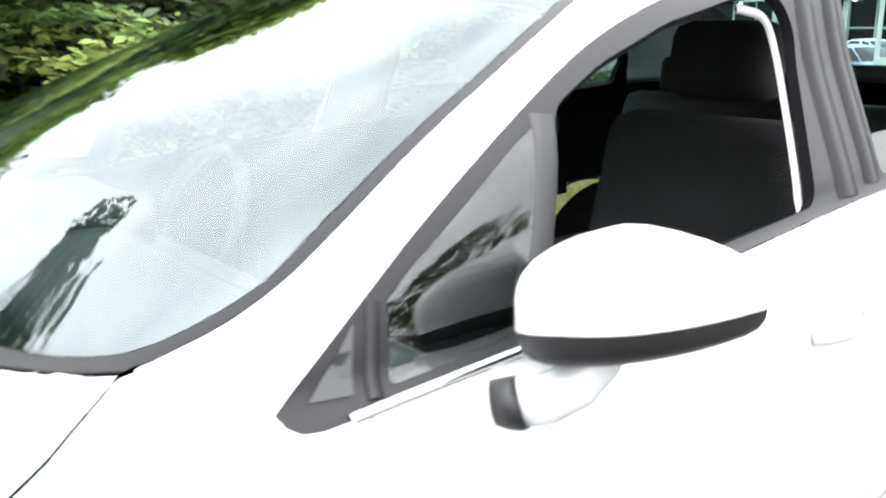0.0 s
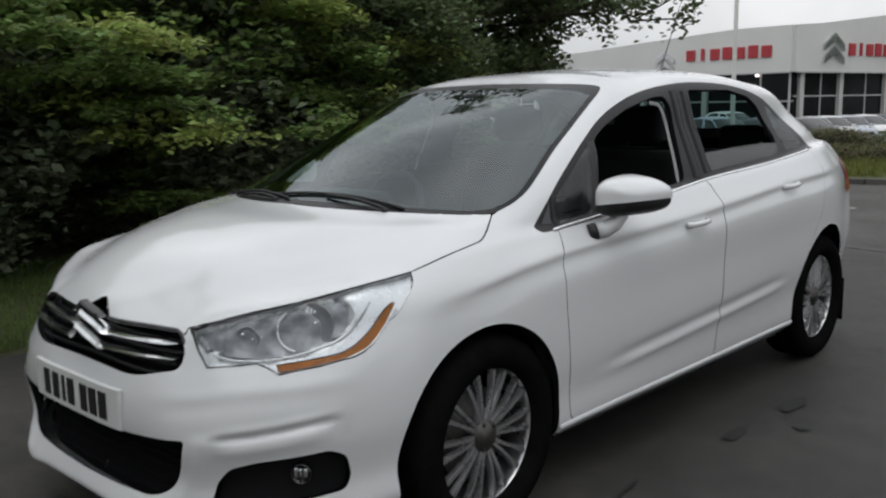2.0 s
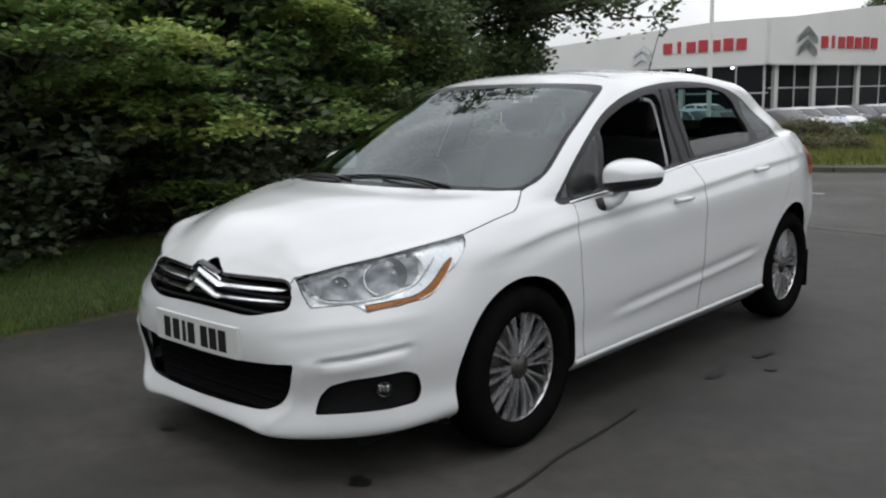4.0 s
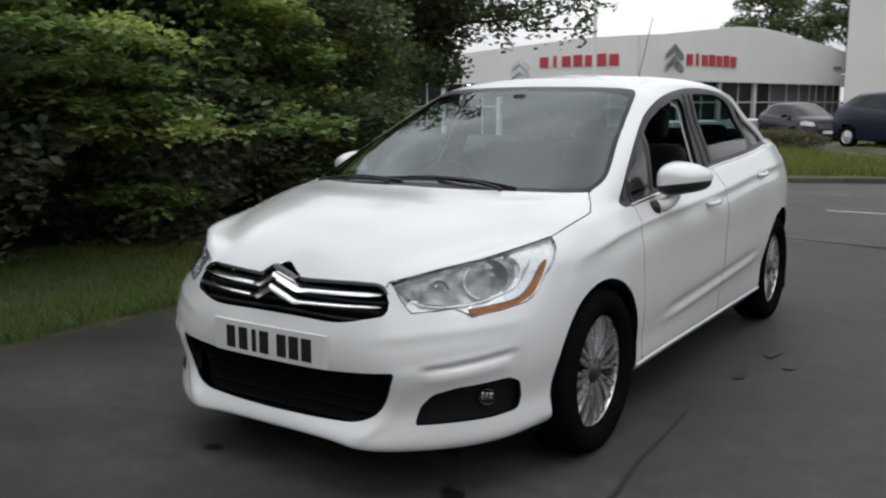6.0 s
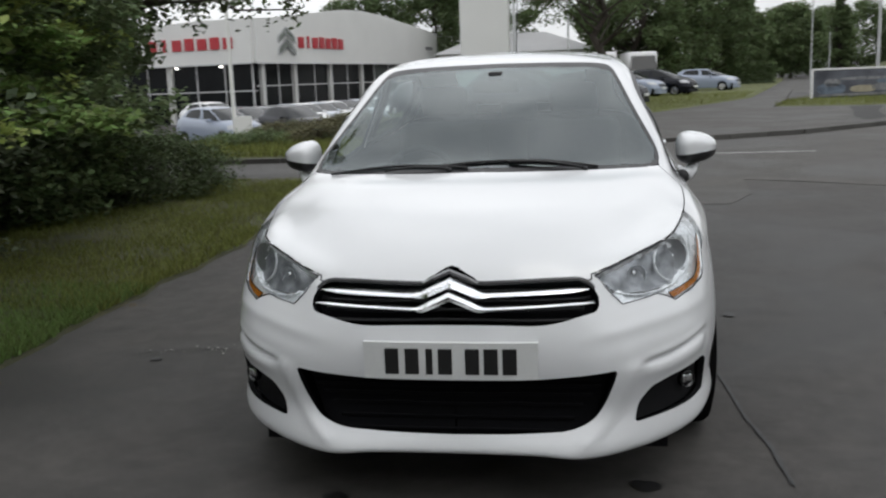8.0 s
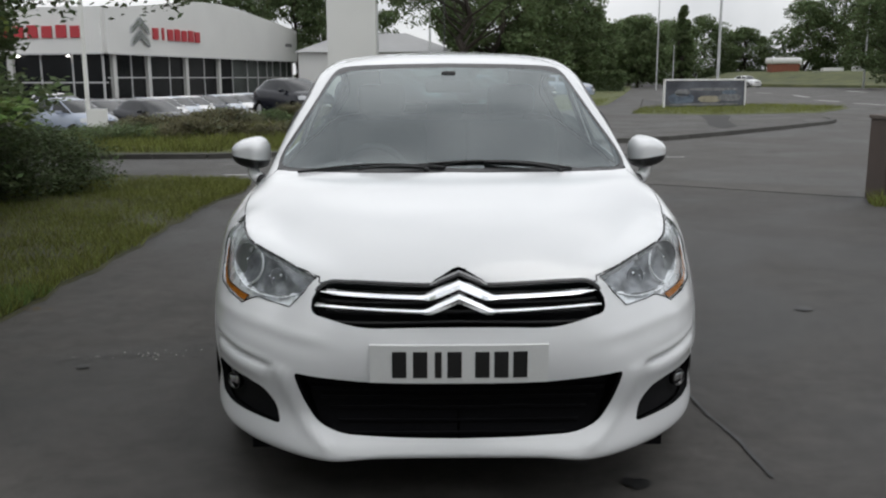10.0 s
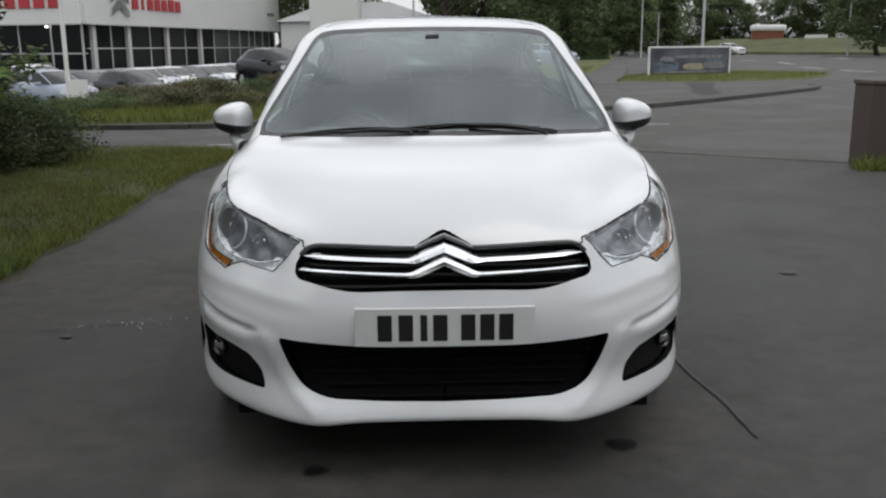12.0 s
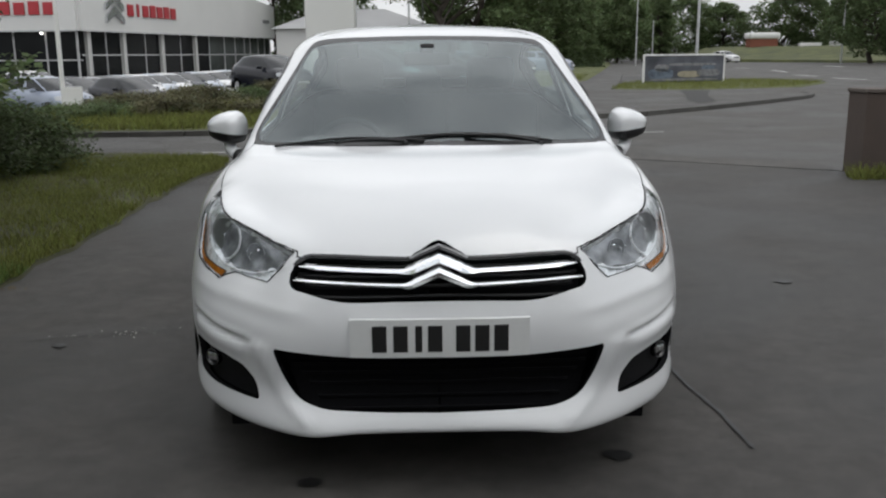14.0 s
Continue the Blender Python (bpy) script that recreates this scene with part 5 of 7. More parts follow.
# lower air intake with slats
b = bmesh.new()
for flip in (False, True):
    patch(b, "front", [(max(p[0], .004), p[1]) for p in apron if p[0] >= 0], -.06, flip, .03)
part("intake_back", b, M["void"], car, "", True)
for k in range(6):
    z = .284 + .026 * k
    w = .34 + .12 * min(1, k / 4)
    b = bmesh.new()
    pts = []
    for x in np.linspace(-w, w, 27):
        p, n = on_skin("front", max(abs(x), .03), z, -.046)
        pts.append((math.copysign(p.x, x) if abs(x) > .03 else x, p.y, p.z))
    tube(b, pts, .0045, 6)
    part("intake_slat", b, M["void"], car, "", True)

# fog lamp recesses, each with a small lamp
for flip in (False, True):
    b = bmesh.new()
    patch(b, "corner", fogrec, -.03, flip, .025)
    part("fog_recess", b, M["recess"], car, "black fog lamp recess", True)
    p, n = on_skin("corner", -.532, .366, -.020)
    m = Matrix.Translation((-p.x if flip else p.x, p.y, p.z)) @ pose(0, 0, 0, 0, 0, 55 if flip else -55)
    b = bmesh.new()
    lathe(b, [(.001, -.004), (.010, .0), (.018, .006), (.024, .016), (.027, .020), (.029, .014), (.029, 0)], 24, m @ pose(0, 0, 0, 0, 0, 0) @ Matrix.Diagonal((1, 1, 1, 1)) @ pose(0, 0, 0, 0, 0, 180 if flip else 0))
    fog = part("fog_lamp", b, M["gloss_black"], car, "small round dark fog lamp", True)
    b = bmesh.new()
    turned = m @ pose(0, 0, 0, 0, 0, 180 if flip else 0)
    for dy, hw, hh in ((-.014, .0055, .013), (-.001, .004, .011), (.013, .0065, .012)):
        box(b, .010, .017, dy - hw, dy + hw, -hh + .003, hh + .003, turned, .0025)
    part("bulb_shield", b, M["chrome"], fog, "", True)

# headlights: chrome bowls behind the lens, amber turn signal along the outer edge
lamp_in = lamp
lamp_core = smooth_line([(-.828, .731), (-.729, .762), (-.59, .793), (-.447, .818)]) + smooth_line([(-.424, .792), (-.416, .760), (-.434, .730), (-.505, .700), (-.614, .681), (-.734, .680), (-.785, .690)])
amber = smooth_line([(-.310, .790), (-.322, .760), (-.336, .734), (-.370, .690), (-.408, .671), (-.49, .656), (-.588, .643)]) + smooth_line([(-.600, .660), (-.508, .670), (-.425, .684), (-.377, .719), (-.337, .774), (-.318, .792)])
for lens_ob, flip in zip(lens, (False, True)):
    def dish(a, b_):
        return -.012 - .006 * (0.5 + 0.5 * math.sin(a * 41 + b_ * 17)) - (.03 if inside(lamp_core, a, b_) else 0)
    b = bmesh.new()
    patch(b, "corner", lamp_in, 0, flip, .012, dish)
    part("reflector", b, M["lamp_chrome"], lens_ob, "chrome headlight housing", True)
    b = bmesh.new()
    rim_a = [on_skin("corner", u_, v_, -.001)[0] for u_, v_ in lamp]
    rim_b = [on_skin("corner", u_, v_, -.022)[0] for u_, v_ in lamp]
    wa = [b.verts.new((-p_.x if flip else p_.x, p_.y, p_.z)) for p_ in rim_a]
    wb = [b.verts.new((-p_.x if flip else p_.x, p_.y, p_.z)) for p_ in rim_b]
    for k_ in range(len(wa)):
        b.faces.new((wa[k_ - 1], wa[k_], wb[k_], wb[k_ - 1]))
    part("lamp_wall", b, M["lamp_grey"], lens_ob, "", True)
    b = bmesh.new()
    patch(b, "corner", amber, -.006, flip, .008)
    part("indicator", b, M["amber"], lens_ob, "brown amber indicator lens", True)
    b = bmesh.new()
    strip(b, "corner", amber[len(amber) // 2 + 1:][::-1], .0032, -.004, flip, .002)
    part("indicator_seal", b, M["black_plastic"], lens_ob)
    b = bmesh.new()
    strip(b, "corner", [(u_ + .003, v_ - .002) for u_, v_ in amber[:len(amber) // 2 - 6]], .006, -.004, flip, .003)
    part("indicator_edge", b, M["lamp_chrome"], lens_ob, "", True)
    b = bmesh.new()
    patch(b, "corner", lamp_core, -.026, flip, .015, lambda a, c: -.004 * math.sin(a * 60) * math.sin(c * 90))
    part("lamp_recess", b, M["lamp_dark"], lens_ob, "grey lamp chamber", True)
    for k_ in range(4):
        b = bmesh.new()
        patch(b, "corner", [(-.532 + .010 * k_, .782), (-.527 + .010 * k_, .783), (-.525 + .010 * k_, .803), (-.530 + .010 * k_, .802)], -.016, flip, .02)
        part("chrome_rib", b, M["lamp_chrome"], lens_ob, "", True)
    b = bmesh.new()
    strip(b, "corner", smooth_line([(-.588, .790), (-.606, .758), (-.602, .720), (-.572, .696), (-.556, .692)], 5), .006, -.015, flip)
    part("chamber_divider", b, M["lamp_chrome"], lens_ob, "bright edge between the two lamp chambers", True)
    for s0, z0, r, deep in ((-.512, .752, .058, .014), (-.690, .722, .032, .020)):
        p, n = on_skin("corner", s0, z0, -.020)
        turn = pose(0, 0, 0, 0, 0, -62)
        b = bmesh.new()
        lathe(b, [(r, 0), (r * 1.02, -.004), (r * .96, -.006), (r * .8, -.4 * deep), (r * .5, -.8 * deep), (r * .25, -deep), (.001, -deep * 1.03)], 32, Matrix.Translation(p) @ turn)
        if flip:
            bmesh.ops.transform(b, matrix=Matrix.Diagonal((-1, 1, 1, 1)), verts=b.verts)
            bmesh.ops.reverse_faces(b, faces=b.faces)
        part("lamp_bowl", b, M["bowl"], lens_ob, "round chrome lamp bowl", True)
    for s0, z0, r in ((-.702, .732, .0065), (-.672, .720, .0045), (-.650, .724, .004), (-.505, .755, .005)):
        p, n = on_skin("corner", s0, z0, -.018)
        b = bmesh.new()
        bmesh.ops.create_uvsphere(b, u_segments=10, v_segments=6, radius=r, matrix=Matrix.Translation((-p.x if flip else p.x, p.y, p.z)))
        part("bulb", b, M["chrome"], lens_ob, "", True)
    b = bmesh.new()
    for line in (lamp[:20], [q_ for q_ in lamp[21:] if q_[0] < -.37] + lamp[:1]):
        strip(b, "corner", line, .0034, .0016, flip, .002)
    part("headlight_seal", b, M["black_plastic"], lens_ob, "", True)
    b = bmesh.new()
    strip(b, "corner", smooth_line([(-.436, .812), (-.416, .790), (-.408, .760), (-.426, .724), (-.502, .693), (-.612, .673), (-.734, .671), (-.790, .684)], 5), .007, -.010, flip)
    part("chrome_edge", b, M["lamp_chrome"], lens_ob, "", True)
    b = bmesh.new()
    strip(b, "corner", smooth_line([(-.372, .800), (-.392, .762), (-.428, .722), (-.480, .698)], 5), .006, -.0105, flip, .002)
    part("reflector_groove", b, M["lamp_grey"], lens_ob, "", True)

# number plate with plain bars for its characters, bent a little to the bumper
def plate_y(x):
    return on_skin("front", max(abs(x), .002), .50)[0].y


def bent(x0, x1, z0, z1, front, back, n):
    b_ = bmesh.new()
    rows = []
    for x in np.linspace(x0, x1, n):
        y = plate_y(x)
        rows.append([b_.verts.new((x, y - d, z)) for d, z in ((back, z0), (front, z0 + .002), (front, z1 - .002), (back, z1))])
    for q, r in zip(rows, rows[1:]):
        for k in range(4):
            b_.faces.new((q[k], r[k], r[(k + 1) % 4], q[(k + 1) % 4]))
    b_.faces.new(rows[0][::-1])
    b_.faces.new(rows[-1])
    bmesh.ops.recalc_face_normals(b_, faces=b_.faces)
    return b_


plate_ob = part("number_plate", bent(-.264, .264, .446, .564, .012, .001, 15), M["plate"], car, "white number plate with dark bars")
for k, x in enumerate((-.177, -.115, -.062, -.014, .068, .124, .180)):
    w = .010 if k == 2 else .021
    part("plate_bar", bent(x - w, x + w, .463, .544, .0145, .0115, 3), M["plate_ink"], plate_ob)

# rear lamps
for flip in (False, True):
    b = bmesh.new()
    patch(b, "side", rounded([(1.74, .82), (1.90, .83), (1.88, 1.0), (1.78, .99)], .03), .006, flip, .03)
    part("tail_lamp", b, M["red_lens"], car, "red tail lamp", True)

# door handles: a cup with a bar across it
for flip in (False, True):
    for y, z in ((-.03, .846), (.865, .922)):
        p, n = on_skin("side", y, z, 0)
        b = bmesh.new()
        patch(b, "side", [(y + .075 * math.cos(t) + .0, z + .006 + .030 * math.sin(t)) for t in np.linspace(0, 2 * math.pi, 20, endpoint=False)], .0015, flip, .02)
        cup = part("handle_cup", b, M["paint"], car, "", True)
        b = bmesh.new()
        s = -1 if flip else 1
        bar = [(s * (p.x + o), y + d, z + .008 * (d + .1) / .2 + .002) for d, o in ((-.082, .004), (-.068, .018), (-.032, .027), (.024, .028), (.060, .022), (.080, .006))]
        tube(b, bar, .0115, 8)
        part("door_handle", b, M["paint"], car, "white pull handle", True)

# mirrors: shell, dark lower band, stalk with a dark foot
def mirror_shell(b_, lo, hi, grow=0.0):
    n, k = 28, 18
    rows = []
    for i in range(k + 1):
        a = math.pi * (lo + (hi - lo) * i / k)
        row = []
        for j in range(n):
            t = 2 * math.pi * j / n
            cx, cz = math.cos(t), math.sin(t)
            sx = abs(cx) ** .8 * math.copysign(1, cx)
            r = math.sin(a) ** .62 if 0 < a < math.pi else 0
            x = .908 + (.095 + grow) * sx * r
            z = 1.010 + (.060 + (.018 if cz < 0 else 0) + grow) * math.copysign(abs(cz) ** (.95 if cz > 0 else .45), cz) * (r if cz > 0 else r ** .4) * (1 - (.32 if cz > 0 else .18) * sx)
            y = -.505 - .170 * math.cos(a) * (1.0 if a < math.pi / 2 else .22) + .05 * sx * r
            row.append(b_.verts.new((x, y, z)))
        rows.append(row)
    for q, r in zip(rows, rows[1:]):
        for j in range(n):
            try:
                b_.faces.new((q[j], q[(j + 1) % n], r[(j + 1) % n], r[j]))
            except ValueError:
                pass
    bmesh.ops.remove_doubles(b_, verts=b_.verts, dist=1e-5)
    bmesh.ops.recalc_face_normals(b_, faces=b_.faces)
    return b_


for flip in (False, True):
    mk = Matrix.Diagonal((-1, 1, 1, 1)) if flip else Matrix.Identity(4)
    b = mirror_shell(bmesh.new(), 0.0, 0.62)
    bmesh.ops.bisect_plane(b, geom=b.verts[:] + b.edges[:] + b.faces[:], plane_co=(.9, -.5, .981), plane_no=(-.13, .02, 1), clear_inner=True)
    bmesh.ops.transform(b, matrix=mk, verts=b.verts)
    bmesh.ops.recalc_face_normals(b, faces=b.faces)
    mirror = part("door_mirror", b, M["paint"], car, "white door mirror shell with dark lower band", True)
    b = mirror_shell(bmesh.new(), 0.0, 1.0, -.003)
    bmesh.ops.bisect_plane(b, geom=b.verts[:] + b.edges[:] + b.faces[:], plane_co=(.9, -.5, .981), plane_no=(-.13, .02, 1), clear_outer=True)
    bmesh.ops.transform(b, matrix=mk, verts=b.verts)
    bmesh.ops.recalc_face_normals(b, faces=b.faces)
    part("mirror_band", b, M["black_plastic"], mirror, "black lower band of the mirror", True)
    b = mirror_shell(bmesh.new(), 0.55, 1.0, -.004)
    bmesh.ops.transform(b, matrix=mk, verts=b.verts)
    bmesh.ops.recalc_face_normals(b, faces=b.faces)
    part("mirror_rim", b, M["black_plastic"], mirror, "", True)
    b = bmesh.new()
    s = -1 if flip else 1
    tube(b, [(s * .836, -.664, .888), (s * .860, -.644, .894), (s * .878, -.620, .910), (s * .888, -.598, .935), (s * .892, -.580, .965)], .029, 16, .026)
    part("mirror_stalk", b, M["paint"], mirror, "", True)
    b = bmesh.new()
    tube(b, [(s * .818, -.682, .880), (s * .832, -.670, .885), (s * .839, -.663, .888)], .0315, 18, .0305)
    part("stalk_foot", b, M["black_plastic"], mirror, "", True)

# wipers at the foot of the windscreen: blade, arm and pivot cap
def on_screen(x, y, out):
    p_, n_ = on_skin("top", max(abs(x), .002), y, out)
    return (math.copysign(p_.x, x), p_.y, p_.z)


for (xa, ya), (xb, yb), (xp, yp), (xm, ym) in (((-.14, -1.270), (.46, -1.208), (.41, -1.247), (.12, -1.252)), ((-.60, -1.165), (-.03, -1.300), (-.10, -1.306), (-.36, -1.262))):
    b = bmesh.new()
    tube(b, [on_screen(xa + (xb - xa) * t, ya + (yb - ya) * t + .006 * math.sin(math.pi * t), .006) for t in np.linspace(0, 1, 14)], .0055, 6)
    wiper = part("wiper", b, M["black_plastic"], car, "black windscreen wiper", True)
    b = bmesh.new()
    tube(b, [on_screen(xp + (xm - xp) * t, yp + (ym - yp) * t, .008 + .006 * math.sin(math.pi * t)) for t in np.linspace(0, 1, 9)], .0065, 6, .005)
    part("wiper_arm", b, M["black_plastic"], wiper, "", True)
    b = bmesh.new()
    px, py, pz = on_screen(xp, yp, .0)
    tube(b, [(px, py, pz - .01), (px, py, pz + .006), (px, py, pz + .010)], .014, 12, .008)
    part("pivot_cap", b, M["black_plastic"], wiper, "", True)
# aerial on the roof
b = bmesh.new()
tube(b, [(0, 1.16, 1.452), (0, 1.19, 1.475)], .018, 10, .010)
tube(b, [(0, 1.19, 1.475), (0, 1.40, 1.86)], .0035, 6, .002)
part("aerial", b, M["black_plastic"], car, "thin black roof aerial")


# mud flaps behind the rear wheels
for s in (1, -1):
    b = bmesh.new()
    box(b, min(s * .66, s * .84), max(s * .66, s * .84), 1.715, 1.727, .13, .36, None, .004)
    part("mud_flap", b, M["rubber"], car, "black rubber mud flap")


# wheels
def wheel(x, y, side):
    w = new("wheel")
    w.parent = car
    b_ = bmesh.new()
    lathe(b_, [(.212, .062), (.225, .088), (.262, .098), (.298, .088), (.311, .072), (.316, .05), (.316, -.07), (.305, -.095), (.215, -.08)], 56)
    part("tyre", b_, M["rubber"], w, "black tyre", True)
    b_ = bmesh.new()
    lathe(b_, [(.213, -.07), (.207, 0), (.209, .05), (.215, .067), (.220, .070), (.222, .064), (.216, .06)], 56)
    part("rim", b_, M["alloy"], w, "silver alloy rim", True)
    b_ = bmesh.new()
    lathe(b_, [(.145, -.015), (.145, .0), (.07, .004), (.065, .02), (.001, .02)], 32)
    part("brake_disc", b_, M["disc"], w, "", True)
    for k in range(10):
        a0 = 2 * math.pi * k / 10
        b_ = bmesh.new()
        for off in (-.13, .13):
            pts = []
            for r, xx, ww in ((.040, .052, .010), (.09, .060, .0085), (.15, .062, .0085), (.207, .060, .012)):
                a = a0 + off * (0.75 + .25 * r / .2)
                pts.append((r, xx, ww, a))
            rows = []
            for r, xx, ww, a in pts:
                t = Vector((0, -math.sin(a), math.cos(a)))
                c = Vector((0, math.cos(a), math.sin(a))) * r
                rows.append([b_.verts.new(c + t * ww + Vector((xx - .018, 0, 0))), b_.verts.new(c + t * ww * .6 + Vector((xx, 0, 0))), b_.verts.new(c - t * ww * .6 + Vector((xx, 0, 0))), b_.verts.new(c - t * ww + Vector((xx - .018, 0, 0)))])
            for q, r_ in zip(rows, rows[1:]):
                for j in range(3):
                    b_.faces.new((q[j], r_[j], r_[j + 1], q[j + 1]))
        bmesh.ops.recalc_face_normals(b_, faces=b_.faces)
        part("spoke", b_, M["alloy"], w)
    b_ = bmesh.new()
    lathe(b_, [(.052, .04), (.050, .056), (.034, .060), (.030, .066), (.001, .068)], 24)
    part("hub_cap", b_, M["disc"], w, "", True)
    for k in range(5):
        a = 2 * math.pi * (k + .5) / 5
        b_ = bmesh.new()
        c = Vector((.05, .040 * math.cos(a), .040 * math.sin(a)))
        tube(b_, [c, c + Vector((.012, 0, 0))], .007, 6)
        part("wheel_bolt", b_, M["disc"], w)
    w.matrix_basis = pose(x, y, .318, 0, 0, 0 if side > 0 else 180)


for s in (1, -1):
    wheel(s * .772, -1.238, s)
    wheel(s * .765, 1.363, s)

# cabin
b = bmesh.new()
box(b, -.70, .70, -1.02, -.72, .60, .93, None, .05)
box(b, -.66, .66, -.78, -.60, .62, .88, None, .05)
box(b, -.56, -.16, -.86, -.66, .86, .97, None, .03)
part("dashboard", b, M["dash"], car, "dark grey dashboard", True)
b = bmesh.new()
box(b, -.70, .70, -.9, 1.6, .24, .30)
part("cabin_floor", b, M["void"], car)
b = bmesh.new()
lathe(b, [(.175 + .014 * math.cos(t), .014 * math.sin(t)) for t in np.linspace(0, 2 * math.pi, 9)], 32, Matrix.Translation((-.36, -.50, .86)) @ pose(0, 0, 0, 0, 24, 90))
part("steering_wheel", b, M["dash"], car, "dark steering wheel", True)
for x in (-.36, .36):
    b = bmesh.new()
    box(b, x - .25, x + .25, -.30, .22, .38, .55, None, .06)
    part("front_seat_cushion", b, M["seat"], car, "black cloth seat cushion", True)
    b = bmesh.new()
    box(b, -.25, .25, -.07, .07, 0, .62, pose(x, .22, .50, -14), .06)
    back_ob = part("front_seat_back", b, M["seat"], car, "black cloth seat back", True)
    b = bmesh.new()
    box(b, -.13, .13, -.05, .05, 0, .17, pose(x, .39, 1.13, -8), .04)
    part("headrest", b, M["seat"], back_ob, "", True)
b = bmesh.new()
box(b, -.64, .64, .72, 1.15, .38, .58, None, .05)
box(b, -.64, .64, -.07, .07, 0, .58, pose(0, 1.18, .50, -16), .05)
part("rear_bench", b, M["seat"], car, "black cloth rear bench", True)
for x in (-.40, 0, .40):
    b = bmesh.new()
    box(b, -.12, .12, -.04, .04, 0, .14, pose(x, 1.34, 1.05, -8), .035)
    part("headrest", b, M["seat"], car, "", True)
b = bmesh.new()
box(b, -.11, .11, -.36, -.33, 1.265, 1.325, None, .012)
box(b, -.035, .035, -.37, -.29, 1.320, 1.365, None, .012)
part("interior_mirror", b, M["black_plastic"], car, "black interior mirror on the windscreen", True)

# ---------------------------------------------------------------- parked cars
car_paints = {}
for nm, c, r in (("black", (0.006, 0.007, 0.012), .2), ("silver", (0.42, 0.46, 0.52), .3), ("blue_grey", (0.25, 0.29, 0.37), .3), ("white", (0.7, 0.7, 0.7), .3), ("red", (0.25, 0.03, 0.03), .3), ("grey", (0.12, 0.12, 0.13), .3), ("blue", (0.03, 0.12, 0.30), .3), ("navy", (0.009, 0.013, 0.030), .25), ("maroon", (0.06, 0.015, 0.018), .25)):
    car_paints[nm] = mat(nm + "_paint", c, rough=r, var=0.06, coat=.6 if max(c) > .1 else .06, spec=.5 if max(c) > .1 else .25)
M["dark_glass"] = mat("car_dark_glass", (0.010, 0.012, 0.013), rough=0.08, var=0.2, spec=.3)
coarse = half_surface(4, 2, 1)


def far_car(colour, x, y, turn, label, tall=1.0, group=""):
    """A parked car: body, windows, lamps and wheels, from the same hull at a coarser step."""
    root = tagged(new("parked_car"), label, "car", group)
    nr, ncol = coarse.shape[:2]
    cells = {"body": [], "glass": [], "lamp": [], "tail": [], "grille": []}
    pts = np.concatenate([coarse.reshape(-1, 3), coarse.reshape(-1, 3) * (-1, 1, 1)]) * (1, 1, tall)
    for i in range(nr - 1):
        for j in range(ncol - 1):
            q = (i * ncol + j, i * ncol + j + 1, (i + 1) * ncol + j + 1, (i + 1) * ncol + j)
            c = coarse.reshape(-1, 3)[list(q)].mean(0)
            if c[0] > .5 and min(math.hypot(c[1] + 1.25, c[2] - .32), math.hypot(c[1] - 1.36, c[2] - .32)) < .33:
                continue
            u, v = j / 4, i / 2
            kind = "body"
            if 8 <= v < 10 and (u < 4.2 or 6 <= u < 7 or 7.2 <= u < 9 or u >= 10.5 or 4.8 <= u < 6):
                kind = "glass"
            elif 4.4 <= v < 5.5 and 2.2 <= u < 4:
                kind = "lamp"
            elif 4 <= v < 6 and 9.8 <= u < 10.8:
                kind = "tail"
            elif 4 <= v < 5 and u < 1.6:
                kind = "grille"
            cells[kind].append(q)
            n0 = nr * ncol
            cells[kind].append(tuple(n0 + k for k in q[::-1]))
    for kind, name, material in (("body", "body", car_paints[colour]), ("glass", "glasshouse", M["dark_glass"]), ("lamp", "headlight", M["lamp_grey"]), ("tail", "tail_lamp", M["red_lens"]), ("grille", "grille", M["black_plastic"])):
        for half in ((cells[kind][0::2], cells[kind][1::2]) if kind in ("lamp", "tail") else (cells[kind],)):
          f = np.array(half)
          ids, inv = np.unique(f, return_inverse=True)
          ob = array_mesh(name, pts[ids], inv.reshape(f.shape), material, root)
          ob.data.polygons.foreach_set("use_smooth", [True] * len(ob.data.polygons))
    b_ = bmesh.new()
    box(b_, -.78, .78, -1.9, 1.95, .20, .5)
    part("underbody", b_, M["void"], root)
    b_ = bmesh.new()
    box(b_, -.26, .26, -2.15, -2.12, .45, .56)
    part("number_plate", b_, M["plate"], root)
    for sx in (1, -1):
        b_ = bmesh.new()
        box(b_, sx * .92 - .10, sx * .92 + .10, -.58, -.42, .95 * tall, 1.07 * tall, None, .04)
        part("door_mirror", b_, car_paints[colour], root, "", True)
        for sy in (-1.25, 1.36):
            m = Matrix.Translation((sx * .77, sy, .315)) @ pose(0, 0, 0, 0, 0, 0 if sx > 0 else 180)
            b_ = bmesh.new()
            lathe(b_, [(.2, .07), (.22, .095), (.29, .09), (.315, .06), (.315, -.09), (.2, -.09)], 24, m)
            w = part("wheel", b_, M["rubber"], root, "", True)
            b_ = bmesh.new()
            lathe(b_, [(.205, .07), (.19, .05), (.06, .06), (.001, .065)], 10, m)
            part("hub_cap", b_, M["alloy"], w)
    root.matrix_basis = pose(x, y, float(height(x, y)), 0, 0, turn)
    return root


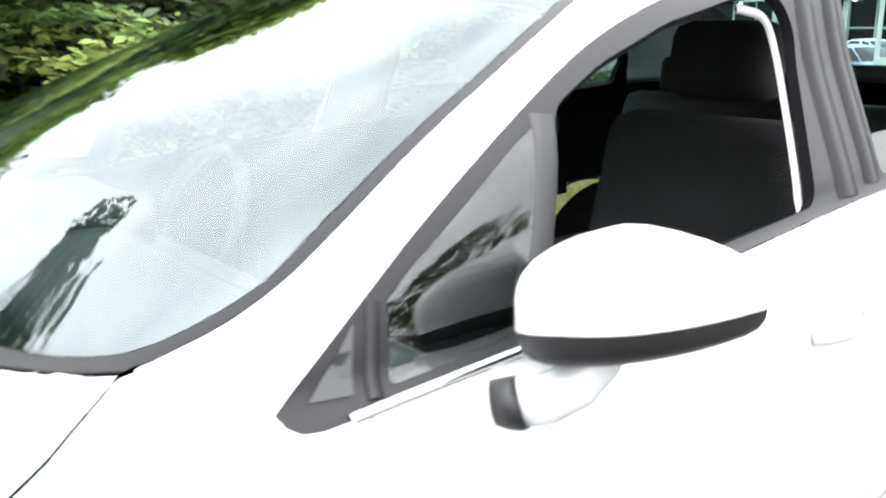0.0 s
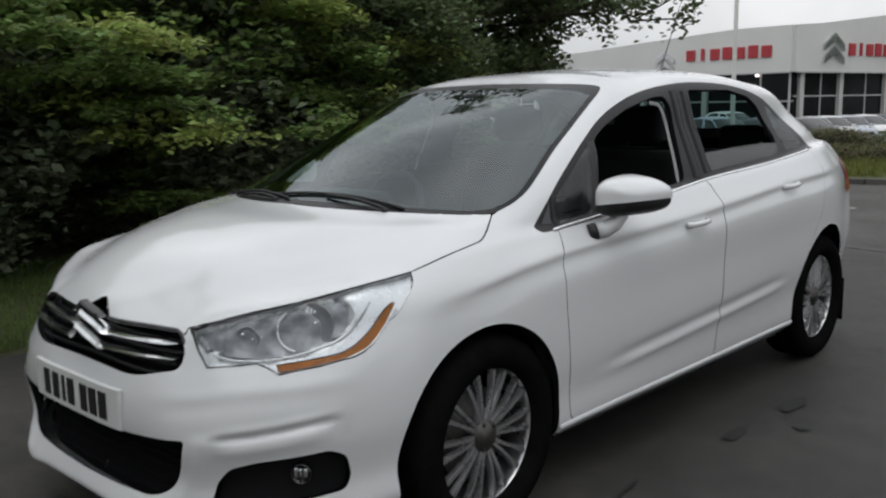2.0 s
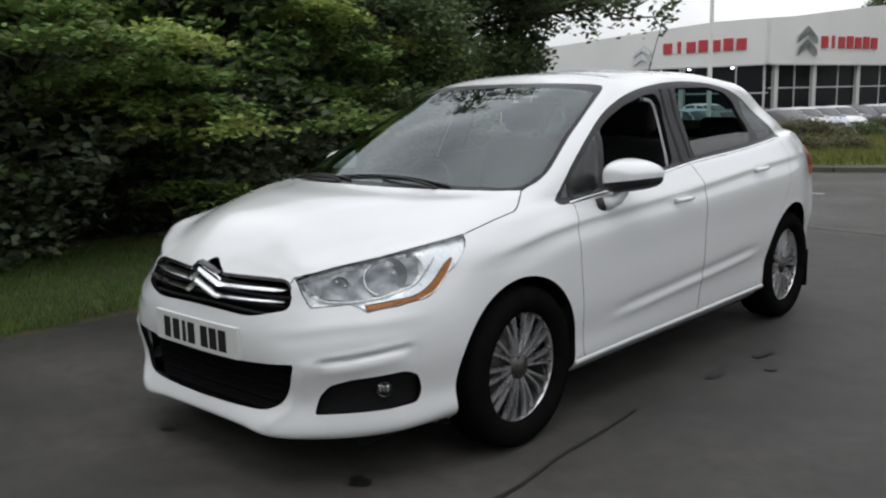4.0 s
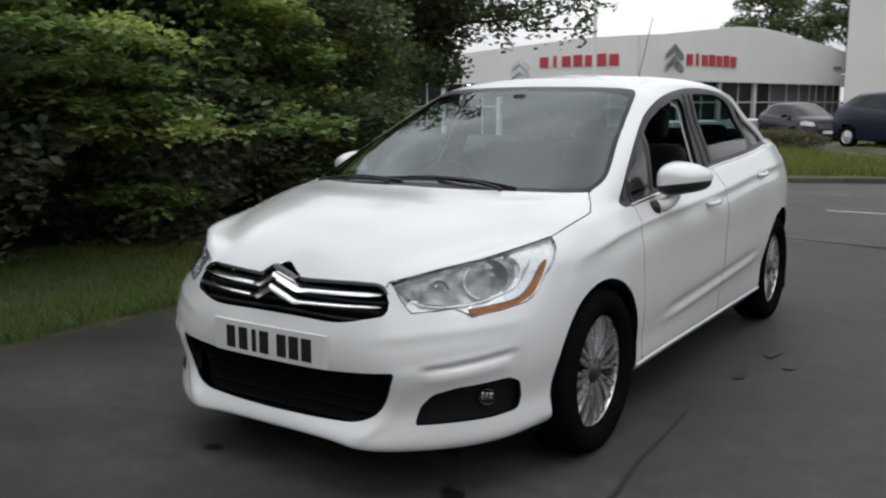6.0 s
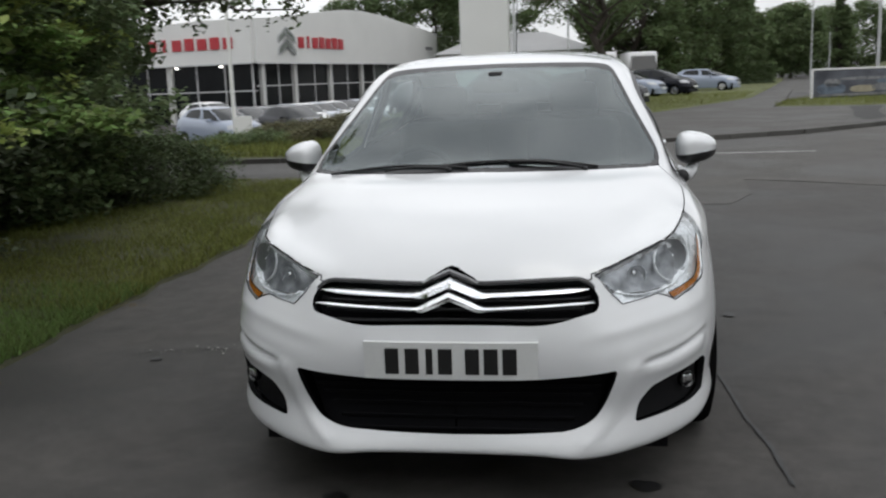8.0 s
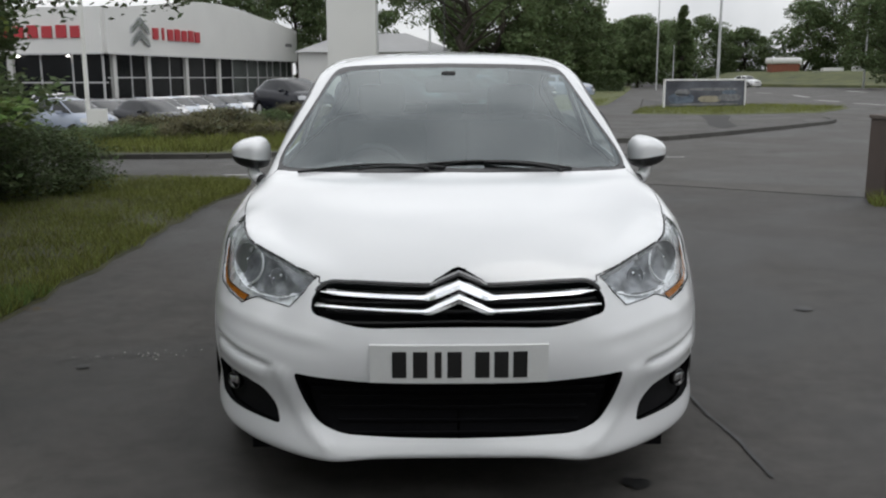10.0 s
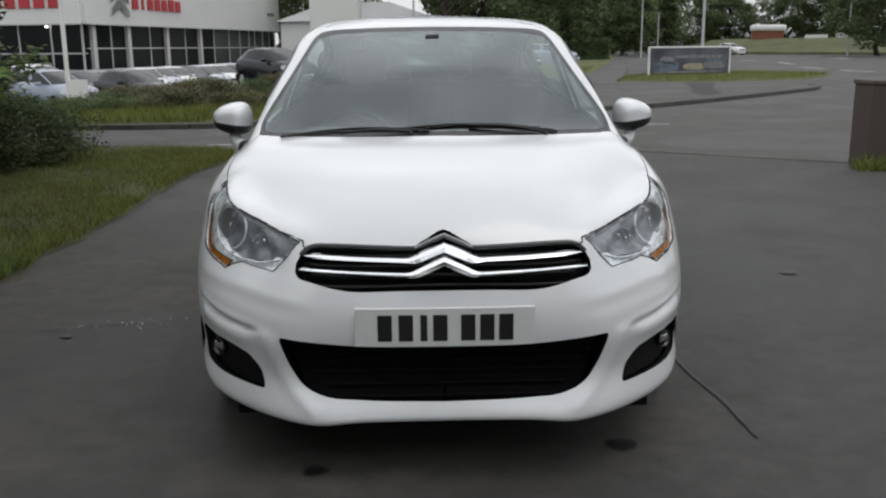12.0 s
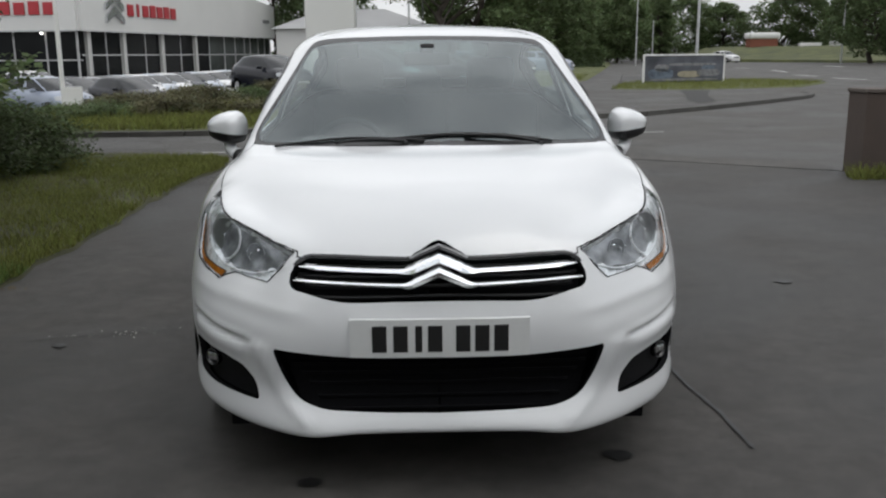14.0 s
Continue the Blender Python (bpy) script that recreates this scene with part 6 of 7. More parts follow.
far_car("navy", -1.25, 25.2, 58, "very dark blue people carrier parked on the grass", 1.12)
far_car("black", 1.1, 32.6, 66, "black hatchback parked on the lawn beside others", 1.0, "cars on the lawn")
far_car("blue_grey", 3.1, 46.5, 60, "blue-grey car parked in a row", 1.0, "cars on the lawn")
far_car("black", 5.0, 48.5, 60, "black car parked in a row", 1.05, "cars on the lawn")
far_car("blue_grey", 8.7, 57, 66, "pale blue-grey car parked in a row", 1.0, "cars on the lawn")
far_car("blue_grey", -13.9, 30.2, 58, "pale blue-silver people carrier on the forecourt", 1.12)
far_car("navy", -15.2, 36.5, 50, "dark blue car behind the people carrier", 1.0)
far_car("white", -18.4, 40.5, 62, "tall white van-like car on the forecourt", 1.15)
far_car("black", -11.5, 32.5, 48, "black car at the head of the forecourt row", 1.05, "forecourt cars")
for k, c in enumerate(("black", "grey", "black", "silver", "white", "silver", "white", "navy", "silver", "white", "silver")):
    d = 39 + 1.5 * k
    far_car(c, -.05 + (205 + 26 * k - 784) / 1590 * d, d - 4.7, 40, "%s car in the showroom's forecourt row" % c, 1.0, "forecourt cars")
far_car("black", -5.5, 31.2, 40, "black estate car behind shrubs", 1.05)
far_car("white", 40.1, 112, 20, "small white car far along the road", 1.0)


# ---------------------------------------------------------------- plants
M["bark"] = mat("bark", (0.045, 0.036, 0.028), rough=0.95, var=0.4, scale=6, bump=0.9, grain=50)
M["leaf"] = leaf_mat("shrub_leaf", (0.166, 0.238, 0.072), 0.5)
M["leaf_light"] = leaf_mat("pale_leaf", (0.285, 0.350, 0.100), 0.4)
# leaf colour with the shade of inner and low foliage put into it
M["leaf_shade"] = leaf_mat("shade_leaf", (0.140, 0.168, 0.104), 0.5)
M["leaf_bush"] = leaf_mat("bush_leaf", (0.082, 0.108, 0.048), 0.5)
M["leaf_heath"] = leaf_mat("heath_leaf", (0.125, 0.115, 0.062), 0.5)
M["leaf_far"] = leaf_mat("far_leaf", (0.116, 0.156, 0.068), 0.45)


def leaves(name, centres, size, material, parent, rng, tilt=0.5, long=1.6, normal=None, label=""):
    """A mesh of small folded leaves at the centres, lying mostly flat."""
    k = len(centres)
    a = rng.uniform(0, 2 * np.pi, k)
    d = np.c_[np.cos(a), np.sin(a), rng.normal(-.25, tilt * .6, k)]
    d /= np.linalg.norm(d, axis=1)[:, None]
    up = np.c_[rng.normal(0, tilt, k), rng.normal(0, tilt, k), np.ones(k)]
    s = np.cross(d, up)
    s /= np.linalg.norm(s, axis=1)[:, None]
    n = np.cross(s, d)
    sz = size * rng.uniform(.6, 1.3, k)[:, None]
    tip, tail = centres + d * sz * long * .5, centres - d * sz * long * .5
    l_, r_ = centres + s * sz * .5 + n * sz * .12, centres - s * sz * .5 + n * sz * .12
    v = np.stack([tail, l_, tip, r_], 1).reshape(-1, 3)
    i = np.arange(k)[:, None] * 4
    f = np.concatenate([i + np.array([[0, 1, 2]]), i + np.array([[0, 2, 3]])])
    return array_mesh(name, v, f, material, parent, label)


def sprays(rng, anchors, per, radius, droop=.25, flat=.18):
    """Leaf places on flat drooping sprays round the anchors."""
    k = len(anchors) * per
    base = np.repeat(anchors, per, 0)
    r = radius * np.sqrt(rng.uniform(0, 1, k)) * np.repeat(rng.uniform(.6, 1.3, len(anchors)), per)
    a = rng.uniform(0, 2 * np.pi, k)
    return base + np.c_[r * np.cos(a), r * np.sin(a), rng.normal(0, flat * radius, k) - droop * r]


def limb(b_, p, q, r0, r1, rng, n=6):
    pts = []
    for t in np.linspace(0, 1, n):
        w = (np.array(p) * (1 - t) + np.array(q) * t) + (rng.normal(0, .03, 3) * np.linalg.norm(np.array(q) - p) if 0 < t < 1 else 0)
        pts.append(w)
    tube(b_, pts, r0, 7, r1)


def shrub(x, y, wide, deep, tall, seed, label, light=.35, leaf=.085, dens=1.0, foot=0.05, cat="shrub", name="shrub", outer_leaf="leaf", tiers=False):
    """A many-stemmed shrub: stems, an inner crown with shade put into its leaf colour, and outer sprays in flat layers.
    """
    rng = np.random.default_rng(seed)
    z0 = float(height(x, y))
    root = tagged(new(name), label, cat)
    root.matrix_basis = pose(x, y, z0)
    b_ = bmesh.new()
    for _ in range(9):
        a = rng.uniform(0, 2 * np.pi)
        limb(b_, (rng.normal(0, .15), rng.normal(0, .15), -.1), (wide * .6 * math.cos(a), deep * .6 * math.sin(a), tall * rng.uniform(.5, .85)), .05, .012, rng)
    part("stemwork", b_, M["bark"], root, "dark stems")

    def shell(k, lo, hi):
        u = rng.uniform(-1, 1, k)
        a = rng.uniform(0, 2 * np.pi, k)
        zz = (u * .5 + .5)
        bulge = np.sqrt(np.clip(1 - (2 * zz - .9) ** 2 * .75, .05, 1))
        s = rng.uniform(lo, hi, k) * bulge
        wob = 1 + .22 * np.sin(3 * a + seed) + .15 * np.sin(7 * zz * 3 + a * 2)
        return np.c_[wide * s * wob * np.cos(a), deep * s * wob * np.sin(a), foot + zz * (tall - foot)]
    k = int(260 * dens * wide * deep * tall / 4)
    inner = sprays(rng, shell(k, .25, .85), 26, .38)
    leaves("inner_crown", inner, leaf * 1.25, M["leaf_shade"], root, rng, .6)
    fine = .085 / leaf if leaf < .085 else 1
    if tiers:
        # flat tiers of boughs with dark gaps; low filling has shade painted in
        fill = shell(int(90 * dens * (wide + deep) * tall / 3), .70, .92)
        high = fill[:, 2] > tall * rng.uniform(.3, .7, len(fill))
        leaves("shaded_crown", sprays(rng, fill[~high], 34, .34), leaf * 1.2, M["leaf_shade"], root, rng, .5)
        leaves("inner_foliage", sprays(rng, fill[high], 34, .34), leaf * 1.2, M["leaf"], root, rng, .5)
        c = shell(int(32 * dens * (wide + deep) * tall / 3), .88, 1.14)
        c = c[c[:, 2] > tall * rng.uniform(.18, .60, len(c))]
        a, r = rng.uniform(0, 2 * np.pi, (len(c), 15)), .58 * np.sqrt(rng.uniform(0, 1, (len(c), 15))) * rng.uniform(.6, 1.2, (len(c), 1))
        # paler leaves, picked more often towards the top
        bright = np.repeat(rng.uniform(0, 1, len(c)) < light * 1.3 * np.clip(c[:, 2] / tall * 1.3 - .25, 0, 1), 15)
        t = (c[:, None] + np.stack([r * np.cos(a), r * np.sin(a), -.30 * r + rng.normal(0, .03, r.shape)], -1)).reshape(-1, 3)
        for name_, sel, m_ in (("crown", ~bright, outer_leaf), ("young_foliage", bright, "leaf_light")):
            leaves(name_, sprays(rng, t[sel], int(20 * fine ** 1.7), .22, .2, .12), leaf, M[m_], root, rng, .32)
        return root
    outer = shell(int(170 * dens * (wide + deep) * tall / 3), .88, 1.08)
    # share of paler leaves grows with height
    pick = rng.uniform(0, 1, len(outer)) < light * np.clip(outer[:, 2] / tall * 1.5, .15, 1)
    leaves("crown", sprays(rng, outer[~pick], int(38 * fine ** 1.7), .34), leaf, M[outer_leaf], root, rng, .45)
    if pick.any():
        leaves("young_foliage", sprays(rng, outer[pick], int(44 * fine ** 1.7), .34), leaf, M["leaf_light"], root, rng, .4, label="pale green leaves")
    return root


def tree(x, y, tall, wide, seed, label, material="leaf", leaf=.16, crown_from=.25, clumps=60, per=120, conic=0.0, clump_r=.22):
    """A tree: tapered trunk, limbs and a crown of clumps with gaps."""
    rng = np.random.default_rng(seed)
    root = tagged(new("tree"), label, "tree")
    root.matrix_basis = pose(x, y, float(height(x, y)))
    b_ = bmesh.new()
    top = tall * .82
    limb(b_, (0, 0, -.2), (rng.normal(0, .2), rng.normal(0, .2), top), .035 * tall ** .8 + .05, .03, rng, 9)
    centres = []
    for _ in range(clumps):
        t = rng.uniform(crown_from, 1)
        mid = (t - crown_from) / (1 - crown_from)
        r = wide * ((1 - conic) * math.sqrt(max(.06, 1 - (2 * mid - .85) ** 2 * .85)) + conic * (1 - mid * .92)) * math.sqrt(rng.uniform(.12, 1))
        a = rng.uniform(0, 2 * np.pi)
        c = (r * math.cos(a), r * math.sin(a), t * tall)
        centres.append(c)
        if rng.uniform() < .35:
            limb(b_, (0, 0, max(.12, t - .22) * tall), c, .02 + .004 * tall, .008, rng, 5)
    part("trunk", b_, M["bark"], root, "dark bark")
    centres = np.array(centres)
    rad = clump_r * wide * rng.uniform(.7, 1.3, len(centres))
    k = np.repeat(np.arange(len(centres)), per)
    d = rng.normal(0, 1, (len(k), 3))
    d /= np.linalg.norm(d, axis=1)[:, None]
    pts = centres[k] + d * (rad[k] * rng.uniform(.25, 1, len(k)) ** .5)[:, None] * (1, 1, .7)
    leaves("crown", pts, leaf, M[material], root, rng, .8, 1.3)
    return root

# the hedge-like belt of shrubs and trees along the verge
belt = "dense leafy shrub with layered branches and bright tips on the verge"
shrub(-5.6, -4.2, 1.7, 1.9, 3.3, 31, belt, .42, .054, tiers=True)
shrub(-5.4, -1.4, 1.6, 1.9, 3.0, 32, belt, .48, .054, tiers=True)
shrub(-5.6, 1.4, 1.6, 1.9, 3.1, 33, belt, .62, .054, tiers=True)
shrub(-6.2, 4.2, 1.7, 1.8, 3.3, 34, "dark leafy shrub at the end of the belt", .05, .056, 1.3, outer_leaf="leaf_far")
shrub(-5.0, 5.7, .92, 1.1, .78, 35, "low dark green bush in the rough grass", .02, .030, 1.6, .02, outer_leaf="leaf_bush")
shrub(-8.2, -6.0, 2.2, 2.4, 4.0, 36, "tall dark shrub behind the belt", .1, .1, .6)
shrub(-8.4, -1.0, 2.2, 2.6, 4.0, 37, "tall dark shrub behind the belt", .1, .1, .6)
shrub(-8.6, 3.6, 2.2, 2.4, 4.0, 38, "tall dark shrub behind the belt", .05, .1, .6)
reach = tree(-8.2, 8.0, 5.4, 2.5, 41, "broad-leaved tree with branches reaching over the verge", "leaf_far", .085, .25, 120, 240, 0, .18)
rng = np.random.default_rng(141)
b = bmesh.new()
ends = []
for k in range(9):
    tip = np.array((rng.uniform(1.2, 5.0), rng.uniform(-1.6, 1.2), rng.uniform(2.9, 4.2) - .12 * k * .5))
    limb(b, (0, 0, 2.2 + .12 * k), tuple(tip), .05, .01, rng, 7)
    for t in np.linspace(.35, 1, 9):
        for _ in range(3):
            ends.append(np.array((0, 0, 2.2 + .12 * k)) * (1 - t) + tip * t + rng.normal(0, .22, 3))
limb(b, (0, 0, 2.4), (5.1, -.6, 2.75), .05, .008, rng, 7)
for t in np.linspace(.4, 1, 12):
    ends.append(np.array((0, 0, 2.4)) * (1 - t) + np.array((5.1, -.6, 2.85)) * t + rng.normal(0, .12, 3))
for k in range(7):
    tip = np.array((rng.uniform(3.4, 4.4), rng.uniform(-4.2, -3.0), rng.uniform(4.0, 4.6)))
    limb(b, (0, 0, 2.8 + .15 * k), tuple(tip), .05, .01, rng, 7)
    for t in np.linspace(.45, 1, 8):
        for _ in range(3):
            ends.append(np.array((0, 0, 2.8 + .15 * k)) * (1 - t) + tip * t + rng.normal(0, .28, 3))
part("bough", b, M["bark"], reach, "dark boughs over the verge")
leaves("bough_foliage", sprays(rng, np.array(ends), 24, .26, .3, .35), .072, M["leaf_bush"], reach, rng, .7)
tree(-9.8, 6.5, 4.7, 2.8, 42, "tall dark tree behind the shrubs", "leaf_far", .12, .12, 110, 200)
tree(-11.5, -2.5, 6.0, 3.4, 43, "tall dark tree behind the shrubs", "leaf_far", .13, .12, 110, 170)
tree(-11.5, -8, 6.0, 3.4, 44, "tall dark tree behind the shrubs", "leaf_far", .13, .12, 100, 160)

tree(-4.15, -3.1, 6.1, 1.45, 45, "slim broad-leaved tree standing up out of the shrubs", "leaf_far", .075, .86, 22, 150, 0, .22)

# low shrubs on the bank
for i, (x, y, w, h, m_) in enumerate(((-7.2, 18.6, .85, .60, "leaf_heath"), (-5.6, 19.0, .9, .66, "leaf_heath"), (-9.6, 20, .8, .42, "leaf_far"), (-3.6, 20.6, .8, .62, "leaf_heath"), (-4.6, 20.0, .6, .50, "leaf_far"), (-6.4, 17.2, .6, .30, "leaf_far"), (-8.4, 17.6, .7, .40, "leaf_far"), (-6.3, 13.4, .62, .42, "leaf_far"), (-4.9, 14.2, .75, .50, "leaf_heath"), (-3.4, 14.6, .6, .42, "leaf_heath"))):
    shrub(x, y, w, w * .8, h, 50 + i, "low green shrub on the grass bank" if m_ == "leaf_far" else "low olive-brown shrub on the grass bank", .0, .036, 1.5, outer_leaf=m_)
far = "tree in the distant belt behind the road"
for i, (x, y, h, w, c) in enumerate(((5.0, 69, 14, 5.0, 0), (7, 74, 13, 5.5, 0), (12.5, 84, 10.5, 5.0, 0), (-8, 84, 15, 5, 0), (18, 100, 8.2, 4, .2), (26, 112, 8.8, 5, .2),
                                     (36, 138, 9.5, 6, 0), (46, 152, 11, 6, 0), (60, 143, 13, 6, 0), (68, 132, 14, 7, 0), (54, 154, 9.2, 5, 0), (72, 100, 16, 7, 0), (82, 95, 16, 7, 0), (21, 128, 9, 5, .3), (-20, 84, 14, 5, .4), (-14, 90, 15, 5, .4), (30, 136, 9.2, 6, 0), (58, 84, 14, 6, 0), (49, 92, 12, 5, 0), (66, 78, 15, 6, 0), (66, 143, 17, 7, 0), (75, 147, 18, 7, 0), (33, 117, 10.4, 1.7, .8))):
    tree(x, y, h, w, 70 + i, far, "leaf_far", .25, .10, 130, 150, c, .22)

tree(1.3, 36, 9.5, 4.2, 99, "broad lawn tree with low hanging branches", "leaf_far", .11, .40, 110, 170, 0, .20)

# clipped hedge, totem, posts, board
def hedge(x0, x1, y, deep, tall, seed, label):
    rng = np.random.default_rng(seed)
    k = 9000
    p = np.c_[rng.uniform(x0, x1, k), rng.uniform(y - deep, y + deep, k), rng.uniform(0, 1, k) ** .6 * tall]
    root = tagged(new("hedge"), label, "hedge")
    leaves("foliage", p, .16, M["leaf_far"], root, rng, .8, 1.2)
    b_ = bmesh.new()
    box(b_, x0 + .2, x1 - .2, y - deep * .7, y + deep * .7, 0, tall * .85, None, .15)
    part("core", b_, M["leaf_shade"], root)


hedge(14.0, 17.6, 80, 1.2, 1.9, 91, "clipped dark hedge by the lawn")

M["totem"] = mat("totem_white", (0.70, 0.70, 0.68), rough=0.45, var=0.05, scale=.5)
totem = tagged(new("totem_sign"), "tall plain white totem standing by the forecourt", "sign")
b = bmesh.new()
box(b, -4.42, -2.40, 33.2, 33.9, float(height(-4.7, 33.2)) - .3, 9.5, None, .04)
part("panel", b, M["totem"], totem)
b = bmesh.new()
box(b, -4.3, -2.5, 33.3, 33.8, float(height(-4.7, 33.2)) - .3, .1, None, .02)
part("plinth", b, M["roof_grey"], totem)

M["pole"] = mat("pole_grey", (0.50, 0.51, 0.51), rough=0.5, metal=.3, var=.1)
def pole(x, y, tall, r, label, arm=0.0, name="lamp_post"):
    root = tagged(new(name), label, "lamp post")
    b_ = bmesh.new()
    z = float(height(x, y))
    tube(b_, [(x, y, z - .1), (x, y, z + tall * .5), (x, y, z + tall)], r, 8, r * .6)
    part("mast", b_, M["pole"], root)
    if arm:
        b_ = bmesh.new()
        tube(b_, [(x, y, z + tall), (x + arm * .5, y, z + tall + .25), (x + arm, y, z + tall + .3)], r * .5, 6)
        part("arm", b_, M["pole"], root)
        b_ = bmesh.new()
        box(b_, x + arm - .1, x + arm + .6, y - .15, y + .15, z + tall + .22, z + tall + .38, None, .05)
        part("lantern", b_, M["roof_grey"], root)


for x, y, h, r, a in ((23.1, 90, 12, .085, 1.2), (24.8, 90, 4.6, .07, 0), (22.6, 68, 12, .13, 1.2), (48.3, 97.5, 12, .12, -1.2), (-4.0, 60, 11, .13, 0), (-.3, 64, 11, .10, 0)):
    pole(x, y, h, r, "tall grey lamp post by the road", a)

M["board_photo"] = mat("board_photo", (0.035, 0.038, 0.055), rough=0.4, var=0.5, scale=1.5, col2=(0.09, 0.095, 0.115))
M["board_frame"] = mat("board_frame", (0.75, 0.75, 0.75), rough=0.5, var=.04)
board = tagged(new("roadside_board"), "low advertising board in a white frame on the grass", "sign")
P0, P1 = Vector((9.56, 33.4, -.11)), Vector((13.41, 34.6, -.11))
mbd = Matrix.Translation(P0) @ pose(0, 0, 0, 0, 0, math.degrees(math.atan2(P1.y - P0.y, P1.x - P0.x)))
LW = (P1 - P0).length
b = bmesh.new()
box(b, .05, LW - .05, -.03, .03, .18, 1.30, mbd)
part("picture", b, M["board_photo"], board, "dark blue photograph of vehicles")
for x0, x1, z0, z1 in ((0, .07, 0, 1.36), (LW - .07, LW, 0, 1.36), (0, LW, 1.29, 1.36)):
    b = bmesh.new()
    box(b, x0, x1, -.05, .05, z0, z1, mbd, .01)
    part("frame_bar", b, M["board_frame"], board)
M["picture_blue"] = mat("printed_blue", (0.030, 0.042, 0.11), rough=.4, var=.7, scale=5, col2=(.12, .15, .19))
M["picture_buff"] = mat("printed_buff", (0.30, 0.27, 0.20), rough=.4, var=.5, scale=4)
M["picture_grey"] = mat("printed_grey", (0.13, 0.14, 0.15), rough=.4, var=.6, scale=6, col2=(.2, .2, .21))
for cx, cz, rx, rz, c in ((.85, .55, .62, .22, "picture_blue"), (.90, .78, .36, .16, "picture_grey"), (2.4, .93, 1.2, .06, "picture_grey"), (2.25, .52, .58, .14, "picture_buff"), (3.2, .58, .6, .15, "picture_grey"), (2.0, .30, 1.7, .05, "picture_grey"), (3.2, .80, .34, .10, "picture_blue")):
    b = bmesh.new()
    rim_ = [b.verts.new((px, -.034, pz)) for px, pz in [(cx + rx * math.copysign(abs(math.cos(t_)) ** .7, math.cos(t_)), cz + rz * math.copysign(abs(math.sin(t_)) ** .8, math.sin(t_))) for t_ in np.linspace(0, 2 * math.pi, 28, endpoint=False)]]
    b.faces.new(rim_)
    bmesh.ops.transform(b, matrix=mbd, verts=b.verts)
    b.faces.ensure_lookup_table()
    b.faces[0].normal_update()
    if b.faces[0].normal.y > 0:
        b.faces[0].normal_flip()
    part("picture_shape", b, M[c], board)
# white post with a plain board at its foot
post = tagged(new("sign_post"), "white post with a plain board by the forecourt cars", "sign")
z = float(height(-12.43, 28))
b = bmesh.new()
tube(b, [(-12.43, 28, z - .1), (-12.43, 28, z + 3), (-12.43, 28, z + 6.5)], .078, 10)
part("post", b, M["totem"], post)
b = bmesh.new()
box(b, -12.40, -11.72, 27.86, 27.94, -1.0, .28, None, .01)
part("board", b, M["totem"], post)

# distant low building and forecourt vans
M["brick_far"] = mat("red_brown_wall", (0.22, 0.08, 0.05), rough=.9, var=.2)
hut = tagged(new("far_building"), "low far building with a pale roof and red-brown wall", "building")
b = bmesh.new()
box(b, 49.9, 54.0, 130, 132, 1.0, 3.2)
part("wall", b, M["brick_far"], hut)
b = bmesh.new()
box(b, 49.6, 54.3, 129.7, 132.3, 3.2, 4.1, None, .3)
part("roof", b, M["clad"], hut)
store = tagged(new("far_building"), "small white kiosk on the far bank", "building")
b = bmesh.new()
box(b, 62.6, 64.2, 130, 132, .8, 4.4, None, .1)
part("wall", b, M["clad"], store)
store = tagged(new("far_building"), "low pale wall on the far bank", "building")
b = bmesh.new()
box(b, 57.5, 60.6, 130, 131, .8, 2.6, None, .1)
part("wall", b, M["clad"], store)
M["shed_roof"] = mat("pale_roof", (0.36, 0.36, 0.36), rough=.7, var=.1, scale=1)
shed = tagged(new("side_building"), "low white building beyond the showroom", "building")
b = bmesh.new()
box(b, -11.6, 1.8, 74, 84, -1.2, 3.5)
part("wall", b, M["clad"], shed)
b = bmesh.new()
eave = [b.verts.new(v) for v in ((-12.0, 73.6, 3.5), (2.2, 73.6, 3.5), (2.2, 84.4, 3.5), (-12.0, 84.4, 3.5))]
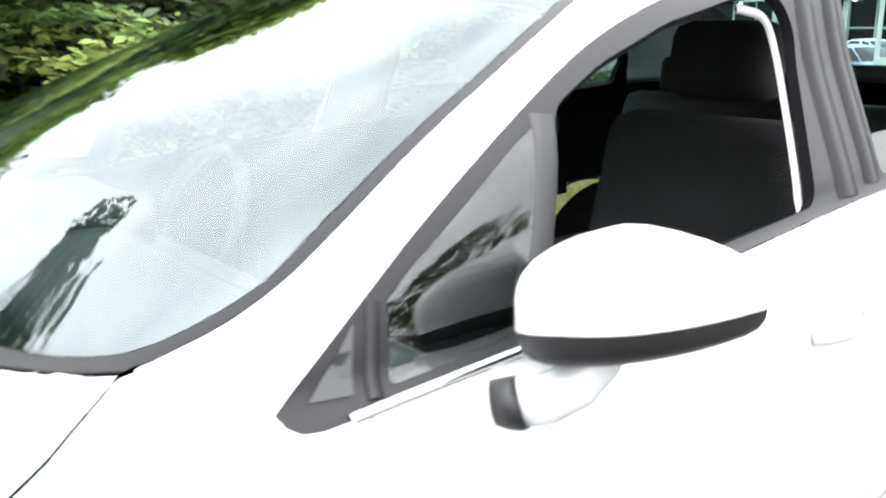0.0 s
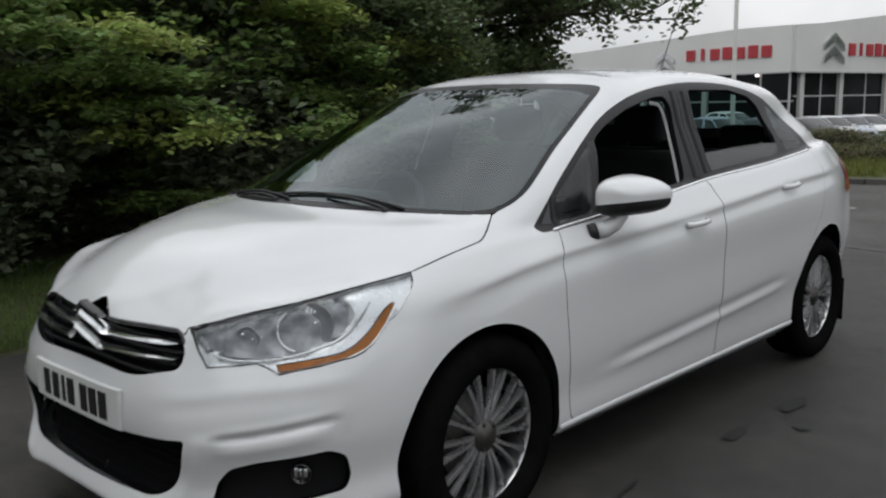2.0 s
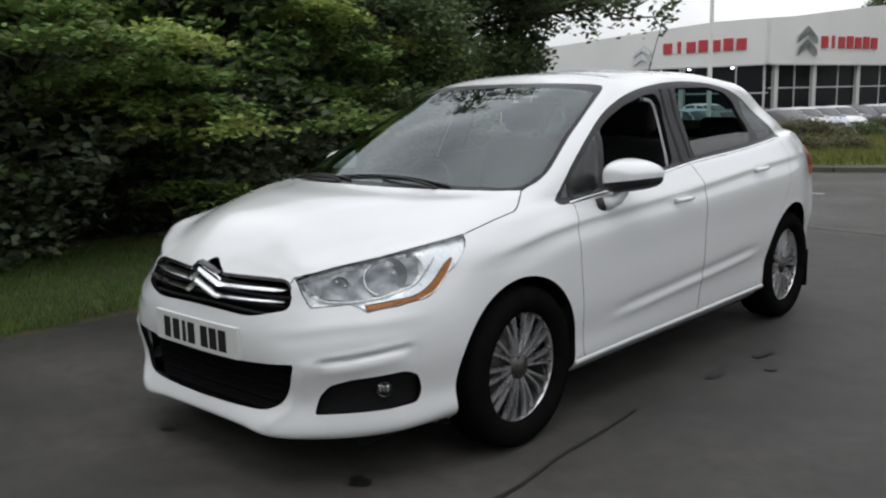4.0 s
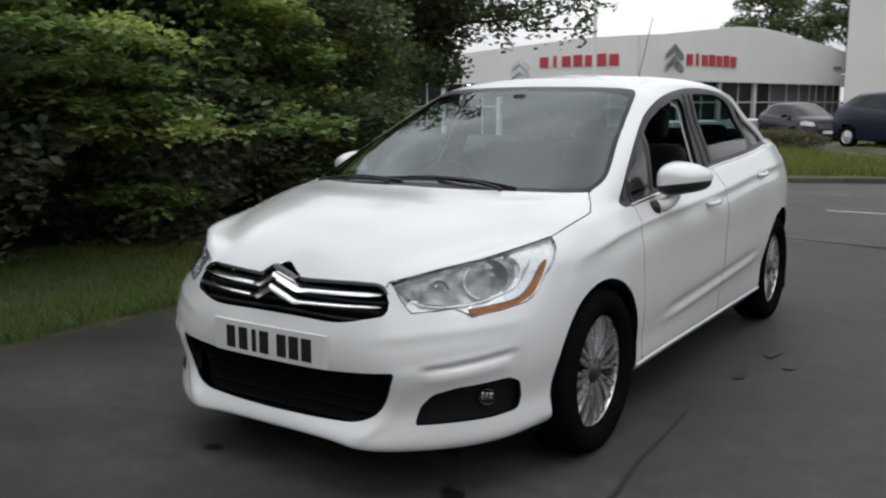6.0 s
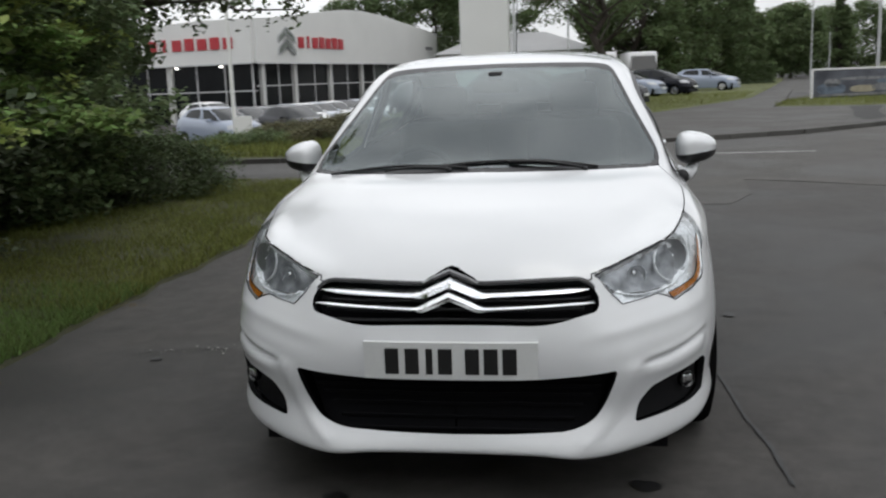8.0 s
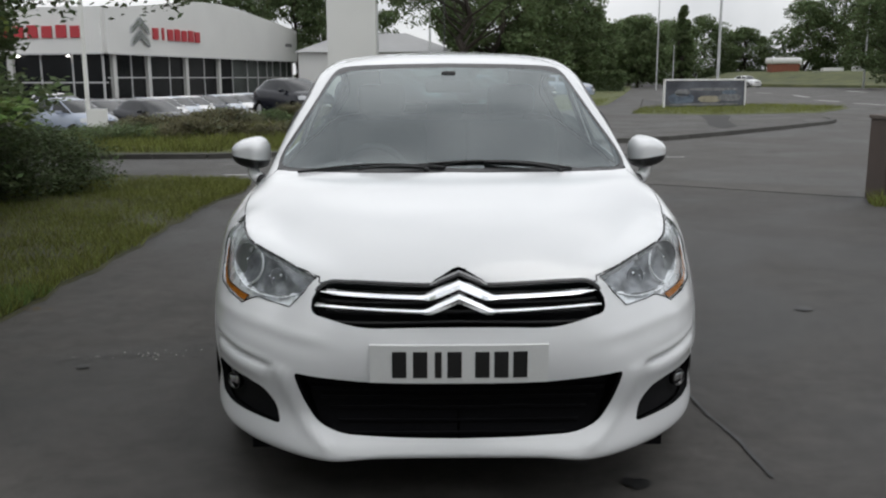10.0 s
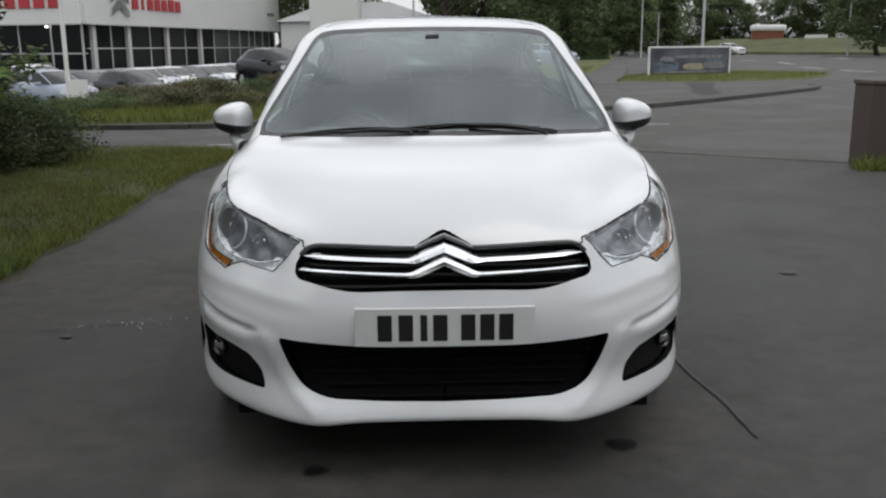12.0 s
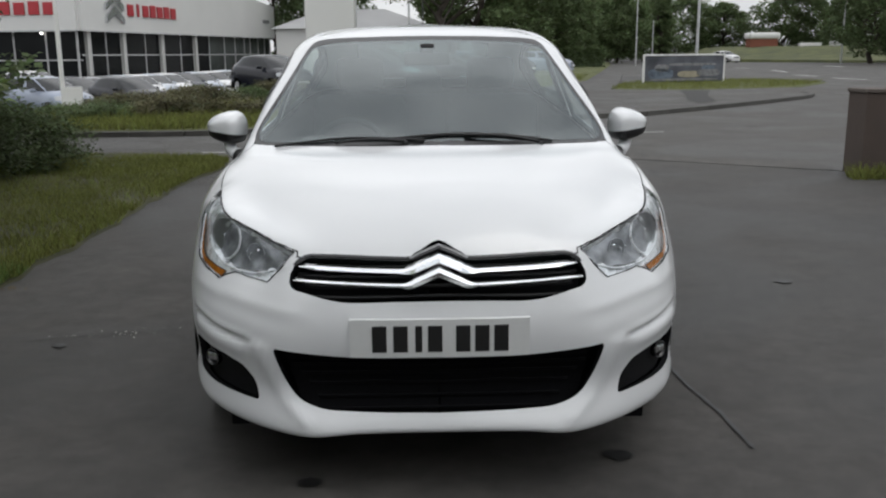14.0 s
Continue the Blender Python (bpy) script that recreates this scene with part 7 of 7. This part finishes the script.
ridge_a, ridge_b = b.verts.new((-8.0, 79, 5.3)), b.verts.new((-2.5, 79, 5.3))
for f_ in ((eave[0], eave[1], ridge_b, ridge_a), (eave[1], eave[2], ridge_b), (eave[2], eave[3], ridge_a, ridge_b), (eave[3], eave[0], ridge_a), eave[::-1]):
    b.faces.new(f_)
bmesh.ops.recalc_face_normals(b, faces=b.faces)
part("roof", b, M["shed_roof"], shed, "pale grey hipped roof")
b = bmesh.new()
box(b, -4.6, -.8, 73.9, 74.2, 2.15, 3.0)
part("window", b, M["showroom_glass"], shed)
def panel_van(x, y, label):
    van = tagged(new("van"), label, "van", "vans behind the lawn")
    b_ = bmesh.new()
    box(b_, -1.0, 1.0, .9, 5.2, .4, 2.75, None, .14)
    box(b_, -.98, .98, -.3, 1.1, .4, 1.45, None, .16)
    part("body", b_, car_paints["white"], van, "", True)
    b_ = bmesh.new()
    v = [b_.verts.new(q) for q in ((-.86, -.02, 1.40), (.86, -.02, 1.40), (.80, .86, 2.45), (-.80, .86, 2.45), (-.86, .95, 1.40), (.86, .95, 1.40))]
    for f_ in ((0, 1, 2, 3), (0, 3, 4), (1, 5, 2)):
        b_.faces.new([v[k] for k in f_])
    part("windscreen", b_, M["dark_glass"], van)
    for sx in (-.9, .9):
        for sy in (.4, 4.2):
            b_ = bmesh.new()
            lathe(b_, [(.001, .1), (.2, .1), (.34, .08), (.34, -.08)], 16, Matrix.Translation((sx, sy, .34)))
            part("wheel", b_, M["rubber"], van)
    van.matrix_basis = pose(x, y, .06, 0, 0, 6)


panel_van(2.1, 57, "white panel van behind the lawn cars")
panel_van(5.0, 60, "white panel van with a tall body behind the lawn cars")

# unseen trees: across the car park, mirrored by the car's windows; behind the camera, added to darken its front
for i, (x, y, h, w) in enumerate(((24, -2, 8, 4.5), (23, 12.5, 12.5, 5.0), (25, -12, 9, 5), (17, -20, 11, 5.5), (8, -20, 12, 5.5), (-1, -19, 12, 5.5), (-10, -19, 12, 5.5), (-18, -17, 11, 5))):
    tree(x, y, h, w, 190 + i, "unseen broad tree added round the car park", "leaf_far", .32, .04, 80, 70, 0, .24)
